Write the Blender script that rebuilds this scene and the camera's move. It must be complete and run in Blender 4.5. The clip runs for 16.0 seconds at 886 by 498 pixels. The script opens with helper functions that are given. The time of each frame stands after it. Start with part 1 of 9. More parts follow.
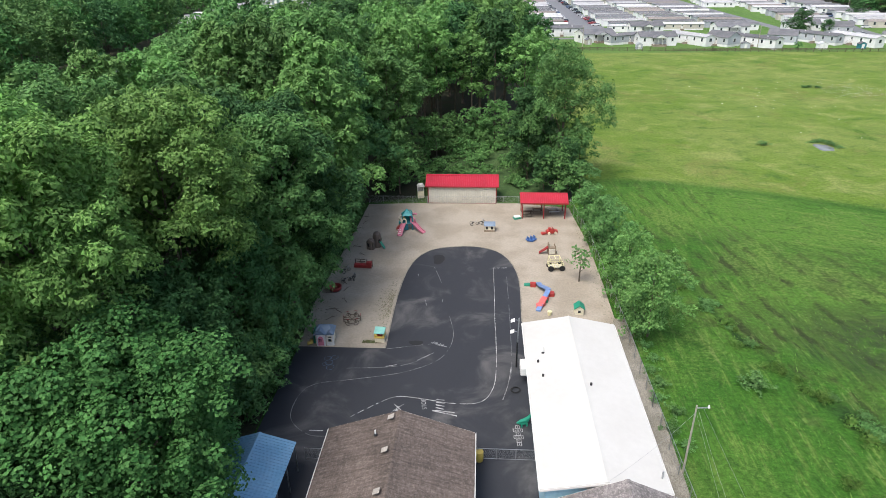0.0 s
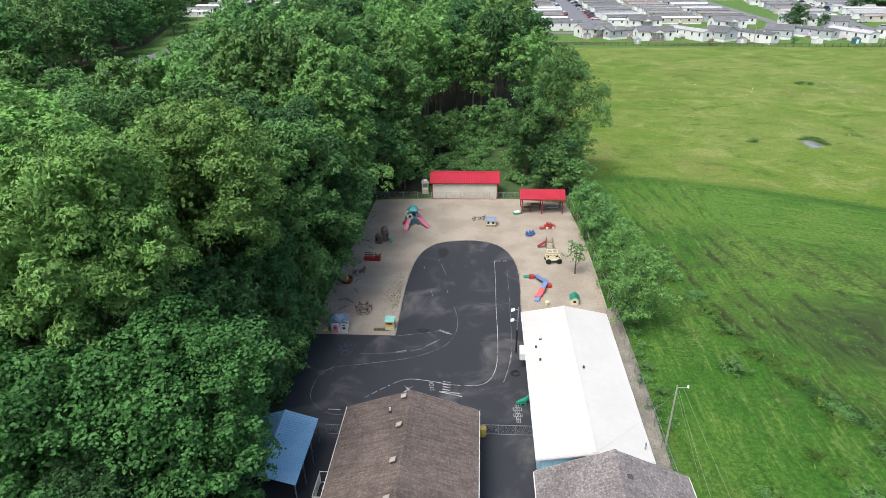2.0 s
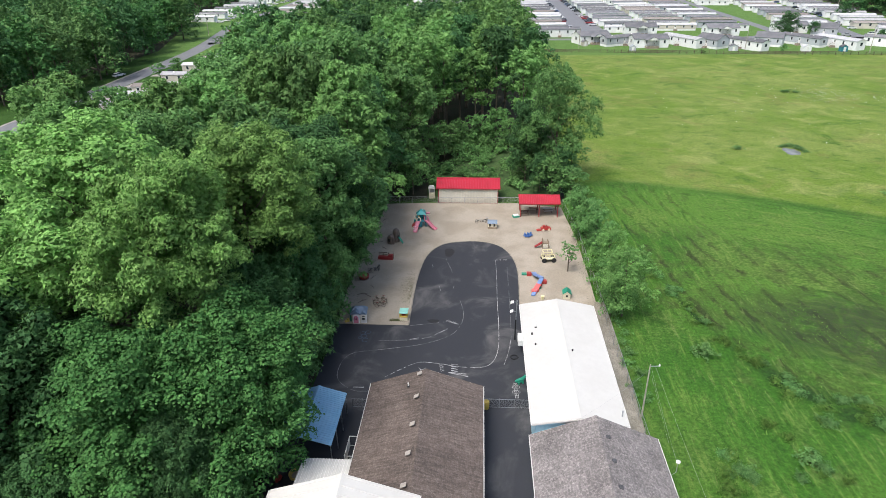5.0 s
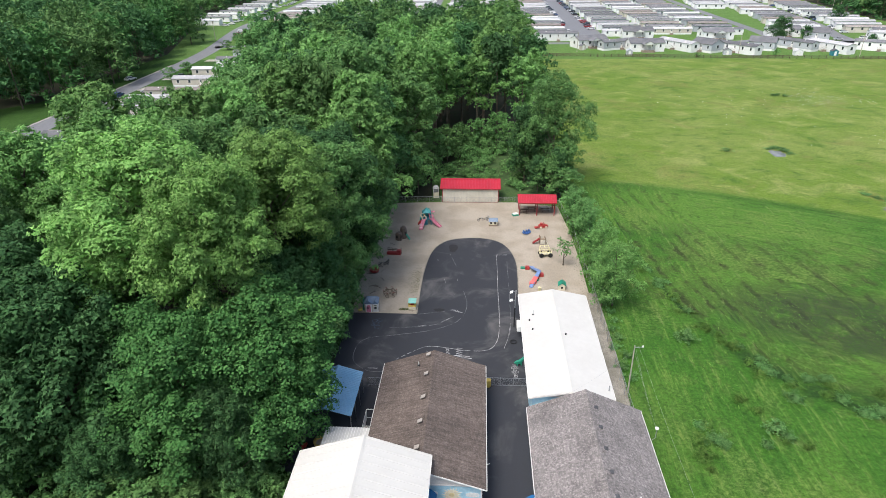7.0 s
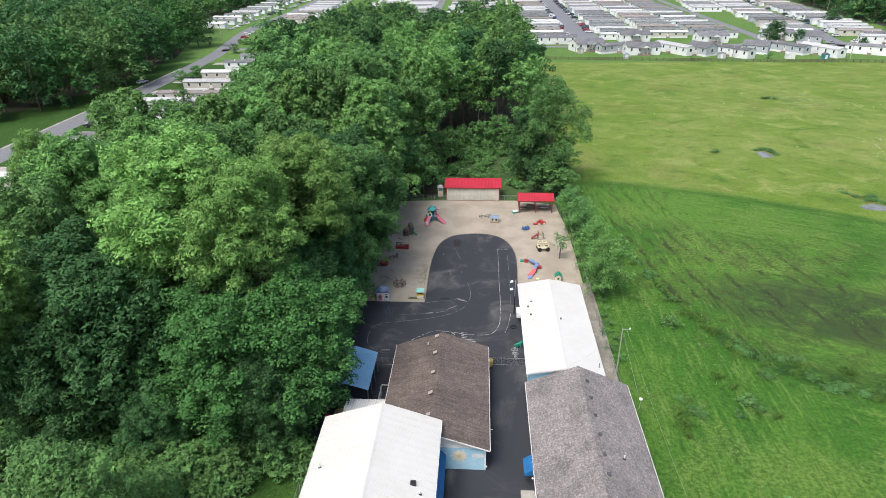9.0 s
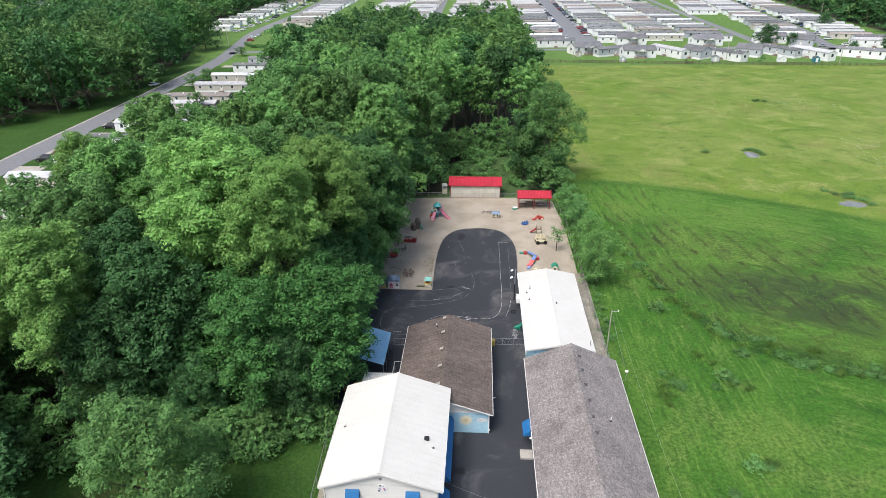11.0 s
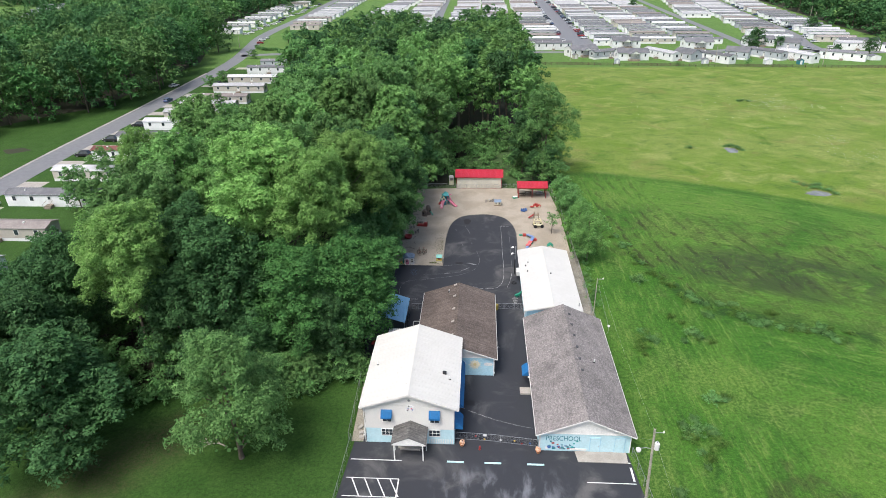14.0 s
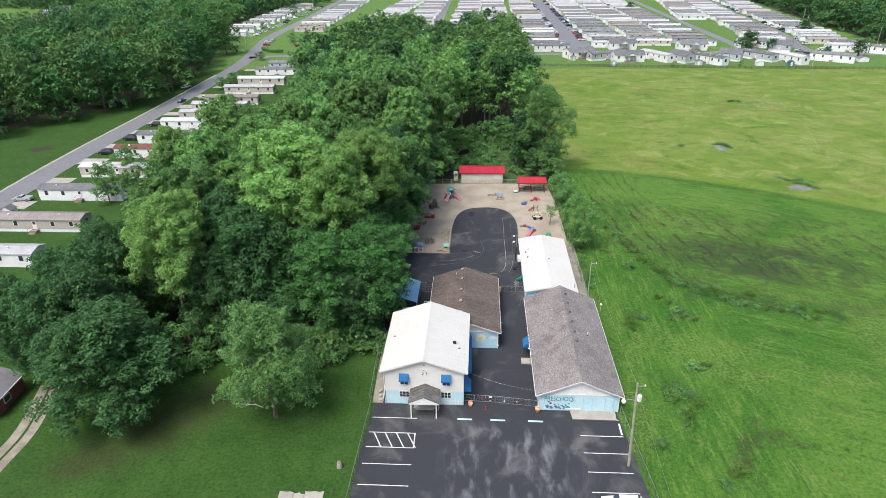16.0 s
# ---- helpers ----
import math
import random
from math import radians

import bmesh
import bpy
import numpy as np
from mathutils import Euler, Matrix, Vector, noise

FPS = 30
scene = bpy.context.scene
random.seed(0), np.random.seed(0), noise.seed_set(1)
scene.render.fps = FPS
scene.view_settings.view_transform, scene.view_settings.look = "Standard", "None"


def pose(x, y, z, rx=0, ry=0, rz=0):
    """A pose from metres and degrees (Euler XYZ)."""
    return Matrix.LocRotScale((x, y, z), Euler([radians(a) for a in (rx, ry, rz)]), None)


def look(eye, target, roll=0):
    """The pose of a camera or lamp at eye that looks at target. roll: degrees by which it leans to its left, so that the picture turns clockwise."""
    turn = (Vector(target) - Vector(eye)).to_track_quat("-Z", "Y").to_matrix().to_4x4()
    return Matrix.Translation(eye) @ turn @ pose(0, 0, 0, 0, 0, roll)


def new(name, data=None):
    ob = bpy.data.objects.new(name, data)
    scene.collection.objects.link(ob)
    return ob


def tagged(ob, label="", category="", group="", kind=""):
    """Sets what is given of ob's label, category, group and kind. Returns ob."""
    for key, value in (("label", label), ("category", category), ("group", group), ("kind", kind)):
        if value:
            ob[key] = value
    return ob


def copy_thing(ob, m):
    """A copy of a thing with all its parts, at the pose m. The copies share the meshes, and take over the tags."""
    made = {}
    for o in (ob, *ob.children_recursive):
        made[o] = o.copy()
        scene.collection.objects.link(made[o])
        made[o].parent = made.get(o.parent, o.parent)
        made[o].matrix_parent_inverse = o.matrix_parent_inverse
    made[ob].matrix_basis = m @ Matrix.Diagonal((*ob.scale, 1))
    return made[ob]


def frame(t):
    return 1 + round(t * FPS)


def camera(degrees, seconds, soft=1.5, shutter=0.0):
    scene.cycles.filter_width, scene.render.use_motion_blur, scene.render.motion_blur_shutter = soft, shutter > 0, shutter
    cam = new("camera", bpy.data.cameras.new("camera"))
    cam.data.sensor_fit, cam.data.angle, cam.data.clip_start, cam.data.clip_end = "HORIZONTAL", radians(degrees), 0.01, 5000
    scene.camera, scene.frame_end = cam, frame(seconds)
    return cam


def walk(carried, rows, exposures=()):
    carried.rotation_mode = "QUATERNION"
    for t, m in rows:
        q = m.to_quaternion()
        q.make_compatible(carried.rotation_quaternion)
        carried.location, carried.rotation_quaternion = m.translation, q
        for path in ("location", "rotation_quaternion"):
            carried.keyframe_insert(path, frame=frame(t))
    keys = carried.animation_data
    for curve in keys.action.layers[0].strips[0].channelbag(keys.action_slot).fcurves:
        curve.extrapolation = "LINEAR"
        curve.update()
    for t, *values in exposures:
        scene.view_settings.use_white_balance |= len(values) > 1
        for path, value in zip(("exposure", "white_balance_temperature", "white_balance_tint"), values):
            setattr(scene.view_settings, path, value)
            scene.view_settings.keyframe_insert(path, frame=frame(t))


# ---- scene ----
cam = camera(72.0, 16.0, 0.5)
# seconds, eye, yaw, pitch and lean of a drone that backs away and climbs
ROWS = [
    (0.0, -0.12, 0.06, 37.62, 3.740, -25.845, -0.873),
    (0.5, -0.21, -0.97, 38.44, 3.731, -25.899, -0.864),
    (1.0, -0.30, -2.10, 39.09, 3.723, -26.074, -0.856),
    (1.5, -0.39, -3.28, 39.72, 3.717, -26.523, -0.848),
    (2.0, -0.49, -4.49, 40.37, 3.711, -26.726, -0.841),
    (2.5, -0.58, -5.75, 41.06, 3.707, -26.797, -0.834),
    (3.0, -0.67, -7.06, 41.80, 3.703, -26.788, -0.827),
    (3.5, -0.75, -8.45, 42.56, 3.699, -26.779, -0.821),
    (4.0, -0.82, -9.91, 43.31, 3.696, -26.771, -0.815),
    (6.5, -1.20, -18.24, 46.76, 3.687, -26.727, -0.791),
    (7.0, -1.29, -20.01, 47.38, 3.685, -26.718, -0.787),
    (7.5, -1.39, -21.81, 47.99, 3.683, -26.710, -0.783),
    (8.0, -1.50, -23.62, 48.61, 3.680, -26.701, -0.780),
    (10.5, -2.11, -33.35, 51.81, 3.661, -26.657, -0.770),
    (11.0, -2.24, -35.56, 52.45, 3.654, -26.649, -0.768),
    (11.5, -2.38, -37.89, 53.07, 3.647, -26.640, -0.768),
    (12.0, -2.52, -40.34, 53.66, 3.639, -26.631, -0.767),
    (12.5, -2.68, -42.89, 54.22, 3.629, -26.622, -0.767),
    (13.0, -2.85, -45.52, 54.77, 3.618, -26.614, -0.768),
    (13.5, -3.04, -48.19, 55.30, 3.606, -26.605, -0.769),
    (14.0, -3.26, -50.84, 55.83, 3.592, -26.596, -0.770),
    (14.5, -3.50, -53.45, 56.38, 3.577, -26.588, -0.771),
    (15.0, -3.75, -55.98, 56.96, 3.560, -26.579, -0.773),
    (15.5, -4.00, -58.44, 57.58, 3.541, -26.570, -0.775),
    (16.0, -4.22, -60.92, 58.20, 3.520, -26.561, -0.777),
]
walk(cam, [(t, pose(x, y, z, 0, 0, yaw) @ pose(0, 0, 0, 90 + pitch) @ pose(0, 0, 0, 0, 0, roll)) for t, x, y, z, yaw, pitch, roll in ROWS])

# ---- light: thin overcast, soft high sun ----
world = bpy.data.worlds.new("sky")
scene.world = world
world.use_nodes = True
wn = world.node_tree.nodes
wl = world.node_tree.links
sky = wn.new("ShaderNodeTexSky")
sky.sky_type = "NISHITA"
sky.sun_disc = False
sky.sun_elevation = radians(60)
sky.sun_rotation = radians(225)
sky.air_density = 1.0
sky.dust_density = 4.0
sky.ozone_density = 1.0
soft_sky = wn.new("ShaderNodeHueSaturation")
soft_sky.inputs["Saturation"].default_value = 0.95
wl.new(sky.outputs[0], soft_sky.inputs["Color"])
wl.new(soft_sky.outputs[0], wn["Background"].inputs["Color"])
wn["Background"].inputs["Strength"].default_value = 0.125
sun_data = bpy.data.lights.new("sun", "SUN")
sun_data.energy = 1.9
sun_data.angle = radians(28)
sun_data.color = (1.0, 0.99, 0.975)
sun = new("sun", sun_data)
sun.matrix_world = look((-24, -40, 85), (0, 0, 0))
scene.view_settings.exposure = 0.85


# ---- materials ----
def node_mat(name):
    m = bpy.data.materials.new(name)
    m.use_nodes = True
    return m, m.node_tree.nodes, m.node_tree.links, m.node_tree.nodes["Principled BSDF"]


def noise_node(n, l, scale, detail=4.0, rough=0.6, coord=None, dist=0.0):
    t = n.new("ShaderNodeTexNoise")
    t.inputs["Scale"].default_value = scale
    t.inputs["Detail"].default_value = detail
    t.inputs["Roughness"].default_value = rough
    t.inputs["Distortion"].default_value = dist
    if coord is not None:
        l.new(coord, t.inputs["Vector"])
    return t


def ramp(n, l, source, lo, hi):
    r = n.new("ShaderNodeMapRange")
    r.interpolation_type = "SMOOTHSTEP"
    r.inputs["From Min"].default_value = lo
    r.inputs["From Max"].default_value = hi
    l.new(source, r.inputs["Value"])
    return r.outputs[0]


def blend(n, l, fac, a, b, mode="MIX"):
    x = n.new("ShaderNodeMix")
    x.data_type = "RGBA"
    x.blend_type = mode
    for socket, value in ((x.inputs[0], fac), (x.inputs[6], a), (x.inputs[7], b)):
        if isinstance(value, (int, float)):
            socket.default_value = value
        elif isinstance(value, tuple):
            socket.default_value = (*value, 1)
        else:
            l.new(value, socket)
    return x.outputs[2]


def surf(name, c1, c2, big=0.5, fine=12.0, rough=0.8, bump=0.15, metal=0.0, mottled=0.35, spread=0.0):
    """Two colours mixed by large stains, darkened and lifted by fine grain; spread varies it from object to object."""
    m, n, l, p = node_mat(name)
    tc = n.new("ShaderNodeTexCoord").outputs["Object"]
    a = noise_node(n, l, big, 5, 0.6, tc)
    f = noise_node(n, l, fine, 4, 0.65, tc)
    col = blend(n, l, ramp(n, l, a.outputs[0], 0.35, 0.65), c1, c2)
    g = blend(n, l, ramp(n, l, f.outputs[0], 0.3, 0.7), (1 - mottled,) * 3, (1 + mottled * 0.6,) * 3)
    col = blend(n, l, 1.0, col, g, "MULTIPLY")
    if spread:
        oi = n.new("ShaderNodeObjectInfo")
        hs = n.new("ShaderNodeHueSaturation")
        l.new(col, hs.inputs["Color"])
        l.new(ramp_linear(n, l, oi.outputs["Random"], 1 - spread, 1 + spread), hs.inputs["Value"])
        col = hs.outputs[0]
    l.new(col, p.inputs["Base Color"])
    p.inputs["Roughness"].default_value = rough
    p.inputs["Metallic"].default_value = metal
    if bump:
        b = n.new("ShaderNodeBump")
        b.inputs["Strength"].default_value = bump
        b.inputs["Distance"].default_value = 0.05
        l.new(f.outputs[0], b.inputs["Height"])
        l.new(b.outputs[0], p.inputs["Normal"])
    return m


def ramp_linear(n, l, source, lo, hi):
    r = n.new("ShaderNodeMapRange")
    r.inputs["To Min"].default_value = lo
    r.inputs["To Max"].default_value = hi
    l.new(source, r.inputs["Value"])
    return r.outputs[0]


def plain(name, c, rough=0.5, metal=0.0):
    return surf(name, c, tuple(v * 0.86 for v in c), 0.8, 6.0, rough, 0.03, metal, 0.1)


def leaf_mat(name, dark, light, sun_tint):
    m, n, l, p = node_mat(name)
    tc = n.new("ShaderNodeTexCoord").outputs["Object"]
    geo = n.new("ShaderNodeNewGeometry")
    a = noise_node(n, l, 0.35, 3, 0.5, tc)
    col = blend(n, l, ramp(n, l, a.outputs[0], 0.35, 0.65), dark, light)
    col = blend(n, l, ramp_linear(n, l, geo.outputs["Random Per Island"], 0.0, 0.75), col, sun_tint)
    # Clump-sized light and dark noise in the leaf colour, painting in clump shading.
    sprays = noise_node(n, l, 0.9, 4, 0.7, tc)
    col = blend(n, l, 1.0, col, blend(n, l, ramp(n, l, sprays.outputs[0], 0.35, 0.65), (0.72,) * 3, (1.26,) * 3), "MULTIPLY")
    oi = n.new("ShaderNodeObjectInfo")
    hs = n.new("ShaderNodeHueSaturation")
    l.new(ramp_linear(n, l, oi.outputs["Random"], 0.8, 1.22), hs.inputs["Value"])
    l.new(ramp_linear(n, l, oi.outputs["Random"], 0.5, 0.511), hs.inputs["Hue"])
    l.new(col, hs.inputs["Color"])
    l.new(hs.outputs[0], p.inputs["Base Color"])
    p.inputs["Roughness"].default_value = 0.7
    p.inputs["Specular IOR Level"].default_value = 0.14
    tr = n.new("ShaderNodeBsdfTranslucent")
    l.new(hs.outputs[0], tr.inputs["Color"])
    mix = n.new("ShaderNodeMixShader")
    mix.inputs[0].default_value = 0.22
    l.new(p.outputs[0], mix.inputs[1])
    l.new(tr.outputs[0], mix.inputs[2])
    l.new(mix.outputs[0], n["Material Output"].inputs["Surface"])
    return m


def ground_mat():
    """Field: rough green near the school, a taller yellow meadow beyond a curved border, lawn on the west side."""
    m, n, l, p = node_mat("grassland")
    tc = n.new("ShaderNodeTexCoord").outputs["Object"]
    sep = n.new("ShaderNodeSeparateXYZ")
    l.new(tc, sep.inputs[0])
    big = noise_node(n, l, 0.035, 5, 0.6, tc, 0.6)
    mid = noise_node(n, l, 0.22, 5, 0.65, tc, 0.4)
    fine = noise_node(n, l, 2.2, 6, 0.75, tc)
    tuft = noise_node(n, l, 7.0, 3, 0.7, tc)
    rough_green = blend(n, l, ramp(n, l, big.outputs[0], 0.35, 0.65), (0.062, 0.175, 0.022), (0.125, 0.245, 0.038))
    rough_green = blend(n, l, ramp(n, l, mid.outputs[0], 0.55, 0.75), rough_green, (0.13, 0.205, 0.05))
    meadow = blend(n, l, ramp(n, l, big.outputs[0], 0.38, 0.62), (0.165, 0.27, 0.036), (0.235, 0.315, 0.068))
    meadow = blend(n, l, ramp(n, l, mid.outputs[0], 0.5, 0.75), meadow, (0.1, 0.185, 0.035))
    # the border between them bends away to the south-east
    def math_node(op, a, b):
        x = n.new("ShaderNodeMath")
        x.operation = op
        for k, v in enumerate((a, b)):
            if isinstance(v, (int, float)):
                x.inputs[k].default_value = v
            else:
                l.new(v, x.inputs[k])
        return x.outputs[0]
    east = math_node("MAXIMUM", math_node("SUBTRACT", sep.outputs[0], 28.0), 0.0)
    edge = math_node("ADD", sep.outputs[1], math_node("MULTIPLY", math_node("POWER", east, 1.4), 0.088))
    edge = math_node("ADD", edge, math_node("MULTIPLY", mid.outputs[0], 2.5))
    is_meadow = ramp(n, l, math_node("ADD", edge, math_node("MULTIPLY", fine.outputs[0], 2.0)), 108.0, 112.0)
    is_band = math_node("MULTIPLY", ramp(n, l, edge, 104.5, 107.5), math_node("SUBTRACT", 1.0, is_meadow))
    # old mowing stripes run along the field
    slant = math_node("ADD", sep.outputs[0], math_node("MULTIPLY", sep.outputs[1], 0.178))
    wob = math_node("ADD", slant, math_node("ADD", math_node("MULTIPLY", mid.outputs[0], 2.6), math_node("MULTIPLY", big.outputs[0], 9.0)))
    stripe = math_node("SINE", math_node("MULTIPLY", wob, 2.1), 0.0)
    stripe = math_node("MULTIPLY", ramp(n, l, stripe, 0.3, 1.0), ramp(n, l, mid.outputs[0], 0.42, 0.62))
    stripe = math_node("MULTIPLY", stripe, math_node("MULTIPLY", ramp(n, l, sep.outputs[1], 30.0, 55.0), ramp(n, l, sep.outputs[0], 20.0, 27.0)))
    near = ramp(n, l, math_node("ADD", sep.outputs[0], math_node("MULTIPLY", mid.outputs[0], 8.0)), 47.0, 40.0)
    far_rows = math_node("SUBTRACT", 1.0, near)
    wet = noise_node(n, l, 0.05, 5, 0.65, tc, 1.0)
    rough_green = blend(n, l, math_node("MULTIPLY", ramp(n, l, wet.outputs[0], 0.62, 0.7), 0.7), rough_green, (0.07, 0.085, 0.03))
    mps = n.new("ShaderNodeMapping")
    mps.inputs["Rotation"].default_value = (0, 0, radians(10.0))
    mps.inputs["Scale"].default_value = (1.3, 0.16, 1)
    l.new(tc, mps.inputs["Vector"])
    streak_v = noise_node(n, l, 1.0, 6, 0.7, mps.outputs[0], 0.3)
    across = n.new("ShaderNodeCombineXYZ")
    l.new(math_node("MULTIPLY", sep.outputs[0], 0.14), across.inputs[0])
    l.new(math_node("MULTIPLY", edge, 0.75), across.inputs[1])
    streak_h = noise_node(n, l, 1.0, 6, 0.7, across.outputs[0], 0.3)
    mixed = n.new("ShaderNodeMix")
    l.new(far_rows, mixed.inputs[0])
    l.new(streak_v.outputs[0], mixed.inputs[2])
    l.new(streak_h.outputs[0], mixed.inputs[3])
    streak = mixed
    rough_green = blend(n, l, math_node("MULTIPLY", ramp(n, l, streak.outputs[0], 0.5, 0.68), 0.85), rough_green, (0.19, 0.285, 0.06))
    rough_green = blend(n, l, math_node("MULTIPLY", ramp(n, l, streak.outputs[0], 0.47, 0.32), 0.75), rough_green, (0.04, 0.11, 0.016))
    straw = math_node("MULTIPLY", ramp(n, l, wet.outputs[0], 0.49, 0.36), ramp(n, l, fine.outputs[0], 0.4, 0.62))
    rough_green = blend(n, l, math_node("MULTIPLY", straw, 0.45), rough_green, (0.26, 0.28, 0.09))
    bend_x = math_node("MAXIMUM", math_node("SUBTRACT", sep.outputs[0], 21.5), 1.5)
    mow_edge = math_node("ADD", math_node("SUBTRACT", 31.0, math_node("MULTIPLY", sep.outputs[0], 0.08)), math_node("DIVIDE", 175.0, bend_x))
    across_belt = math_node("ADD", math_node("SUBTRACT", sep.outputs[1], mow_edge), math_node("MULTIPLY", math_node("SUBTRACT", mid.outputs[0], 0.5), 5.0))
    rutted = math_node("MULTIPLY", ramp(n, l, across_belt, -1.0, 3.0), ramp(n, l, math_node("ADD", sep.outputs[1], math_node("MULTIPLY", sep.outputs[0], 0.2)), 97.0, 76.0))
    weedy = math_node("MULTIPLY", rutted, ramp(n, l, mid.outputs[0], 0.38, 0.6))
    rough_green = blend(n, l, math_node("MULTIPLY", weedy, 0.5), rough_green, (0.085, 0.12, 0.032))
    rough_green = blend(n, l, math_node("MULTIPLY", math_node("MULTIPLY", stripe, near), 0.55), rough_green, (0.055, 0.075, 0.022))
    rough_green = blend(n, l, math_node("MULTIPLY", math_node("MULTIPLY", stripe, rutted), 0.7), rough_green, (0.045, 0.055, 0.022))
    belt = math_node("MULTIPLY", ramp(n, l, math_node("ABSOLUTE", math_node("SUBTRACT", across_belt, 1.0), 0.0), 3.6, 0.5), ramp(n, l, sep.outputs[0], 70.0, 52.0))
    rough_green = blend(n, l, math_node("MULTIPLY", belt, ramp(n, l, mid.outputs[0], 0.36, 0.6)), rough_green, (0.03, 0.075, 0.018))
    mound = noise_node(n, l, 0.5, 5, 0.62, tc, 0.8)
    rough_green = blend(n, l, math_node("MULTIPLY", ramp(n, l, mound.outputs[0], 0.55, 0.72), 0.6), rough_green, (0.035, 0.095, 0.018))
    tussock = noise_node(n, l, 1.3, 4, 0.7, mps.outputs[0], 0.8)
    rough_green = blend(n, l, math_node("MULTIPLY", ramp(n, l, tussock.outputs[0], 0.56, 0.72), 0.5), rough_green, (0.27, 0.31, 0.11))
    mpm = n.new("ShaderNodeMapping")
    mpm.inputs["Scale"].default_value = (0.1, 0.12, 1)
    l.new(tc, mpm.inputs["Vector"])
    sweep = noise_node(n, l, 1.0, 7, 0.68, mpm.outputs[0], 0.6)
    meadow = blend(n, l, ramp(n, l, sweep.outputs[0], 0.48, 0.68), meadow, (0.3, 0.36, 0.1))
    meadow = blend(n, l, ramp(n, l, sweep.outputs[0], 0.47, 0.3), meadow, (0.1, 0.2, 0.028))
    brown = noise_node(n, l, 0.07, 6, 0.7, tc, 0.8)
    meadow = blend(n, l, math_node("MULTIPLY", ramp(n, l, brown.outputs[0], 0.52, 0.68), 0.6), meadow, (0.23, 0.225, 0.07))
    clump = noise_node(n, l, 0.9, 5, 0.75, tc, 0.5)
    meadow = blend(n, l, math_node("MULTIPLY", ramp(n, l, clump.outputs[0], 0.55, 0.7), 0.6), meadow, (0.095, 0.175, 0.03))
    meadow = blend(n, l, math_node("MULTIPLY", ramp(n, l, clump.outputs[0], 0.42, 0.3), 0.5), meadow, (0.34, 0.36, 0.13))
    # the low wet hollow where dead stalks stand
    dx = math_node("DIVIDE", math_node("SUBTRACT", sep.outputs[0], 53.0), 19.0)
    dy = math_node("DIVIDE", math_node("SUBTRACT", math_node("ADD", sep.outputs[1], math_node("MULTIPLY", sep.outputs[0], 0.25)), 65.5), 9.5)
    hollow = math_node("ADD", math_node("MULTIPLY", dx, dx), math_node("MULTIPLY", dy, dy))
    hollow = math_node("ADD", hollow, math_node("MULTIPLY", mid.outputs[0], 1.6))
    hollow = math_node("ADD", hollow, math_node("MULTIPLY", streak.outputs[0], 1.6))
    hollow = math_node("SUBTRACT", 1.0, ramp(n, l, hollow, 1.9, 3.0))
    pools = noise_node(n, l, 0.14, 6, 0.68, tc, 0.8)
    hollow = math_node("MULTIPLY", hollow, ramp(n, l, pools.outputs[0], 0.36, 0.52))
    ex = math_node("DIVIDE", math_node("SUBTRACT", sep.outputs[0], 34.5), 5.0)
    ey = math_node("DIVIDE", math_node("SUBTRACT", sep.outputs[1], 83.0), 3.5)
    bare = math_node("ADD", math_node("MULTIPLY", ex, ex), math_node("MULTIPLY", ey, ey))
    bare = math_node("ADD", bare, math_node("MULTIPLY", mid.outputs[0], 2.0))
    bare = math_node("MULTIPLY", math_node("SUBTRACT", 1.0, ramp(n, l, bare, 1.0, 2.4)), math_node("MULTIPLY", ramp(n, l, streak.outputs[0], 0.4, 0.6), 0.6))
    hollow = math_node("MAXIMUM", hollow, bare)
    rough_green = blend(n, l, 1.0, rough_green, (0.9, 0.99, 0.9), "MULTIPLY")
    rough_green = blend(n, l, math_node("MULTIPLY", hollow, math_node("MULTIPLY", ramp(n, l, fine.outputs[0], 0.33, 0.55), 0.78)), rough_green, (0.042, 0.05, 0.03))
    col = blend(n, l, is_meadow, rough_green, meadow)
    col = blend(n, l, math_node("MULTIPLY", is_band, math_node("MULTIPLY", ramp(n, l, fine.outputs[0], 0.3, 0.6), 0.4)), col, (0.05, 0.13, 0.02))
    lawn = blend(n, l, ramp(n, l, mid.outputs[0], 0.3, 0.7), (0.042, 0.108, 0.018), (0.062, 0.138, 0.026))
    lx = math_node("DIVIDE", math_node("ADD", sep.outputs[0], 46.0), 12.0)
    ly = math_node("DIVIDE", math_node("SUBTRACT", math_node("SUBTRACT", sep.outputs[1], math_node("MULTIPLY", sep.outputs[0], 0.8)), 38.0), 7.5)
    litter = math_node("ADD", math_node("MULTIPLY", lx, lx), math_node("MULTIPLY", ly, ly))
    litter = math_node("ADD", litter, math_node("MULTIPLY", mid.outputs[0], 2.2))
    litter = math_node("SUBTRACT", 1.0, ramp(n, l, litter, 1.1, 2.5))
    lawn = blend(n, l, math_node("MULTIPLY", litter, ramp(n, l, fine.outputs[0], 0.35, 0.6)), lawn, (0.07, 0.075, 0.03))
    col = blend(n, l, ramp(n, l, sep.outputs[0], -16.0, -17.0), col, lawn)
    town = blend(n, l, ramp(n, l, mid.outputs[0], 0.3, 0.7), (0.12, 0.235, 0.05), (0.16, 0.28, 0.07))
    col = blend(n, l, ramp(n, l, sep.outputs[1], 262.0, 266.0), col, town)
    grain = blend(n, l, ramp(n, l, fine.outputs[0], 0.3, 0.7), (0.62,) * 3, (1.25,) * 3)
    col = blend(n, l, 1.0, col, grain, "MULTIPLY")
    grain = blend(n, l, ramp(n, l, tuft.outputs[0], 0.3, 0.7), (0.75,) * 3, (1.15,) * 3)
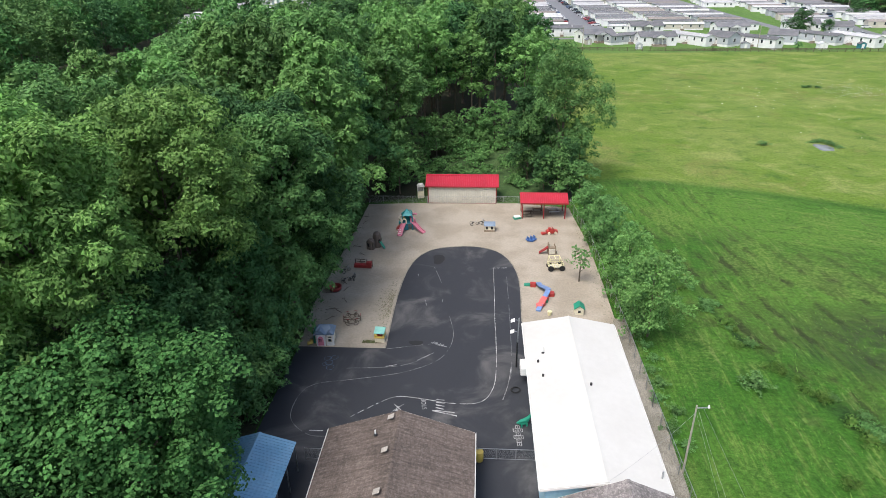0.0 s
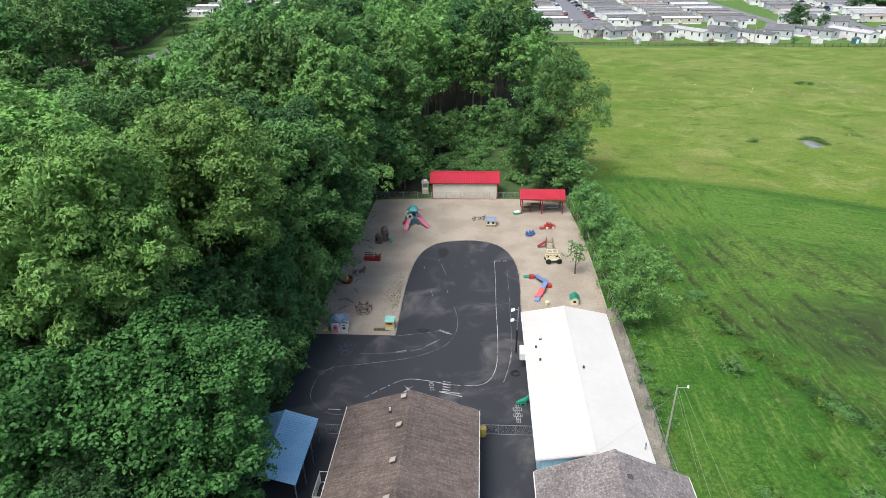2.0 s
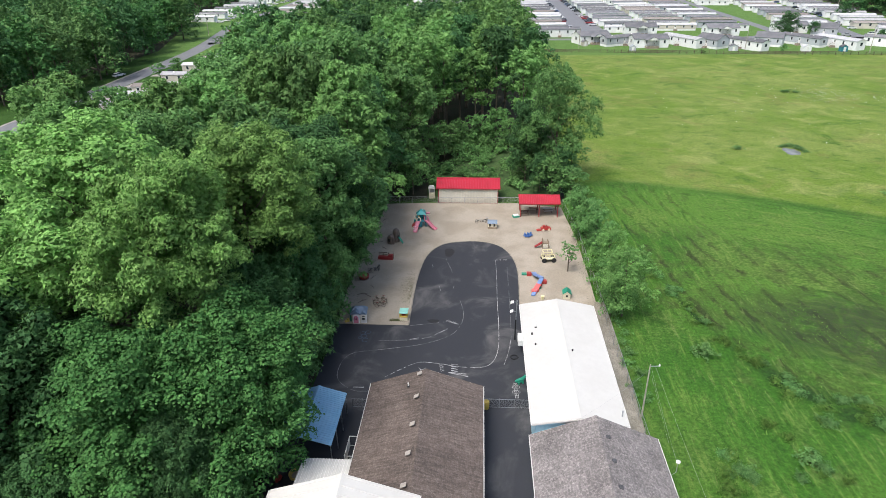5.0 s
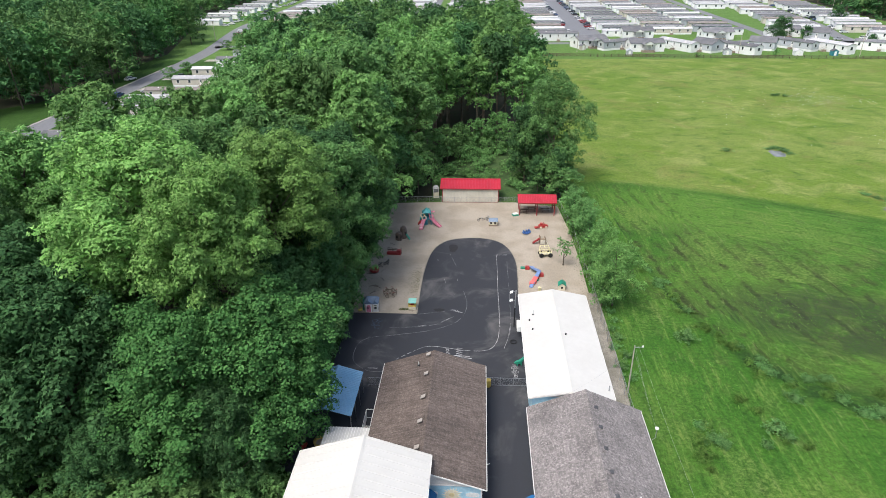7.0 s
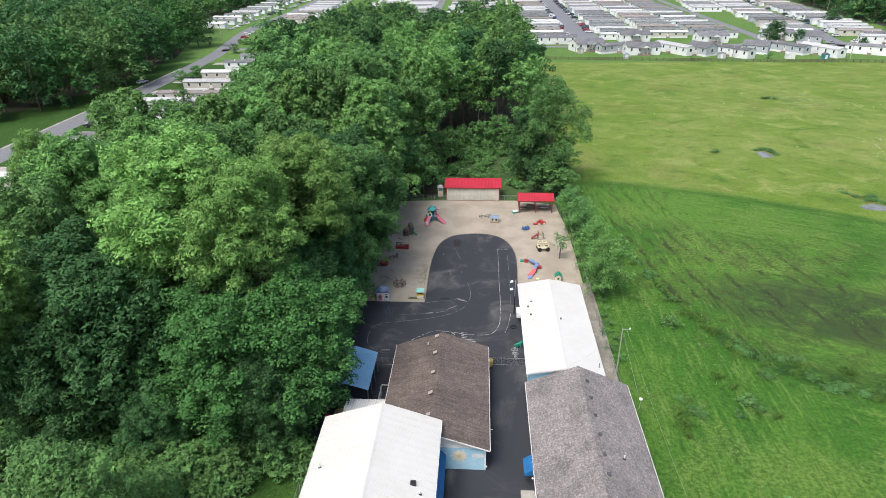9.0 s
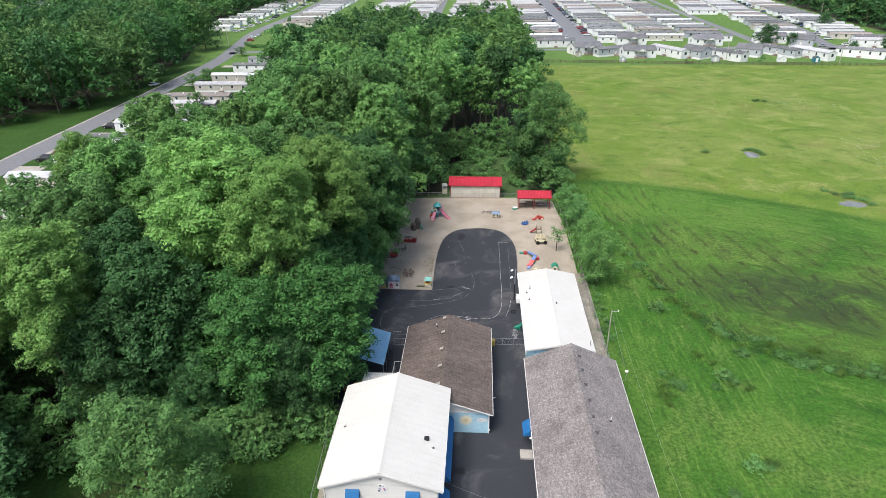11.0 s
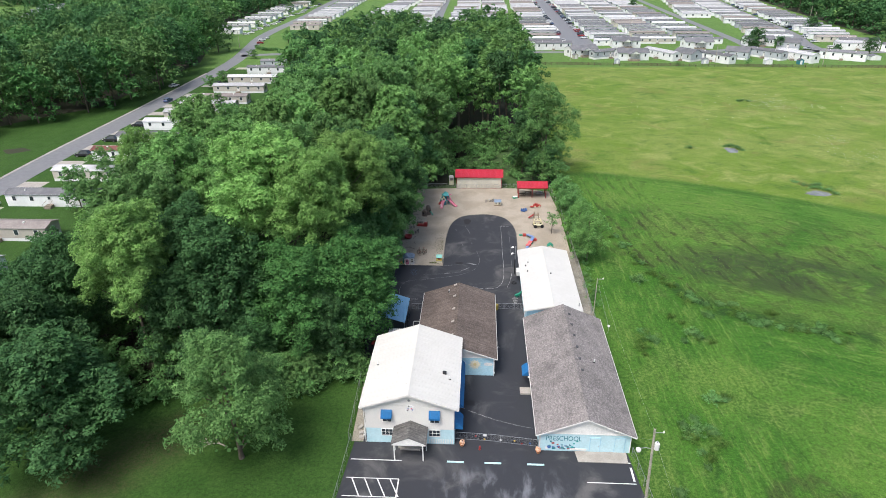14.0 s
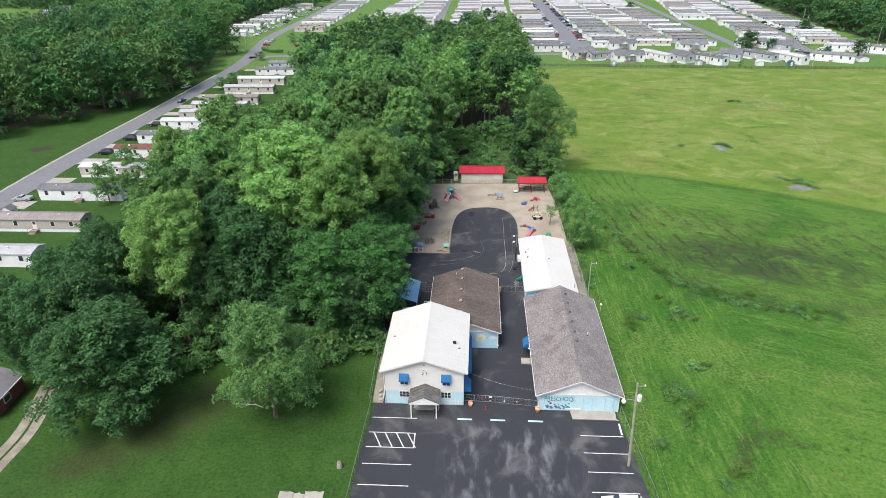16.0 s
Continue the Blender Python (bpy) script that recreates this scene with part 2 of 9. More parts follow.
    col = blend(n, l, 1.0, col, grain, "MULTIPLY")
    col = blend(n, l, 1.0, col, (0.7, 0.7, 0.72), "MULTIPLY")
    l.new(col, p.inputs["Base Color"])
    p.inputs["Roughness"].default_value = 0.9
    p.inputs["Specular IOR Level"].default_value = 0.15
    b = n.new("ShaderNodeBump")
    b.inputs["Strength"].default_value = 0.6
    b.inputs["Distance"].default_value = 0.3
    l.new(fine.outputs[0], b.inputs["Height"])
    l.new(b.outputs[0], p.inputs["Normal"])
    return m


def asphalt_mat(name, base, worn, amount):
    m, n, l, p = node_mat(name)
    tc = n.new("ShaderNodeTexCoord").outputs["Object"]
    big = noise_node(n, l, 0.16, 5, 0.6, tc, 0.8)
    mid = noise_node(n, l, 0.7, 5, 0.65, tc)
    fine = noise_node(n, l, 14.0, 4, 0.7, tc)
    col = blend(n, l, ramp(n, l, mid.outputs[0], 0.3, 0.7), base, tuple(v * 1.35 for v in base))
    x = n.new("ShaderNodeMath")
    x.operation = "MULTIPLY"
    l.new(ramp(n, l, big.outputs[0], 0.5, 0.74), x.inputs[0])
    x.inputs[1].default_value = amount
    col = blend(n, l, x.outputs[0], col, worn)
    # dried pale washes where cars turn on the lot
    sep = n.new("ShaderNodeSeparateXYZ")
    l.new(tc, sep.inputs[0])
    mpw = n.new("ShaderNodeMapping")
    mpw.inputs["Scale"].default_value = (0.55, 0.22, 1)
    l.new(tc, mpw.inputs["Vector"])
    wash = noise_node(n, l, 1.0, 6, 0.6, mpw.outputs[0], 0.3)
    lot = n.new("ShaderNodeMath")
    lot.operation = "MULTIPLY"
    l.new(ramp(n, l, sep.outputs[1], 3.5, 0.5), lot.inputs[0])
    l.new(ramp(n, l, wash.outputs[0], 0.47, 0.72), lot.inputs[1])
    lot2 = n.new("ShaderNodeMath")
    lot2.operation = "MULTIPLY"
    mid_x = n.new("ShaderNodeMath")
    mid_x.operation = "ABSOLUTE"
    l.new(sep.outputs[0], mid_x.inputs[0])
    l.new(lot.outputs[0], lot2.inputs[0])
    l.new(ramp(n, l, mid_x.outputs[0], 9.5, 5.0), lot2.inputs[1])
    col = blend(n, l, lot2.outputs[0], col, (0.13, 0.135, 0.15))
    col = blend(n, l, 1.0, col, blend(n, l, fine.outputs[0], (0.75,) * 3, (1.25,) * 3), "MULTIPLY")
    l.new(col, p.inputs["Base Color"])
    l.new(ramp_linear(n, l, mid.outputs[0], 0.6, 0.95), p.inputs["Roughness"])
    b = n.new("ShaderNodeBump")
    b.inputs["Strength"].default_value = 0.2
    b.inputs["Distance"].default_value = 0.02
    l.new(fine.outputs[0], b.inputs["Height"])
    l.new(b.outputs[0], p.inputs["Normal"])
    return m


def shingle_mat(name, c1, c2, c3, streak):
    """Asphalt shingles: tabs in courses that run across the slope, with dark streaks down it."""
    m, n, l, p = node_mat(name)
    tc = n.new("ShaderNodeTexCoord").outputs["Object"]
    mp = n.new("ShaderNodeMapping")
    mp.inputs["Rotation"].default_value = (0, 0, radians(90))
    l.new(tc, mp.inputs["Vector"])
    br = n.new("ShaderNodeTexBrick")
    l.new(mp.outputs[0], br.inputs["Vector"])
    br.inputs["Scale"].default_value = 1.0
    br.inputs["Brick Width"].default_value = 0.62
    br.inputs["Row Height"].default_value = 0.17
    br.inputs["Mortar Size"].default_value = 0.006
    br.inputs["Color1"].default_value = (*c1, 1)
    br.inputs["Color2"].default_value = (*c2, 1)
    br.inputs["Mortar"].default_value = (*[v * 0.5 for v in c1], 1)
    big = noise_node(n, l, 0.25, 5, 0.6, tc, 0.5)
    fine = noise_node(n, l, 5.0, 5, 0.75, tc)
    mp2 = n.new("ShaderNodeMapping")
    mp2.inputs["Scale"].default_value = (0.35, 3.0, 0.35)
    l.new(tc, mp2.inputs["Vector"])
    st = noise_node(n, l, 1.6, 4, 0.7, mp2.outputs[0])
    col = blend(n, l, ramp(n, l, fine.outputs[0], 0.45, 0.7), br.outputs[0], c3)
    col = blend(n, l, ramp(n, l, big.outputs[0], 0.4, 0.7), col, blend(n, l, 1.0, col, (0.72,) * 3, "MULTIPLY"))
    col = blend(n, l, 1.0, col, blend(n, l, ramp(n, l, st.outputs[0], 0.35, 0.65), (1 - streak,) * 3, (1.12,) * 3), "MULTIPLY")
    l.new(col, p.inputs["Base Color"])
    p.inputs["Roughness"].default_value = 0.92
    b = n.new("ShaderNodeBump")
    b.inputs["Strength"].default_value = 0.5
    b.inputs["Distance"].default_value = 0.02
    l.new(br.outputs["Fac"], b.inputs["Height"])
    b.invert = True
    l.new(b.outputs[0], p.inputs["Normal"])
    return m


def glass_mat(name, tint):
    m, n, l, p = node_mat(name)
    p.inputs["Base Color"].default_value = (*tint, 1)
    p.inputs["Roughness"].default_value = 0.05
    p.inputs["Specular IOR Level"].default_value = 0.8
    return m


M_GROUND = ground_mat()
M_ASPHALT = asphalt_mat("sealed_asphalt", (0.0195, 0.0212, 0.0262), (0.1, 0.097, 0.096), 0.9)
M_LOT = asphalt_mat("lot_asphalt", (0.02, 0.022, 0.028), (0.15, 0.15, 0.155), 0.55)
M_ROAD = asphalt_mat("street_asphalt", (0.125, 0.127, 0.135), (0.18, 0.18, 0.18), 0.5)
M_SAND = surf("playground_sand", (0.345, 0.3, 0.24), (0.275, 0.235, 0.182), 0.22, 4.0, 0.95, 0.05, 0, 0.13)
# Litter colour taken near black: the shade under the trees is painted in.
M_SOIL_SHADE = surf("woodland_floor", (0.022, 0.032, 0.01), (0.032, 0.028, 0.014), 0.3, 3.0, 0.95, 0.4, 0, 0.4)
M_WEEDY = surf("weedy_ground", (0.028, 0.068, 0.014), (0.05, 0.095, 0.022), 0.5, 4.0, 0.95, 0.5, 0, 0.45)
M_GRAVEL = surf("gravel", (0.3, 0.27, 0.22), (0.2, 0.18, 0.14), 0.5, 9.0, 0.95, 0.4, 0, 0.4)
M_CONCRETE = surf("concrete", (0.36, 0.335, 0.3), (0.29, 0.265, 0.235), 0.5, 8.0, 0.9, 0.15, 0, 0.2)
M_WHITEROOF = surf("white_roof_coating", (0.52, 0.51, 0.482), (0.495, 0.484, 0.455), 0.25, 1.8, 0.6, 0.03, 0, 0.025)
M_SHINGLE_B = shingle_mat("brown_shingles", (0.13, 0.1, 0.085), (0.095, 0.074, 0.063), (0.19, 0.155, 0.135), 0.3)
M_SHINGLE_G = shingle_mat("grey_shingles", (0.2, 0.182, 0.176), (0.135, 0.123, 0.12), (0.36, 0.325, 0.31), 0.1)
M_SHINGLE_D = shingle_mat("dark_shingles", (0.06, 0.062, 0.07), (0.085, 0.087, 0.095), (0.11, 0.11, 0.115), 0.2)
M_SIDING = surf("cream_siding", (0.68, 0.66, 0.62), (0.62, 0.6, 0.57), 0.4, 8.0, 0.6, 0.04, 0, 0.08)
M_AQUA = surf("aqua_paint", (0.43, 0.63, 0.68), (0.48, 0.66, 0.71), 0.7, 4.0, 0.7, 0.05, 0, 0.08)
M_SKYBLUE = surf("sky_blue_paint", (0.33, 0.55, 0.66), (0.39, 0.6, 0.69), 0.5, 4.0, 0.7, 0.05, 0, 0.08)
M_TRIM = plain("white_trim", (0.78, 0.77, 0.74), 0.5)
M_AWNING = plain("blue_canvas", (0.007, 0.12, 0.31), 0.75)
M_BLUEMETAL = surf("blue_metal_roof", (0.19, 0.39, 0.56), (0.23, 0.42, 0.58), 0.6, 5.0, 0.45, 0.03, 0.2, 0.08)
M_REDMETAL = surf("red_metal_roof", (0.42, 0.02, 0.04), (0.36, 0.018, 0.033), 0.5, 5.0, 0.4, 0.03, 0.1, 0.1)
M_REDPAINT = plain("red_paint", (0.26, 0.022, 0.022), 0.6)
M_CREAMMETAL = surf("cream_metal", (0.63, 0.6, 0.51), (0.55, 0.52, 0.44), 0.4, 6.0, 0.6, 0.04, 0, 0.12)
M_GALV = surf("galvanised_steel", (0.4, 0.41, 0.42), (0.32, 0.33, 0.34), 2.0, 20.0, 0.45, 0.05, 0.7, 0.15)
M_DARKMETAL = plain("dark_metal", (0.03, 0.03, 0.032), 0.5, 0.5)
M_WOODPOLE = surf("weathered_pole", (0.4, 0.37, 0.31), (0.3, 0.27, 0.22), 1.2, 14.0, 0.9, 0.3, 0, 0.3)
M_BARK = surf("bark", (0.09, 0.07, 0.05), (0.13, 0.11, 0.085), 1.0, 10.0, 0.95, 0.5, 0, 0.4)
M_WOOD = surf("weathered_wood", (0.2, 0.15, 0.1), (0.27, 0.21, 0.15), 1.0, 10.0, 0.85, 0.2, 0, 0.25)
M_DARKWOOD = surf("dark_wood", (0.07, 0.05, 0.035), (0.1, 0.075, 0.05), 1.5, 12.0, 0.85, 0.2, 0, 0.3)
M_LINE = surf("worn_white_paint", (0.44, 0.44, 0.43), (0.16, 0.16, 0.165), 0.9, 5.0, 0.8, 0.03, 0, 0.3)
M_FAINT = surf("faded_white_paint", (0.2, 0.2, 0.2), (0.065, 0.066, 0.07), 0.9, 5.0, 0.85, 0.03, 0, 0.4)
M_LINEBLUE = surf("faded_blue_paint", (0.07, 0.11, 0.17), (0.05, 0.07, 0.1), 0.9, 5.0, 0.85, 0.03, 0, 0.3)
M_SUNFACE = plain("pale_yellow_paint", (0.66, 0.55, 0.3), 0.7)
M_PARKLINE = surf("parking_line_paint", (0.7, 0.7, 0.69), (0.52, 0.52, 0.51), 0.9, 5.0, 0.8, 0.03, 0, 0.18)
M_STOPBLOCK = plain("aqua_block", (0.5, 0.74, 0.76), 0.8)
M_GLASS = glass_mat("window_glass", (0.03, 0.04, 0.05))
M_WATER = surf("pond_water", (0.2, 0.2, 0.185), (0.13, 0.135, 0.12), 0.5, 3.0, 0.12, 0.02, 0, 0.1)
M_TYRE = plain("tyre_rubber", (0.015, 0.015, 0.016), 0.85)
P_RED = plain("red_plastic", (0.36, 0.035, 0.03), 0.45)
P_PINK = plain("pink_plastic", (0.6, 0.2, 0.27), 0.45)
P_TEAL = plain("teal_plastic", (0.02, 0.3, 0.3), 0.45)
P_GREEN = plain("green_plastic", (0.02, 0.24, 0.15), 0.45)
P_BLUE = plain("blue_plastic", (0.05, 0.13, 0.34), 0.45)
P_LIGHTBLUE = plain("pale_blue_plastic", (0.16, 0.25, 0.46), 0.45)
P_YELLOW = plain("yellow_plastic", (0.58, 0.42, 0.09), 0.45)
P_CREAM = plain("cream_plastic", (0.72, 0.66, 0.5), 0.5)
P_MINT = plain("mint_plastic", (0.25, 0.56, 0.48), 0.5)
P_SLATE = plain("slate_plastic", (0.14, 0.2, 0.28), 0.5)
P_BROWN = plain("brown_plastic", (0.13, 0.1, 0.08), 0.6)
P_WHITE = plain("white_plastic", (0.75, 0.74, 0.72), 0.5)
P_DEEPTEAL = plain("deep_teal_plastic", (0.03, 0.2, 0.25), 0.45)
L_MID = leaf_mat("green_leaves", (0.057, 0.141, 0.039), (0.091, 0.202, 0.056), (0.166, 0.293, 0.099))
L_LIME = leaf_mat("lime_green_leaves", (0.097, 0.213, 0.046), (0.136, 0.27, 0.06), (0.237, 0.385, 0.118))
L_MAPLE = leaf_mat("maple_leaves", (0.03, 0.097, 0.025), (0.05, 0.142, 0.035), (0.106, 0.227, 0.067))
# Darker species, with the shade they stand in put into the colour.
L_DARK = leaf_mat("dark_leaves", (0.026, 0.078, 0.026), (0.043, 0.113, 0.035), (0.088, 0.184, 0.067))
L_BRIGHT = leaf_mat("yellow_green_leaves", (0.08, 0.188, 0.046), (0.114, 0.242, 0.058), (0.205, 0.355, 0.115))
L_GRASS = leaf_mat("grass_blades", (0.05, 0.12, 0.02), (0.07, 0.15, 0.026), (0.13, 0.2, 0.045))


# ---- mesh helpers ----
class Geo:
    """Collects faces for one mesh."""

    def __init__(self):
        self.v, self.f = [], []

    def quad(self, *pts):
        k = len(self.v)
        self.v.extend(tuple(p) for p in pts)
        self.f.append(tuple(range(k, k + len(pts))))
        return self

    def hexa(self, low, high):
        k = len(self.v)
        self.v.extend(tuple(p) for p in (*low, *high))
        n = len(low)
        self.f.append(tuple(range(k + n - 1, k - 1, -1)))
        self.f.append(tuple(range(k + n, k + 2 * n)))
        for i in range(n):
            j = (i + 1) % n
            self.f.append((k + i, k + j, k + n + j, k + n + i))
        return self

    def box(self, x0, y0, z0, x1, y1, z1, m=None):
        low = [Vector(p) for p in ((x0, y0, z0), (x1, y0, z0), (x1, y1, z0), (x0, y1, z0))]
        high = [Vector((p.x, p.y, z1)) for p in low]
        if m:
            low, high = [m @ p for p in low], [m @ p for p in high]
        return self.hexa(low, high)

    def bevel_box(self, x0, y0, z0, x1, y1, z1, b, m=None):
        """A box with cut corners and a chamfered top."""
        def ring(d, z):
            return [Vector(p) for p in ((x0 + b + d, y0 + d, z), (x1 - b - d, y0 + d, z), (x1 - d, y0 + b + d, z), (x1 - d, y1 - b - d, z),
                                        (x1 - b - d, y1 - d, z), (x0 + b + d, y1 - d, z), (x0 + d, y1 - b - d, z), (x0 + d, y0 + b + d, z))]
        rings = [ring(0, z0), ring(0, z1 - b), ring(b * 0.7, z1)]
        if m:
            rings = [[m @ p for p in r] for r in rings]
        return self.loft(rings)

    def loft(self, rings, caps=True):
        k, n = len(self.v), len(rings[0])
        for r in rings:
            self.v.extend(tuple(p) for p in r)
        for a in range(len(rings) - 1):
            for i in range(n):
                j = (i + 1) % n
                self.f.append((k + a * n + i, k + a * n + j, k + (a + 1) * n + j, k + (a + 1) * n + i))
        if caps:
            self.f.append(tuple(range(k + n - 1, k - 1, -1)))
            self.f.append(tuple(range(k + (len(rings) - 1) * n, k + len(rings) * n)))
        return self

    def tube(self, points, radii, n=8):
        """A round bar along points."""
        pts = [Vector(p) for p in points]
        radii = radii if isinstance(radii, (list, tuple)) else [radii] * len(pts)
        rings = []
        for i, p in enumerate(pts):
            d = (pts[min(i + 1, len(pts) - 1)] - pts[max(i - 1, 0)]).normalized()
            side = d.cross(Vector((0, 0, 1)) if abs(d.z) < 0.9 else Vector((1, 0, 0))).normalized()
            up = side.cross(d)
            rings.append([p + radii[i] * (math.cos(a) * side + math.sin(a) * up) for a in (2 * math.pi * k / n for k in range(n))])
        return self.loft(rings)

    def lathe(self, profile, n=14, m=None):
        rings = [[Vector((r * math.cos(a), r * math.sin(a), z)) for a in (2 * math.pi * k / n for k in range(n))] for r, z in profile]
        if m:
            rings = [[m @ p for p in r] for r in rings]
        return self.loft(rings)

    def slab(self, pts, t):
        """A plate: the corners of its top face, counter-clockwise from above, and its thickness downwards along the normal."""
        pts = [Vector(p) for p in pts]
        nrm = (pts[1] - pts[0]).cross(pts[2] - pts[0]).normalized()
        return self.hexa([p - nrm * t for p in pts], pts)

    def flat(self, outline, z0, z1):
        return self.hexa([(x, y, z0) for x, y in outline], [(x, y, z1) for x, y in outline])

    def ribbon(self, pts, w, z0, z1, gap=None):
        """A painted stroke along ground points, broken by gap(i) where given."""
        pts = [Vector((x, y, 0)) for x, y in pts]
        for i in range(len(pts) - 1):
            if gap and gap(i):
                continue
            d = (pts[i + 1] - pts[i]).normalized() * 1.0
            s = Vector((-d.y, d.x, 0)) * w / 2
            a, b = pts[i], pts[i + 1]
            self.hexa([(p.x, p.y, z0) for p in (a - s, b - s, b + s, a + s)], [(p.x, p.y, z1) for p in (a - s, b - s, b + s, a + s)])
        return self

    def mesh(self, name, material, smooth=False):
        me = bpy.data.meshes.new(name)
        me.from_pydata(self.v, [], self.f)
        me.materials.append(material)
        if smooth:
            me.polygons.foreach_set("use_smooth", [True] * len(me.polygons))
        me.update()
        return me


def fair(pts, steps=6):
    """A smooth line through ground points."""
    out = []
    for i in range(len(pts) - 1):
        p0, p1, p2, p3 = (np.array(pts[min(max(k, 0), len(pts) - 1)], float) for k in (i - 1, i, i + 1, i + 2))
        for s in range(steps):
            t = s / steps
            out.append(tuple(0.5 * (2 * p1 + (p2 - p0) * t + (2 * p0 - 5 * p1 + 4 * p2 - p3) * t * t + (3 * p1 - p0 - 3 * p2 + p3) * t ** 3)))
    out.append(tuple(pts[-1]))
    return out


def part(name, geo, material, parent, label="", smooth=False):
    ob = new(name, geo.mesh(name, material, smooth))
    ob.parent = parent
    return tagged(ob, label)


def thing(name, x, y, z, rz, label, category, group="", kind=""):
    ob = new(name)
    ob.empty_display_size = 0.2
    ob.matrix_basis = pose(x, y, z, 0, 0, rz)
    return tagged(ob, label, category, group, kind)


def single(name, geo, material, label, category, group="", kind="", smooth=False):
    return tagged(new(name, geo.mesh(name, material, smooth)), label, category, group, kind)


def words(text, size, material, m, parent, name, label, depth=0.01, width=None):
    cu = bpy.data.curves.new(name, "FONT")
    cu.body, cu.size, cu.extrude, cu.align_x, cu.align_y = text, size, depth, "CENTER", "CENTER"
    ob = new(name, cu)
    dg = bpy.context.evaluated_depsgraph_get()
    me = bpy.data.meshes.new_from_object(ob.evaluated_get(dg))
    bpy.data.objects.remove(ob)
    me.materials.clear()
    me.materials.append(material)
    if width:
        xs = [v.co.x for v in me.vertices]
        k = width / (max(xs) - min(xs))
        for v in me.vertices:
            v.co.x *= k
    me.transform(m)
    ob = new(name, me)
    ob.parent = parent
    return tagged(ob, label)


# ---- the ground and what is laid on it ----
def build_ground():
    g = Geo()
    rows = [-400, -150, -60, 0, 60, 120, 200, 300, 500, 900, 2500]
    cols = [-2500, -700, -300, -150, -60, 0, 60, 150, 300, 700, 2500]
    for y0, y1 in zip(rows, rows[1:]):
        for x0, x1 in zip(cols, cols[1:]):
            g.quad((x0, y0, 0), (x1, y0, 0), (x1, y1, 0), (x0, y1, 0))
    single("ground", g, M_GROUND, "rough grass field and yellowing meadow round the school", "ground", kind="structure")


build_ground()
LOBE = fair([(-9.9, 53.2), (-10.0, 62.1), (-9.8, 67.7), (-9.3, 72.1), (-8.1, 75.5), (-5.9, 77.7), (-1.5, 78.5), (1.7, 77.5), (3.6, 75.2), (4.8, 71.2), (5.1, 66.7), (4.9, 60.1), (4.9, 53.0)], 5)
YARD = LOBE + [(4.9, 31), (4.9, 6.2), (15.3, 6.2), (16.0, -1.7), (16.5, -9.0), (16.8, -40), (-18.6, -40), (-18.8, -3), (-18.3, 6.1), (-17.2, 6.1), (-17.2, 21), (-20.6, 24), (-20.8, 36), (-19.4, 40), (-19.2, 53.2)]


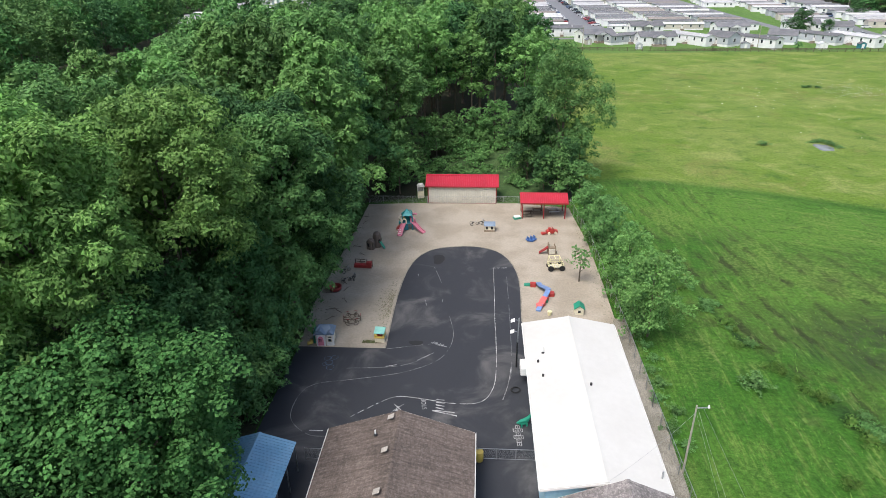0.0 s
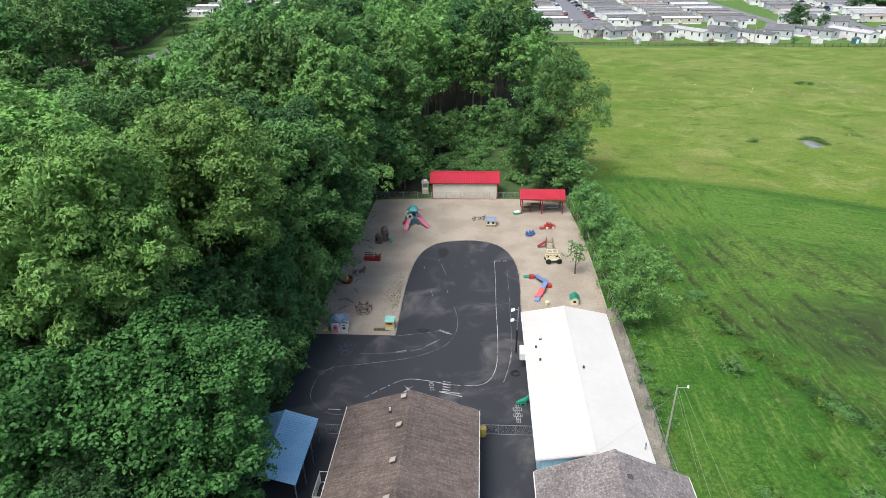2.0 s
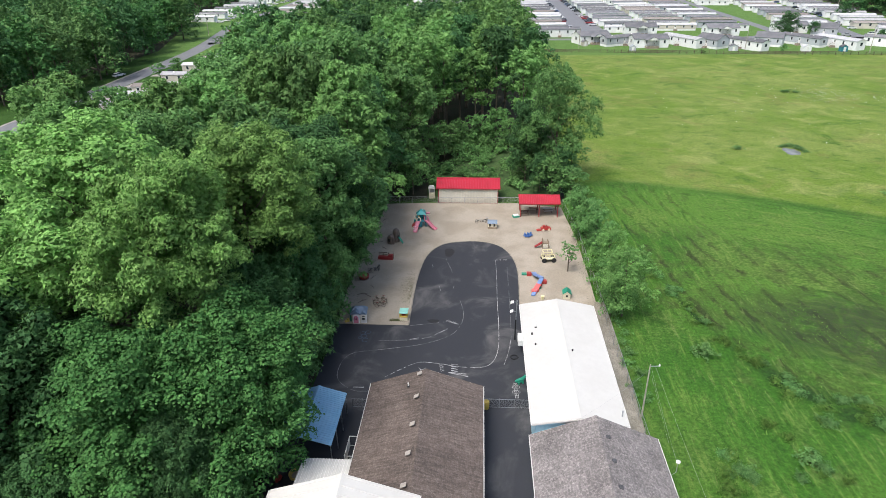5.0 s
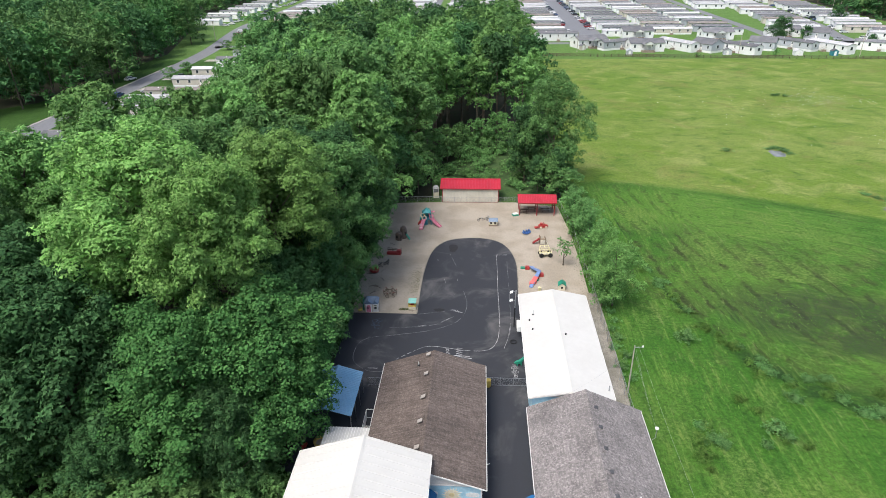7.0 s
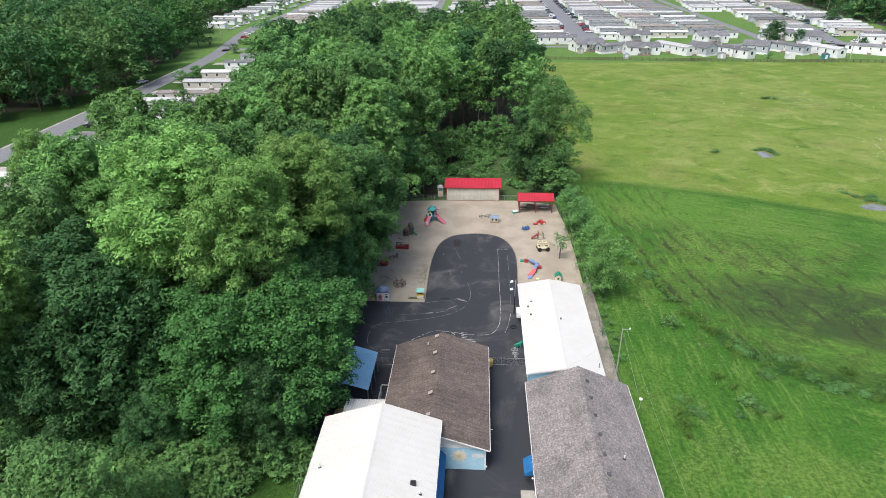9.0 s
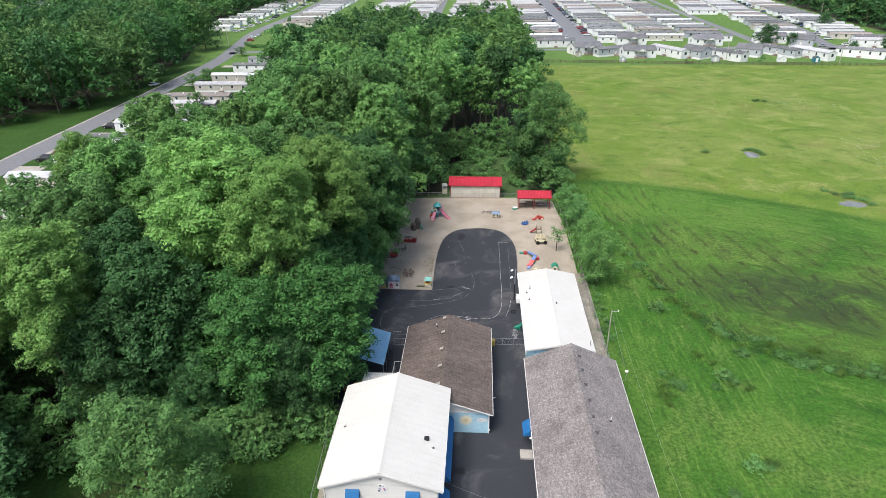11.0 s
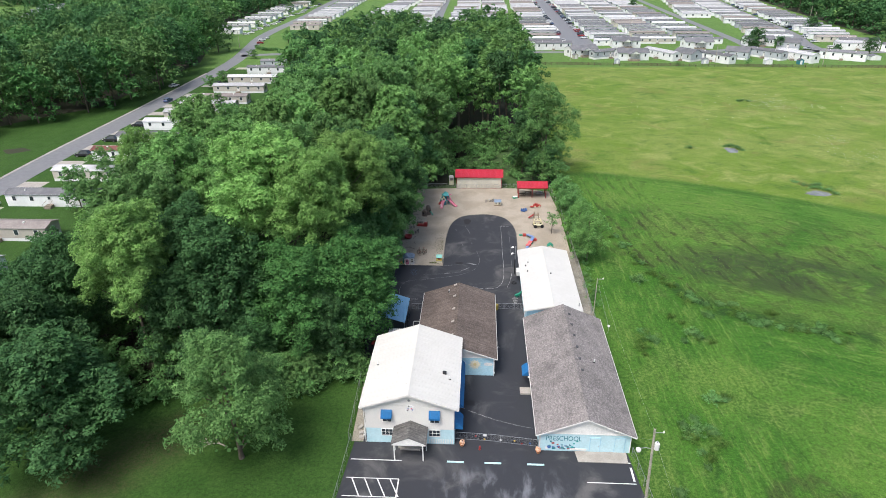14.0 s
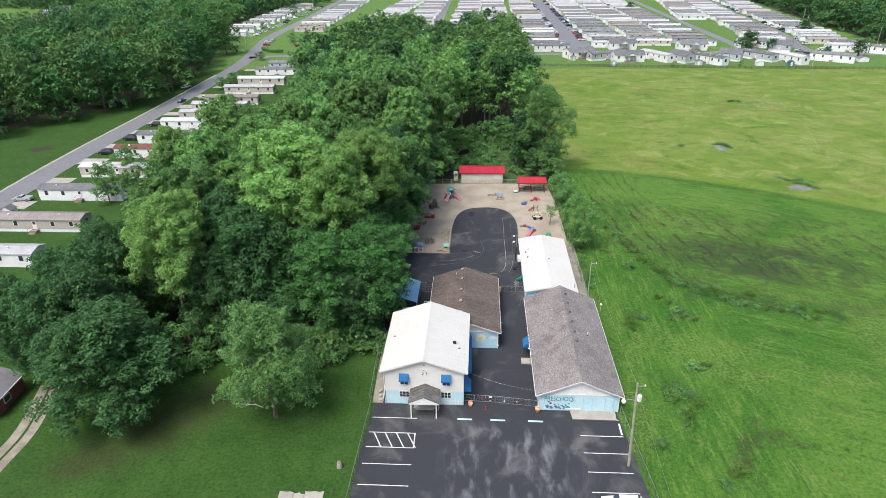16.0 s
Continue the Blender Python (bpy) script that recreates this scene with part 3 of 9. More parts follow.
def build_paving():
    sand = Geo().flat([(-19.2, 52.6), (-19.8, 62), (-19.4, 72), (-18.8, 85.4), (-18.6, 94.4), (-9, 95.2), (6, 95.4), (14.4, 93.5), (15.4, 80.2), (15.5, 68), (15.3, 52.0)][::-1], -0.2, 0.012)
    single("sand", sand, M_SAND, "trodden beige playground sand beside asphalt", "sand", kind="structure")
    yard = Geo().flat(YARD[::-1], -0.2, 0.035)
    single("pavement", yard, M_ASPHALT, "dark sealed asphalt playground loop and alley", "pavement", kind="structure")
    # rubbed lip round the loop
    lip = Geo().ribbon(LOBE, 0.14, 0.01, 0.045)
    single("kerb", lip, M_GRAVEL, "worn grey edge of the asphalt loop", "kerb", kind="structure")
    # dark sheet under the woods; tree shade is part of its colour
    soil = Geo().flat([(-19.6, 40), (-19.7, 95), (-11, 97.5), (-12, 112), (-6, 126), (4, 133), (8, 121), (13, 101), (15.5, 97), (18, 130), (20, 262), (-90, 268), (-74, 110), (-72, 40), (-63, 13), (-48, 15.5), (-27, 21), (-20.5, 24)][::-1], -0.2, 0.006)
    single("woodland_floor", soil, M_SOIL_SHADE, "leaf litter under the trees, darkened for their shade", "ground", kind="structure")
    clearing = Geo().flat([(-18, 95.6), (-11, 97.5), (-12, 112), (-6, 126), (4, 133), (8, 121), (13, 101), (15.5, 96.8), (14, 95.2), (6, 96)], -0.2, 0.008)
    single("clearing", clearing, M_WEEDY, "dark weedy clearing behind the red-roofed shed", "ground", kind="structure")
    gravel = Geo().flat([(-17.2, 6.2), (-17.2, 20.8), (-19.3, 20.8), (-18.7, 6.2)][::-1], -0.1, 0.02)
    single("gravel_strip", gravel, M_GRAVEL, "strip of pale gravel beside the two-storey house", "gravel", kind="structure")
    dirt = Geo().flat([(13.9, 31.5), (13.9, 52), (15.2, 60), (16.6, 60), (16.6, 45), (16.2, 31.5)][::-1][::-1], -0.1, 0.022)
    single("dirt_strip", dirt, M_GRAVEL, "bare dirt along the chain-link fence", "ground", kind="structure")
    # dark sheets under the outer woods, with tree shade painted into them
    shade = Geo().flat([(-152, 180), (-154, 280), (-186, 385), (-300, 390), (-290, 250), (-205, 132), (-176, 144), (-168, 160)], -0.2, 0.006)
    single("woodland_floor_west", shade, M_SOIL_SHADE, "leaf litter under the western trees, darkened for their shade", "ground", kind="structure")
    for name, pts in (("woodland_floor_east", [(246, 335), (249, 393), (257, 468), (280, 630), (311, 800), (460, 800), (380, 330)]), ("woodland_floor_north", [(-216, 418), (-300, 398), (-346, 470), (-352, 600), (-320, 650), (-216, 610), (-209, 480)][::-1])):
        single(name, Geo().flat(pts[::-1], -0.2, 0.006), M_SOIL_SHADE, "leaf litter under distant trees, darkened for their shade", "ground", kind="structure")
    worn = [(-146.5 + 4.2 * math.cos(a) * (1 + 0.2 * math.sin(3 * a)), 124 + 2.6 * math.sin(a) * (1 + 0.2 * math.cos(4 * a))) for a in np.linspace(0, 2 * math.pi, 21)[:-1]]
    single("bare_soil", Geo().flat(worn, -0.1, 0.01), M_SOIL_SHADE, "bare brown soil patch on the roadside lawn", "ground", kind="structure")
    drive = Geo()
    for k in (-0.85, 0.85):
        drive.ribbon(fair([(-67.4 + k, 8), (-65.5 + k, 1.8), (-64.6 + k, -2.5), (-64.6 + k, -8), (-65 + k, -30)]), 1.3, -0.05, 0.02)
    single("dirt_drive", drive, M_GRAVEL, "two pale wheel tracks across the lawn", "driveway", kind="structure")
    slab = Geo().flat([(9.2, 3.9), (15.1, 3.9), (15.2, 5.62), (9.0, 5.62)], 0.0, 0.12)
    single("entrance_slab", slab, M_CONCRETE, "pale concrete slab below the preschool doors", "slab", kind="structure")


build_paving()


def build_markings():
    z0, z1 = 0.03, 0.041
    lot = thing("parking_marking", 0, 0, 0, 0, "white parking lines on dark asphalt", "parking lines", kind="structure")
    for y in (3.2, 0.35, -2.3, -5.15, -8.5, -11.4, -14.3):
        part("line", Geo().box(-18.2, y - 0.06, z0, -12.0, y + 0.06, z1), M_PARKLINE, lot)
    for y in (4.0, 0.85, -2.2, -5.35, -8.45, -11.5, -14.5):
        part("line", Geo().box(9.8, y - 0.06, z0, 15.4, y + 0.06, z1), M_PARKLINE, lot)
    part("line", Geo().box(-12.1, -2.3, z0, -11.95, 0.35, z1), M_PARKLINE, lot)
    part("line", Geo().box(15.15, 1.2, z0, 15.4, 3.3, z1), M_PARKLINE, lot)
    for k in range(4):
        x = -17.6 + 1.5 * k
        part("hatch", Geo().flat([(x + 1.25, -2.25), (x + 1.4, -2.25), (x + 0.15, 0.3), (x, 0.3)], z0, z1), M_PARKLINE, lot)
    for x in (-6.5, -2.0, 3.1):
        b = thing("wheel_stop", x + 1.0, 3.25, 0.03, 0, "pale aqua concrete wheel stop on the parking lot", "wheel stop", "wheel stops")
        part("block", Geo().loft([[(sx, sy * w, z) for sx, sy in ((-1.0, -1), (1.0, -1), (1.0, 1), (-1.0, 1))] for w, z in ((0.1, 0), (0.095, 0.06), (0.06, 0.13))]), M_STOPBLOCK, b)
    track = thing("track_marking", 0, 0, 0, 0, "worn white tricycle-track lines on the playground asphalt", "painted lines", kind="structure")
    rnd = random.Random(4)

    def stroke(pts, w, keep, material=M_LINE, steps=8):
        geo = Geo().ribbon(fair(pts, steps), w, z0, z1, lambda i: rnd.random() > keep)
        part("stroke", geo, material, track)
    stroke([(1.8, 71.9), (1.85, 66), (1.8, 60.0), (1.85, 55), (1.8, 50.4), (1.4, 47.0), (0.2, 45.0), (-2.4, 44.7), (-5.6, 45.3), (-7.8, 45.4), (-9.7, 44.1), (-11.5, 42.5)], 0.07, 0.93)
    stroke([(3.5, 69.6), (3.5, 60), (3.35, 50.5), (2.9, 47.8), (2.3, 45.4)], 0.06, 0.75, M_FAINT)
    stroke([(3.3, 50.5), (2.9, 47.8), (2.3, 45.4)], 0.09, 0.9, M_LINE)
    stroke([(1.7, 71.9), (3.6, 72.0)], 0.16, 0.8)
    stroke([(-3.4, 59.8), (-2.8, 56.4), (-3.1, 53.5), (-4.4, 51.1), (-7.7, 49.1), (-12.6, 47.8), (-15.8, 47.0), (-17.0, 45.3), (-16.9, 42.1), (-14.8, 40.1), (-12.6, 40.0)], 0.07, 0.94, M_FAINT)
    stroke([(-4.7, 52.6), (-6.5, 50.9), (-9.0, 50.0), (-13.4, 49.6)], 0.09, 0.9, M_FAINT)
    stroke([(-8.3, 50.4), (-9.4, 50.05)], 0.12, 1.0)
    stroke([(-4.7, 52.6), (-6.3, 51.2)], 0.1, 0.9)
    stroke([(-9.7, 53.1), (-5.0, 54.2)], 0.08, 0.8, M_FAINT)
    stroke([(-5.0, 54.5), (-3.2, 53.6)], 0.12, 0.9)
    stroke([(-6.0, 72), (-4.5, 66), (-4.6, 60), (-5.3, 56)], 0.08, 0.4, M_FAINT)
    stroke([(-8.0, 70), (-6.2, 62)], 0.08, 0.35, M_FAINT)
    stroke([(-14.8, 40.6), (-13.6, 40.6)], 0.12, 1.0)
    for k in range(5):
        stroke([(-3.9 + 0.0 * k, 45.2 - 0.38 * k), (-3.1 + 0.25 * (k == 4) * 4, 45.1 - 0.42 * k)], 0.13, 1.0)
    stroke([(-4.2, 43.65), (-1.9, 43.0)], 0.13, 1.0)
    # worn stopping words
    words("STOP", 0.62, M_LINE, pose(-5.0, 44.5, z1, 0, 0, 100), track, "painted_word", "white painted word on the asphalt", 0.004)
    words("STOP", 0.6, M_LINE, pose(-4.4, 54.25, z1, 0, 0, 155), track, "painted_word", "white painted word on the asphalt", 0.004)
    words("R R", 0.5, M_LINE, pose(-7.4, 43.8, z1, 0, 0, 80), track, "painted_word", "white painted letters on the asphalt", 0.004)
    stroke([(-7.8, 44.4), (-6.9, 43.4)], 0.06, 1.0)
    stroke([(-7.8, 43.4), (-6.9, 44.4)], 0.06, 1.0)
    # hopscotch
    hop = thing("hopscotch", 3.55, 39.5, z0, 2, "white painted hopscotch grid on the asphalt", "hopscotch", kind="structure")
    cells = [(0, 0), (0, 0.42), (-0.22, 0.84), (0.22, 0.84), (0, 1.26), (-0.22, 1.68), (0.22, 1.68), (0, 2.1)]
    for cx, cy in cells:
        c = Geo()
        for a in ((-0.2, 0, 0.2, 0.05), (-0.2, 0.37, 0.2, 0.42), (-0.2, 0.05, -0.15, 0.37), (0.15, 0.05, 0.2, 0.37), (-0.03, 0.13, 0.03, 0.3)):
            c.box(cx + a[0], cy + a[1], 0, cx + a[2], cy + a[3], 0.011)
        part("square", c, M_LINE, hop)
    # a faded drawing near the playhouse
    for k, (x, y, r) in enumerate(((-15.6, 51.2, 0.35), (-14.9, 51.4, 0.35), (-15.3, 50.5, 0.4), (-15.0, 49.7, 0.4), (-15.7, 50.2, 0.25))):
        stroke([(x + r * math.cos(a), y + r * math.sin(a)) for a in np.linspace(0, 6.3, 9)], 0.06, 0.9, M_LINEBLUE, 2)
    # patches and a drain
    for name, x, y, rx, ry, mat_, lab in (("asphalt_patch", -5.6, 74.2, 0.75, 1.7, M_TYRE, "black tar patch on the asphalt"), ("asphalt_patch", -6.7, 54.3, 0.75, 0.5, M_TYRE, "black tar patch on the asphalt")):
        pts = [(x + rx * math.cos(a) * (1 + 0.2 * math.sin(3 * a + x)), y + ry * math.sin(a) * (1 + 0.15 * math.cos(2 * a))) for a in np.linspace(0, 2 * math.pi, 15)[:-1]]
        single(name, Geo().flat(pts, z0, 0.042), mat_, lab, "asphalt patch", kind="structure")
    single("drain_grate", Geo().box(-4.6, 13.4, 0.03, -3.3, 14.4, 0.05), M_DARKMETAL, "dark drain grate in the alley asphalt", "drain", kind="structure")


build_markings()


# ---- streets of the home park ----
def build_streets():
    def street(name, pts, w, label):
        single(name, Geo().ribbon(fair(pts, 6), w, -0.1, 0.03), M_ROAD, label, "street", kind="structure")
    street("street_west", [(-122, -60), (-126.5, 60), (-128.2, 88), (-130, 120), (-131.3, 185), (-134, 250), (-137.5, 292), (-144, 329), (-152, 374), (-155, 410), (-156, 459), (-158, 528), (-164, 617), (-172, 800)], 8.0, "grey asphalt street with a pale kerb")
    street("street_middle", [(55.5, 300), (55.5, 420), (56, 520), (60, 660), (62, 860)], 10.0, "pale grey street between mobile homes")
    street("street_east", [(152, 325), (154.8, 356), (157.2, 446), (160, 540), (162.4, 614), (170, 860)], 6.0, "narrow grey street beside a grass strip")
    street("street_far_east", [(184, 300), (190, 340), (203, 395), (220, 526), (238, 640), (262, 860)], 8.0, "grey street between mobile homes")
    street("street_cross", [(20, 312), (55, 311), (110, 308), (152, 322), (184, 312), (240, 306)], 6.0, "grey cross street behind the front homes")
    street("street_hidden", [(-38, 300), (-38, 420), (-40, 560), (-42, 800)], 8.0, "grey street between mobile homes")
    street("street_branch", [(-139, 302), (-128, 306), (-116, 308), (-100, 309)], 7.0, "short grey street that turns behind the woods")
    for w in (0.9,):
        single("kerb", Geo().ribbon(fair([(-126.3, -60), (-130.8, 60), (-132.5, 88), (-134.4, 120), (-135.7, 185), (-138, 250)], 6), w, -0.05, 0.1), M_CONCRETE, "pale concrete kerb along the street", "kerb", kind="structure")


build_streets()


def build_ponds():
    for x, y, rx, ry in ((71.7, 128.6, 2.0, 2.8), (80.0, 93.6, 3.0, 1.9)):
        rnd = random.Random(int(x))
        pts = [(x + rx * math.cos(a) * rnd.uniform(0.75, 1.15), y + ry * math.sin(a) * rnd.uniform(0.75, 1.15)) for a in np.linspace(0, 2 * math.pi, 19)[:-1]]
        single("pond", Geo().flat(pts, -0.3, 0.02), M_WATER, "small puddle of grey water in the meadow", "pond", kind="structure")


build_ponds()


# ---- the school buildings ----
def gable_roof(parent, x0, x1, y0, y1, eave, ridge, material, t=0.14, ribs=0.0, rib_mat=None, label=""):
    """Two slopes that meet in a ridge along y."""
    xm = (x0 + x1) / 2
    part("roof_slope", Geo().slab([(x0, y0, eave), (xm, y0, ridge), (xm, y1, ridge), (x0, y1, eave)], t), material, parent, label)
    part("roof_slope", Geo().slab([(xm, y0, ridge), (x1, y0, eave), (x1, y1, eave), (xm, y1, ridge)], t), material, parent, label)
    if ribs:
        k = (ridge - eave) / (xm - x0)
        y = y0 + ribs / 2
        g = Geo()
        while y < y1:
            for a, b, za, zb in ((x0, xm, eave, ridge), (xm, x1, ridge, eave)):
                g.hexa([(a, y - 0.025, za), (b, y - 0.025, zb), (b, y + 0.025, zb), (a, y + 0.025, za)],
                       [(a, y - 0.012, za + 0.035), (b, y - 0.012, zb + 0.035), (b, y + 0.012, zb + 0.035), (a, y + 0.012, za + 0.035)])
            y += ribs
        part("roof_ribs", g, rib_mat or material, parent)
    cap = Geo().slab([(xm - 0.18, y0 - 0.01, ridge - 0.02), (xm, y0 - 0.01, ridge + 0.035), (xm, y1 + 0.01, ridge + 0.035), (xm - 0.18, y1 + 0.01, ridge - 0.02)], 0.02)
    cap.slab([(xm, y0 - 0.01, ridge + 0.035), (xm + 0.18, y0 - 0.01, ridge - 0.02), (xm + 0.18, y1 + 0.01, ridge - 0.02), (xm, y1 + 0.01, ridge + 0.035)], 0.02)
    part("ridge_cap", cap, material, parent)


def bargeboards(parent, x0, x1, y0, y1, eave, ridge, material, h=0.22):
    xm = (x0 + x1) / 2
    for y in (y0 - 0.03, y1 + 0.03):
        for a, b, za, zb in ((x0, xm, eave, ridge), (xm, x1, ridge, eave)):
            g = Geo().hexa([(a, y - 0.02, za - h), (b, y - 0.02, zb - h), (b, y + 0.02, zb - h), (a, y + 0.02, za - h)],
                           [(a, y - 0.02, za - 0.04), (b, y - 0.02, zb - 0.04), (b, y + 0.02, zb - 0.04), (a, y + 0.02, za - 0.04)])
            part("bargeboard", g, material, parent)


def gutters(parent, x0, x1, y0, y1, eave, material):
    for x, s in ((x0, -1), (x1, 1)):
        g = Geo()
        prof = [(0.0, 0.0), (0.0, -0.1), (0.03 * s, -0.12), (0.06 * s, -0.1), (0.075 * s, 0.0), (0.06 * s, 0.0), (0.05 * s, -0.085), (0.015 * s, -0.085), (0.015 * s, 0.0)]
        g.loft([[(x + dx, y, eave + dz) for dx, dz in prof] for y in (y0, y1)])
        part("gutter", g, material, parent)


def gable_walls(parent, x0, x1, y0, y1, top, ridge, material, gable_mat, base=None, base_mat=None, t=0.2):
    """Four walls, gable ends above, and, where given, a band of another colour below."""
    xm = (x0 + x1) / 2
    z = 0.0
    if base:
        for name, b in (("lower_wall", (x0, y0, 0, x1, y0 + t, base)), ("lower_wall", (x0, y1 - t, 0, x1, y1, base)), ("lower_wall", (x0, y0 + t, 0, x0 + t, y1 - t, base)), ("lower_wall", (x1 - t, y0 + t, 0, x1, y1 - t, base))):
            part(name, Geo().box(*b), base_mat, parent, "aqua painted lower wall")
        z = base
    for b in ((x0, y0, z, x1, y0 + t, top), (x0, y1 - t, z, x1, y1, top), (x0, y0 + t, z, x0 + t, y1 - t, top), (x1 - t, y0 + t, z, x1, y1 - t, top)):
        part("wall", Geo().box(*b), material, parent)
    for y in (y0, y1 - t):
        part("gable", Geo().loft([[(x0, yy, top), (x1, yy, top), (xm, yy, ridge)] for yy in (y, y + t)]), gable_mat, parent)


def laps(parent, x0, x1, y, z0, z1, step, material, skip=lambda x, z: False, inset=lambda z: 0.0):
    """Siding boards on a wall that faces south."""
    z = z0
    while z + step <= z1 + 1e-6:
        i = inset(z + step)
        if x1 - x0 - 2 * i > 0.3:
            g = Geo().hexa([(x0 + i, y - 0.028, z), (x1 - i, y - 0.028, z), (x1 - i, y - 0.002, z), (x0 + i, y - 0.002, z)],
                           [(x0 + i, y - 0.008, z + step), (x1 - i, y - 0.008, z + step), (x1 - i, y - 0.002, z + step), (x0 + i, y - 0.002, z + step)])
            part("siding_board", g, material, parent)
        z += step


def window(parent, x, y, z, w, h, frame_mat=None, mullions=1, rows=1, face=-1):
    """A framed window on a wall that faces south (face -1) or north."""
    f = frame_mat or M_TRIM
    fr = Geo()
    d = 0.07 * face
    lo, hi = sorted((y, y + d))
    for b in ((x - w / 2 - 0.08, z - 0.08, x + w / 2 + 0.08, z), (x - w / 2 - 0.08, z + h, x + w / 2 + 0.08, z + h + 0.08), (x - w / 2 - 0.08, z, x - w / 2, z + h), (x + w / 2, z, x + w / 2 + 0.08, z + h)):
        fr.box(b[0], lo, b[1], b[2], hi, b[3])
    win = part("window", fr, f, parent, "white framed window")
    lo, hi = sorted((y, y + d * 0.45))
    part("pane", Geo().box(x - w / 2, lo, z, x + w / 2, hi, z + h), M_GLASS, win, "dark glass")
    bars = Geo()
    lo, hi = sorted((y, y + d * 0.8))
    for k in range(1, mullions + 1):
        c = x - w / 2 + w * k / (mullions + 1)
        bars.box(c - 0.025, lo, z, c + 0.025, hi, z + h)
    for k in range(1, rows + 1):
        c = z + h * k / (rows + 1)
        bars.box(x - w / 2, lo - 0.001, c - 0.02, x + w / 2, hi - 0.001, c + 0.02)
    part("muntin", bars, f, win)
    return win


def side_window(parent, x, y, z, w, h, face):
    d = 0.07 * face
    lo, hi = sorted((x, x + d))
    fr = Geo()
    for b in ((y - w / 2 - 0.08, z - 0.08, y + w / 2 + 0.08, z), (y - w / 2 - 0.08, z + h, y + w / 2 + 0.08, z + h + 0.08), (y - w / 2 - 0.08, z, y - w / 2, z + h), (y + w / 2, z, y + w / 2 + 0.08, z + h)):
        fr.box(lo, b[0], b[1], hi, b[2], b[3])
    win = part("window", fr, M_TRIM, parent, "white framed window")
    lo, hi = sorted((x, x + d * 0.45))
    part("pane", Geo().box(lo, y - w / 2, z, hi, y + w / 2, z + h), M_GLASS, win, "dark glass")


def awning(parent, x, y, z, w, drop=0.85, out=0.75):
    """A canvas hood over a south window."""
    g = Geo().loft([[(sx, y, z), (sx, y, z + drop), (sx, y - out * 0.35, z + drop * 0.82), (sx, y - out * 0.75, z + drop * 0.42), (sx, y - out, z + 0.08), (sx, y - out, z - 0.06)] for sx in (x - w / 2, x + w / 2)])
    a = part("awning", g, M_AWNING, parent, "blue canvas awning")
    part("awning_valance", Geo().box(x - w / 2 - 0.01, y - out - 0.015, z - 0.14, x + w / 2 + 0.01, y - out, z - 0.04), M_AWNING, a)


def roof_vent(parent, x, y, z, slope, material):
    m = pose(x, y, z, 0, slope, 0)
    v = part("roof_vent", Geo().bevel_box(-0.1, -0.12, 0.0, 0.1, 0.12, 0.12, 0.03, m), material, parent, "small grey roof vent")
    part("vent_hood", Geo().slab([m @ Vector(p) for p in ((-0.26, -0.24, 0.16), (0.26, -0.24, 0.23), (0.26, 0.24, 0.23), (-0.26, 0.24, 0.16))], 0.03), material, v)


def vent_pipe(parent, x, y, z, h=0.5):
    p = part("vent_pipe", Geo().tube([(x, y, z - 0.2), (x, y, z + h)], 0.06, 8), P_WHITE, parent, "white vent pipe")
    part("flashing", Geo().lathe([(0.17, -0.02), (0.14, 0.05), (0.07, 0.12)], 10, pose(x, y, z)), M_DARKMETAL, p)


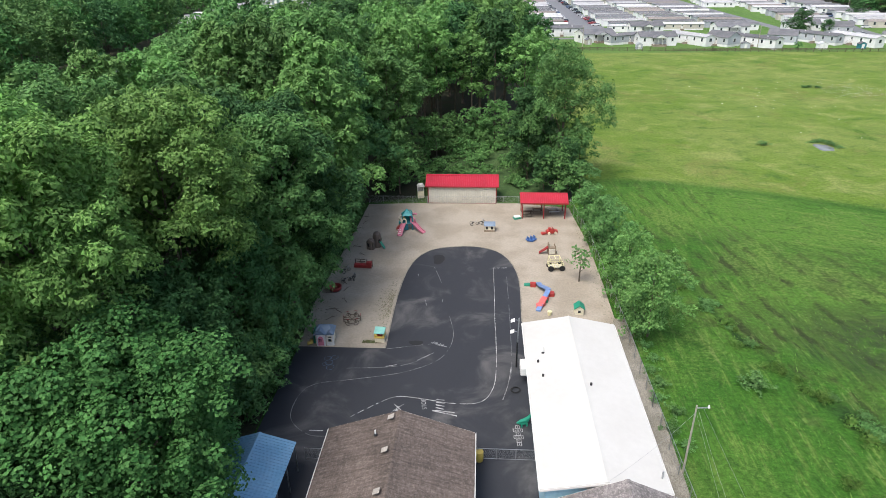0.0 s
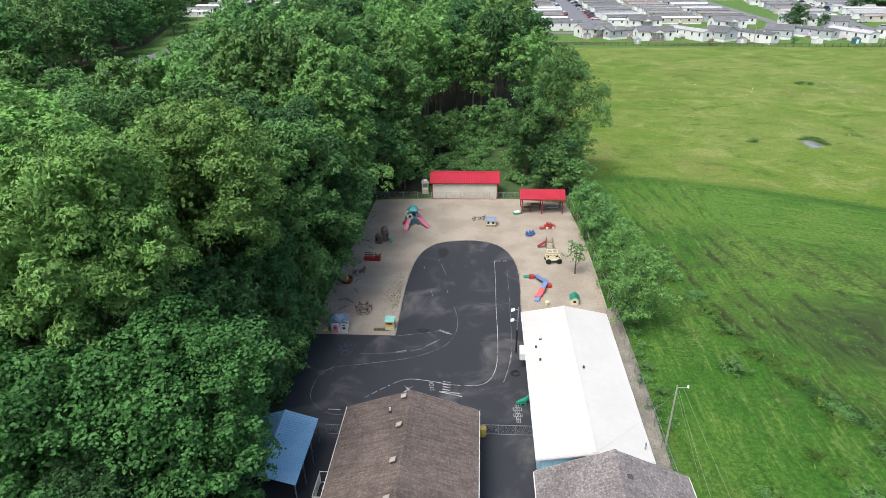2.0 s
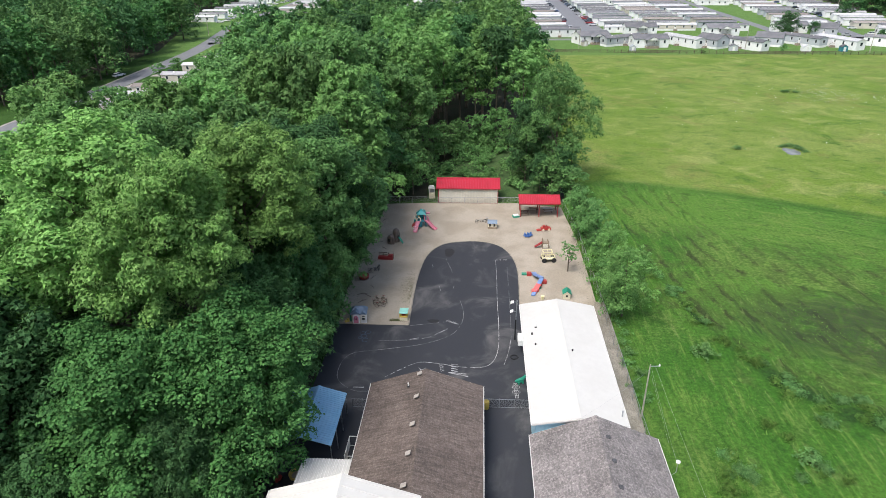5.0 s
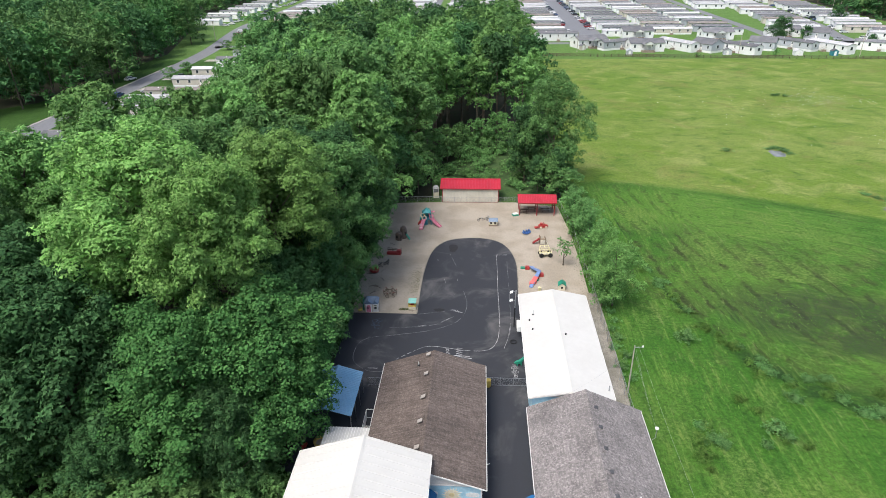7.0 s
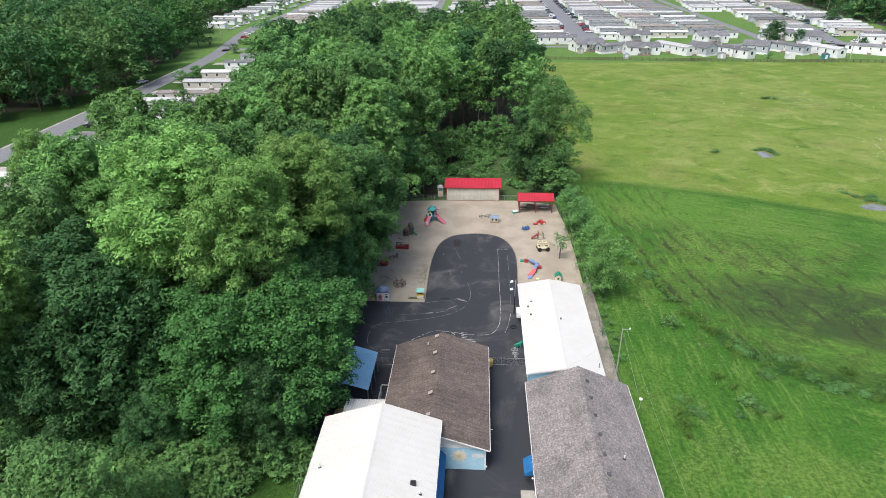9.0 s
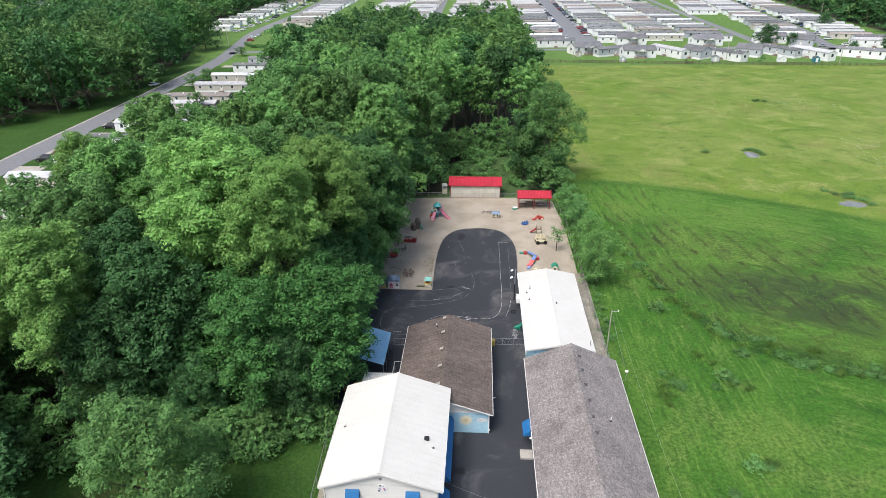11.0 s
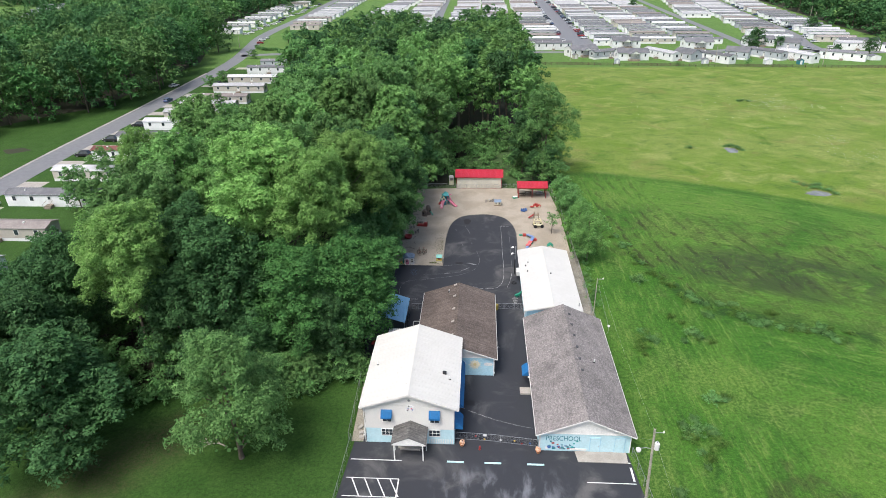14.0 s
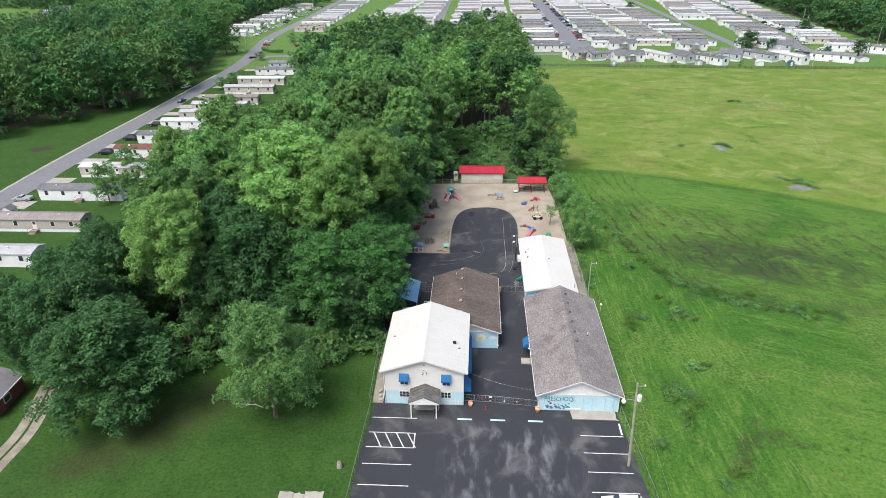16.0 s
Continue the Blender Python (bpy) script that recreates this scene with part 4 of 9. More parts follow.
def build_office():
    """The two-storey white house at the parking lot."""
    h = thing("two_storey_house", 0, 0, 0, 0, "cream-sided two-storey house with white roof and blue awnings", "house")
    x0, x1, y0, y1, top, ridge = -16.7, -5.75, 6.15, 20.3, 6.05, 7.95
    gable_walls(h, x0, x1, y0, y1, top, ridge, M_SIDING, M_SIDING, 2.35, M_AQUA)
    xm = (x0 + x1) / 2
    laps(h, x0, x1, y0, 2.42, 6.0, 0.2, M_SIDING)
    laps(h, x0, x1, y0, 6.05, 7.9, 0.2, M_SIDING, inset=lambda z: (z - top) / (ridge - top) * (xm - x0) + 0.02)
    gable_roof(h, -17.25, -5.2, 5.7, 20.75, 5.95, 8.05, M_WHITEROOF, 0.16, 0.9, M_WHITEROOF, "white coated metal roof")
    bargeboards(h, -17.25, -5.2, 5.7, 20.75, 5.95, 8.05, M_SIDING, 0.26)
    gutters(h, -17.25, -5.2, 5.7, 20.75, 5.93, M_TRIM)
    for x in (-14.0, -8.15):
        window(h, x, y0, 3.45, 1.05, 1.15, None, 1, 1)
        awning(h, x, y0 - 0.03, 4.5, 1.35, 0.85, 0.6)
    for x in (-14.05, -8.2):
        window(h, x, y0, 1.3, 1.3, 0.95, None, 2, 1)
    part("door", Geo().bevel_box(-11.7, y0 - 0.06, 0.05, -10.7, y0 + 0.02, 2.1, 0.02), M_SIDING, h, "pale entrance door")
    # side awnings on the alley
    for y in (8.2, 14.5, 18.0):
        side_window(h, x1, y, 1.2, 1.2, 1.1, 1)
    for ya, yb, z in ((6.6, 9.0, 2.1), (10.2, 19.4, 2.35)):
        g = Geo().loft([[(x1, yy, z), (x1, yy, z + 1.1), (x1 + 0.5, yy, z + 0.8), (x1 + 1.05, yy, z + 0.2), (x1 + 1.05, yy, z)] for yy in (ya, yb)])
        part("side_awning", g, M_AWNING, h, "long blue canvas awning over the alley doors")
    # porch
    px0, px1, py0, py1, pe, pr = -13.2, -8.95, 3.15, 6.1, 2.75, 3.75
    pm = (px0 + px1) / 2
    part("porch_roof", Geo().slab([(px0, py0, pe), (pm, py0, pr), (pm, py1, pr), (px0, py1, pe)], 0.1), M_SHINGLE_D2, h, "weathered grey shingle porch roof")
    part("porch_roof", Geo().slab([(pm, py0, pr), (px1, py0, pe), (px1, py1, pe), (pm, py1, pr)], 0.1), M_SHINGLE_D2, h, "weathered grey shingle porch roof")
    part("porch_gable", Geo().loft([[(px0 + 0.1, yy, pe - 0.12), (px1 - 0.1, yy, pe - 0.12), (pm, yy, pr - 0.14)] for yy in (py0 + 0.05, py0 + 0.15)]), M_TRIM, h)
    part("porch_beam", Geo().box(px0 + 0.1, py0 + 0.05, pe - 0.32, px1 - 0.1, py0 + 0.2, pe - 0.12), M_TRIM, h)
    for x in (px0 + 0.35, px1 - 0.45):
        part("porch_post", Geo().bevel_box(x - 0.07, py0 + 0.06, 0.02, x + 0.07, py0 + 0.2, pe - 0.32, 0.015), M_TRIM, h)
    for s in (0, 1):
        part("porch_step", Geo().box(-12.4 - 0.3 * s, 4.9 + 0.3 * s, 0.02, -9.9 + 0.3 * s, 6.1, 0.34 - 0.16 * s), M_CONCRETE, h)
    for s in (px0 + 0.2, px1 - 0.2):
        part("porch_rail", Geo().box(s - 0.03, 4.9, 0.85, s + 0.03, 6.1, 0.93).box(s - 0.03, 4.9, 0.03, s + 0.03, 4.97, 0.9), M_TRIM, h)
    # painted badge on the gable
    badge = part("badge", Geo().lathe([(0.62, 0), (0.6, 0.03)], 22, pose(-11.15, y0 - 0.032, 5.55, 90)), P_WHITE, h, "round white painted badge with dark marks")
    rnd = random.Random(5)
    for k in range(9):
        a, r = rnd.uniform(0, 6.28), rnd.uniform(0.1, 0.45)
        cx, cz = -11.15 + r * math.cos(a), 5.55 + r * math.sin(a)
        part("mark", Geo().lathe([(rnd.uniform(0.05, 0.13), 0), (0.04, 0.012)], 7, pose(cx, y0 - 0.062, cz, 90)), (M_DARKMETAL, P_LIGHTBLUE, P_PINK)[k % 3], badge)
    part("gable_vent", Geo().lathe([(0.17, 0), (0.15, 0.05)], 12, pose(-11.2, y0 - 0.03, 6.85, 90)), M_GALV, h)
    # picket band below the east window, vents and a box on the roof
    for k in range(14):
        part("picket", Geo().box(-8.9 + 0.22 * k, y0 - 0.05, 0.15, -8.8 + 0.22 * k, y0 - 0.02, 0.85), M_TRIM, h)
    vent_pipe(h, -16.1, 13.5, 6.35, 0.6)
    vent_pipe(h, -6.5, 10.8, 6.4, 0.45)
    part("roof_box", Geo().bevel_box(-7.45, 11.5, 6.55, -6.95, 11.9, 6.95, 0.04), M_DARKMETAL, h, "small dark roof vent box")
    # downpipe and meter on the west side
    part("downpipe", Geo().tube([(-17.2, 6.0, 5.85), (-16.8, 6.05, 5.5), (-16.8, 6.05, 0.1)], 0.05, 8), M_TRIM, h)
    for y in (7.0, 7.9):
        part("wall_unit", Geo().bevel_box(-17.2, y, 4.3, -16.7, y + 0.6, 4.9, 0.04), M_GALV, h, "grey unit on the side wall")
    # lean-to at the back with a ribbed white roof
    a = thing("lean_to", 0, 0, 0, 0, "low lean-to with a ribbed white metal roof behind the house", "lean-to")
    part("roof", Geo().slab([(-16.6, 20.8, 3.35), (-12.1, 20.8, 3.35), (-12.1, 27.2, 2.85), (-16.6, 27.2, 2.85)], 0.06), M_WHITEROOF, a)
    for k in range(16):
        x = -16.5 + 0.29 * k
        part("rib", Geo().hexa([(x, 20.8, 3.35), (x + 0.05, 20.8, 3.35), (x + 0.05, 27.2, 2.85), (x, 27.2, 2.85)], [(x + 0.01, 20.8, 3.39), (x + 0.04, 20.8, 3.39), (x + 0.04, 27.2, 2.89), (x + 0.01, 27.2, 2.89)]), M_TRIM, a)
    for x in (-16.4, -12.3):
        for y in (21.0, 26.9):
            part("post", Geo().box(x - 0.06, y - 0.06, 0.02, x + 0.06, y + 0.06, 2.82), M_TRIM, a)
    part("back_wall", Geo().box(-16.4, 20.8, 0.02, -12.3, 20.9, 3.25), M_SIDING, a)


M_SHINGLE_D2 = shingle_mat("porch_shingles", (0.15, 0.145, 0.14), (0.1, 0.098, 0.095), (0.2, 0.19, 0.18), 0.45)
build_office()


def build_brown_hall():
    h = thing("brown_roofed_classroom", 0, 0, 0, 0, "classroom building with weathered brown shingle roof and sky-blue wall", "building")
    x0, x1, y0, y1 = -11.6, -0.6, 19.9, 37.0
    gable_walls(h, x0, x1, y0, y1, 3.15, 5.05, M_SKYBLUE, M_SIDING)
    gable_roof(h, -12.0, -0.2, 19.4, 37.4, 3.3, 5.35, M_SHINGLE_B, 0.1, label="streaked brown asphalt shingles")
    bargeboards(h, -12.0, -0.2, 19.4, 37.4, 3.3, 5.35, M_TRIM, 0.18)
    gutters(h, -12.0, -0.2, 19.4, 37.4, 3.28, M_TRIM)
    laps(h, x0, x1, y0, 3.2, 4.95, 0.18, M_SIDING, inset=lambda z: (z - 3.15) / 1.9 * 5.5 + 0.05)
    part("gable_trim", Geo().box(x0, y0 - 0.05, 3.08, x1, y0, 3.2), M_TRIM, h)
    part("corner_board", Geo().box(x1 - 0.12, y0 - 0.04, 0.03, x1 + 0.03, y0, 3.1), M_TRIM, h)
    for x, y, s in ((-7.05, 36.6, -1), (-7.05, 33.1, -1), (-7.05, 29.3, -1), (-7.05, 25.7, -1), (-7.05, 22.2, -1)):
        roof_vent(h, x + 0.35, y, 5.24, -19, M_CONCRETE)
    vent_pipe(h, -7.75, 35.1, 4.9, 0.45)
    # painted sun and clouds
    sunp = part("sun_mural", Geo().lathe([(0.52, 0), (0.5, 0.02)], 24, pose(-3.35, y0 - 0.005, 1.95, 90)), P_CREAM, h, "cream painted sun with a yellow centre")
    for k in range(18):
        a = k * math.tau / 18
        c, s = math.cos(a), math.sin(a)
        px, pz = -s * 0.12, c * 0.12
        r0, r1 = 0.5, 0.98 if k % 2 else 0.84
        part("sun_ray", Geo().loft([[(-3.35 + r0 * c + px, y, 1.95 + r0 * s + pz), (-3.35 + r0 * c - px, y, 1.95 + r0 * s - pz), (-3.35 + r1 * c, y, 1.95 + r1 * s)] for y in (y0 - 0.022, y0 - 0.003)]), P_CREAM, sunp)
    part("sun_centre", Geo().lathe([(0.26, 0), (0.24, 0.02)], 18, pose(-3.35, y0 - 0.026, 1.95, 90)), M_SUNFACE, sunp)
    for cx, cz, w in ((-5.3, 2.05, 0.8), (-1.45, 2.0, 0.75)):
        cl = Geo()
        for k, (dx, r) in enumerate(((-0.55, 0.22), (-0.2, 0.3), (0.2, 0.3), (0.55, 0.23))):
            cl.lathe([(r, 0.001 * k), (r * 0.97, 0.015 + 0.001 * k)], 14, pose(cx + dx * w, y0 - 0.004, cz + 0.03 * (k % 2), 90))
        part("cloud_mural", cl, P_WHITE, h, "white painted cloud")
    part("wall_lamp", Geo().lathe([(0.09, 0), (0.11, 0.1), (0.05, 0.2)], 10, pose(x1 + 0.06, y0 - 0.1, 0.55, 0)), P_WHITE, h)
    part("eave_lamp", Geo().tube([(-0.5, 22.5, 3.0), (0.15, 22.7, 3.1)], 0.03, 6), M_TRIM, h)
    # yellow drum at the north-east corner and a lattice crate on the west side
    d = thing("yellow_drum", 0.15, 37.75, 0.035, 0, "yellow plastic drum against the classroom corner", "drum")
    part("body", Geo().lathe([(0.3, 0), (0.33, 0.1), (0.34, 0.45), (0.33, 0.8), (0.3, 0.9)], 16), P_YELLOW, d, smooth=True)
    part("lid", Geo().lathe([(0.33, 0.9), (0.33, 0.96), (0.1, 1.0)], 16), P_YELLOW, d)
    c = thing("lattice_enclosure", -12.75, 30.4, 0.035, 0, "white lattice enclosure round a wall unit", "enclosure")
    for sx in (-0.6, 0.6):
        part("side", Geo().box(sx - 0.02, -1.3, 0, sx + 0.02, 1.3, 0.06).box(sx - 0.02, -1.3, 1.2, sx + 0.02, 1.3, 1.28), P_WHITE, c)
    for y in (-1.3, 1.3):
        part("end", Geo().box(-0.6, y - 0.02, 0, 0.6, y + 0.02, 0.06).box(-0.6, y - 0.02, 1.2, 0.6, y + 0.02, 1.28), P_WHITE, c)
    lat = Geo()
    for k in range(-9, 10):
        for s in (-1, 1):
            for sx in (-0.61, 0.61):
                ya = k * 0.14
                yb = ya + s * 1.2
                t0 = 0.0
                a_, b_ = Vector((sx, ya, 0.03)), Vector((sx, yb, 1.23))
                f0, f1 = 0.0, 1.0
                if abs(b_.y) > 1.3:
                    f1 = (1.3 * (1 if b_.y > 0 else -1) - ya) / (b_.y - ya)
                b_ = a_.lerp(b_, f1)
                lat.tube([a_, b_], 0.014, 4)
    for k in range(-4, 5):
        for s in (-1, 1):
            a_, b_ = Vector((k * 0.14, -1.31, 0.03)), Vector((max(-0.6, min(0.6, k * 0.14 + s * 0.6)), -1.31, 1.23))
            lat.tube([a_, b_], 0.014, 4)
    part("lattice", lat, P_WHITE, c)
    part("unit", Geo().bevel_box(-0.4, -0.9, 0, 0.4, 0.4, 0.9, 0.05), M_DARKMETAL, c)


build_brown_hall()


def build_preschool():
    h = thing("preschool_building", 0, 0, 0, 0, "long preschool building with grey shingle roof and aqua walls", "building")
    x0, x1, y0, y1 = 4.65, 15.6, 5.65, 30.6
    gable_walls(h, x0, x1, y0, y1, 2.85, 5.2, M_AQUA, M_TRIM)
    gable_roof(h, 4.15, 16.1, 5.2, 31.0, 2.9, 5.5, M_SHINGLE_G, 0.1, label="mottled grey asphalt shingles")
    for y in (28.6, 25.8, 23.0, 20.2, 17.5, 15.0):
        part("roof_vent", Geo().bevel_box(10.65, y - 0.2, 5.05, 11.05, y + 0.2, 5.32, 0.05), M_SHINGLE_D, h, "low dark roof vent")
    bargeboards(h, 4.15, 16.1, 5.2, 31.0, 2.9, 5.5, M_TRIM, 0.2)
    gutters(h, 4.15, 16.1, 5.2, 31.0, 2.88, M_TRIM)
    laps(h, x0, x1, y0, 2.88, 5.05, 0.2, M_TRIM, inset=lambda z: (z - 2.85) / 2.35 * 5.47 + 0.05)
    part("gable_trim", Geo().box(x0, y0 - 0.05, 2.78, x1, y0, 2.9), M_TRIM, h)
    for x in (x0 - 0.02, x1 - 0.1):
        part("corner_board", Geo().box(x, y0 - 0.04, 0.03, x + 0.12, y0, 2.78), M_TRIM, h)
    words("PRESCHOOL", 1.05, P_DEEPTEAL, pose(7.55, y0 - 0.012, 2.02, 90), h, "sign_word", "dark teal painted lettering", 0.008, 4.25)
    # flower mural below the lettering
    rnd = random.Random(8)
    for k in range(34):
        x, z = rnd.uniform(5.5, 9.3), 0.4 + abs(rnd.gauss(0, 0.42))
        r = rnd.uniform(0.1, 0.24)
        g = Geo().lathe([(r, 0), (r * 0.9, 0.01 + 0.0006 * k)], 9, pose(x, y0 - 0.003, z, 90) @ Matrix.Diagonal((1, rnd.uniform(0.6, 1.2), 1, 1)))
        part("flower_mural", g, (P_BLUE, P_DEEPTEAL, P_SLATE, P_RED, P_WHITE, P_TEAL)[k % 6], h)
    part("ledge", Geo().box(8.4, y0 - 0.06, 0.25, 10.4, y0, 0.5), M_TRIM, h)
    for x in (11.35, 14.3):
        d = part("door", Geo().bevel_box(x - 0.55, y0 - 0.06, 0.12, x + 0.55, y0 + 0.02, 2.25, 0.02), M_AQUA, h, "flush aqua painted door")
        fr = Geo().box(x - 0.66, y0 - 0.05, 0.1, x - 0.57, y0, 2.35).box(x + 0.57, y0 - 0.05, 0.1, x + 0.66, y0, 2.35).box(x - 0.66, y0 - 0.05, 2.27, x + 0.66, y0, 2.36)
        part("door_frame", fr, M_SKYBLUE, h)
        part("handle", Geo().tube([(x + 0.42, y0 - 0.1, 1.05), (x + 0.42, y0 - 0.06, 1.05)], 0.04, 8), M_GALV, d)
    for y in (8.5, 12, 21.5, 25):
        side_window(h, x0, y, 1.0, 1.2, 1.1, -1)
    # blue door hood and step on the alley side
    g = Geo().loft([[(x0, yy, 2.2), (x0, yy, 3.0), (x0 - 0.8, yy, 2.75), (x0 - 1.4, yy, 2.25), (x0 - 1.4, yy, 2.05)] for yy in (17.4, 19.5)])
    part("door_hood", g, M_AWNING, h, "blue canvas door hood")
    part("door", Geo().box(x0 - 0.05, 17.9, 0.2, x0 + 0.02, 18.9, 2.15), M_TRIM, h)
    part("step", Geo().bevel_box(x0 - 1.7, 15.9, 0.03, x0, 17.2, 0.3, 0.03), M_CONCRETE, h, "pale concrete door step")
    part("bell_lamp", Geo().lathe([(0.05, 0), (0.14, 0.1), (0.02, 0.24)], 10, pose(x0 - 0.6, 16.9, 2.2)), P_WHITE, h)
    for y in (25.4, 22.6, 19.9, 17.2, 14.4, 11.6, 9.0):
        v = part("roof_vent", Geo().bevel_box(-0.22, -0.2, 0, 0.22, 0.2, 0.12, 0.05, pose(10.45, y, 5.35, 0, 23.5)), M_SHINGLE_G, h, "low shingle-coloured roof vent")
    vent_pipe(h, 12.95, 17.9, 4.3, 0.5)
    # bulkhead lamp on a bracket at the north-east eave
    l = part("eave_floodlight", Geo().tube([(16.1, 26.6, 2.9), (16.5, 26.6, 3.3), (16.5, 26.6, 4.6)], 0.03, 6), M_GALV, h)
    part("lamp_head", Geo().lathe([(0.06, 0), (0.2, -0.12), (0.18, -0.25)], 12, pose(16.5, 26.6, 4.7)), P_WHITE, l)
    # dashes of the eave soffit
    sof = Geo()
    for k in range(60):
        sof.box(4.02, 5.6 + k * 0.42, 2.78, 4.06, 5.82 + k * 0.42, 2.86)
    part("eave_clips", sof, M_DARKMETAL, h)


build_preschool()


def build_long_hall():
    h = thing("white_roofed_hall", 0, 0, 0, 0, "long hall with a bright white coated roof and sky-blue walls", "building")
    x0, x1, y0, y1 = 4.75, 12.95, 31.5, 52.0
    gable_walls(h, x0, x1, y0, y1, 3.95, 4.75, M_SKYBLUE, M_SIDING)
    gable_roof(h, 4.3, 13.4, 31.1, 52.3, 4.15, 5.05, M_WHITEROOF, 0.14, label="bright white coated roof")
    bargeboards(h, 4.3, 13.4, 31.1, 52.3, 4.15, 5.05, M_SIDING, 0.22)
    gutters(h, 4.3, 13.4, 31.1, 52.3, 4.13, M_TRIM)
    part("front_panel", Geo().box(7.6, 31.42, 2.9, 12.2, 31.5, 4.2), M_SIDING, h)
    vent_pipe(h, 5.9, 46.8, 4.45, 0.7)
    for x, y in ((5.35, 45.5), (5.6, 43.4), (9.4, 41.6)):
        part("roof_stub", Geo().lathe([(0.1, -0.1), (0.1, 0.12), (0.04, 0.15)], 8, pose(x, y, 4.4 + 0.2 * (x - 5) * 0.8)), M_DARKMETAL, h)
    part("stack", Geo().tube([(12.95, 32.4, 4.1), (12.95, 32.4, 4.9)], 0.07, 8), M_GALV, h)
    # canopy with scalloped edge at the back
    c = part("back_canopy", Geo().slab([(6.2, 52.35, 4.05), (11.0, 52.35, 4.05), (11.0, 53.3, 3.8), (6.2, 53.3, 3.8)], 0.05), M_WHITEROOF, h, "white scalloped canopy at the back")
    for k in range(16):
        part("scallop", Geo().box(6.2 + 0.3 * k, 53.3, 3.68, 6.38 + 0.3 * k, 53.34, 3.8), M_WHITEROOF, c)
    # wall box and door on the yard side
    part("wall_unit", Geo().bevel_box(4.0, 47.6, 1.2, 4.75, 49.2, 2.0, 0.05), P_WHITE, h, "white window unit on the yard wall")
    for y in (35, 40, 44):
        side_window(h, x0, y, 1.1, 1.2, 1.1, -1)


build_long_hall()


def build_carport():
    h = thing("carport", 0, 0, 0, 0, "blue ribbed metal carport under overhanging trees", "carport")
    gable_roof(h, -20.0, -14.35, 28.7, 36.1, 2.95, 3.85, M_BLUEMETAL, 0.05, 0.28, M_BLUEMETAL, "blue ribbed sheet metal")
    for x in (-19.8, -14.5):
        for y in (28.9, 31.3, 33.7, 35.9):
            part("post", Geo().box(x - 0.04, y - 0.04, 0.03, x + 0.04, y + 0.04, 2.9), M_GALV, h)
        part("beam", Geo().box(x - 0.04, 28.8, 2.82, x + 0.04, 36.0, 2.9), M_GALV, h)
    r = thing("ride_on_toy", -17.6, 27.6, 0.035, 15, "yellow plastic sandbox toy under the carport", "toy")
    part("rim", Geo().lathe([(0.5, 0.0), (0.75, 0.15), (0.8, 0.4), (0.62, 0.4), (0.55, 0.15)], 16), P_YELLOW, r, smooth=True)
    part("filling", Geo().lathe([(0.55, 0.1), (0.5, 0.2)], 14), M_SAND, r)
    g = thing("seesaw_toy", -17.0, 25.4, 0.035, 30, "small green plastic rocking toy on the asphalt", "toy")
    part("body", Geo().loft([[(-0.7, -0.15, 0.3), (-0.7, 0.15, 0.3), (-0.7, 0.15, 0.4), (-0.7, -0.15, 0.4)], [(0, -0.25, 0.0), (0, 0.25, 0.0), (0, 0.25, 0.25), (0, -0.25, 0.25)], [(0.7, -0.15, 0.3), (0.7, 0.15, 0.3), (0.7, 0.15, 0.4), (0.7, -0.15, 0.4)]]), P_TEAL, g)
    part("handle", Geo().tube([(-0.3, -0.2, 0.3), (-0.3, -0.2, 0.55), (-0.3, 0.2, 0.55), (-0.3, 0.2, 0.3)], 0.03, 6), P_YELLOW, g)
    rt = thing("ride_on_toy", -19.2, 27.0, 0.035, 70, "red plastic ride-on toy beside the carport", "toy")
    part("body", Geo().bevel_box(-0.4, -0.2, 0.12, 0.4, 0.2, 0.42, 0.07), P_RED, rt)
    for sx in (-0.28, 0.28):
        for sy in (-0.2, 0.2):
            part("wheel", Geo().lathe([(0.12, -0.04), (0.13, 0), (0.12, 0.04)], 12, pose(sx, sy, 0.13, 90)), M_TYRE, rt)


build_carport()


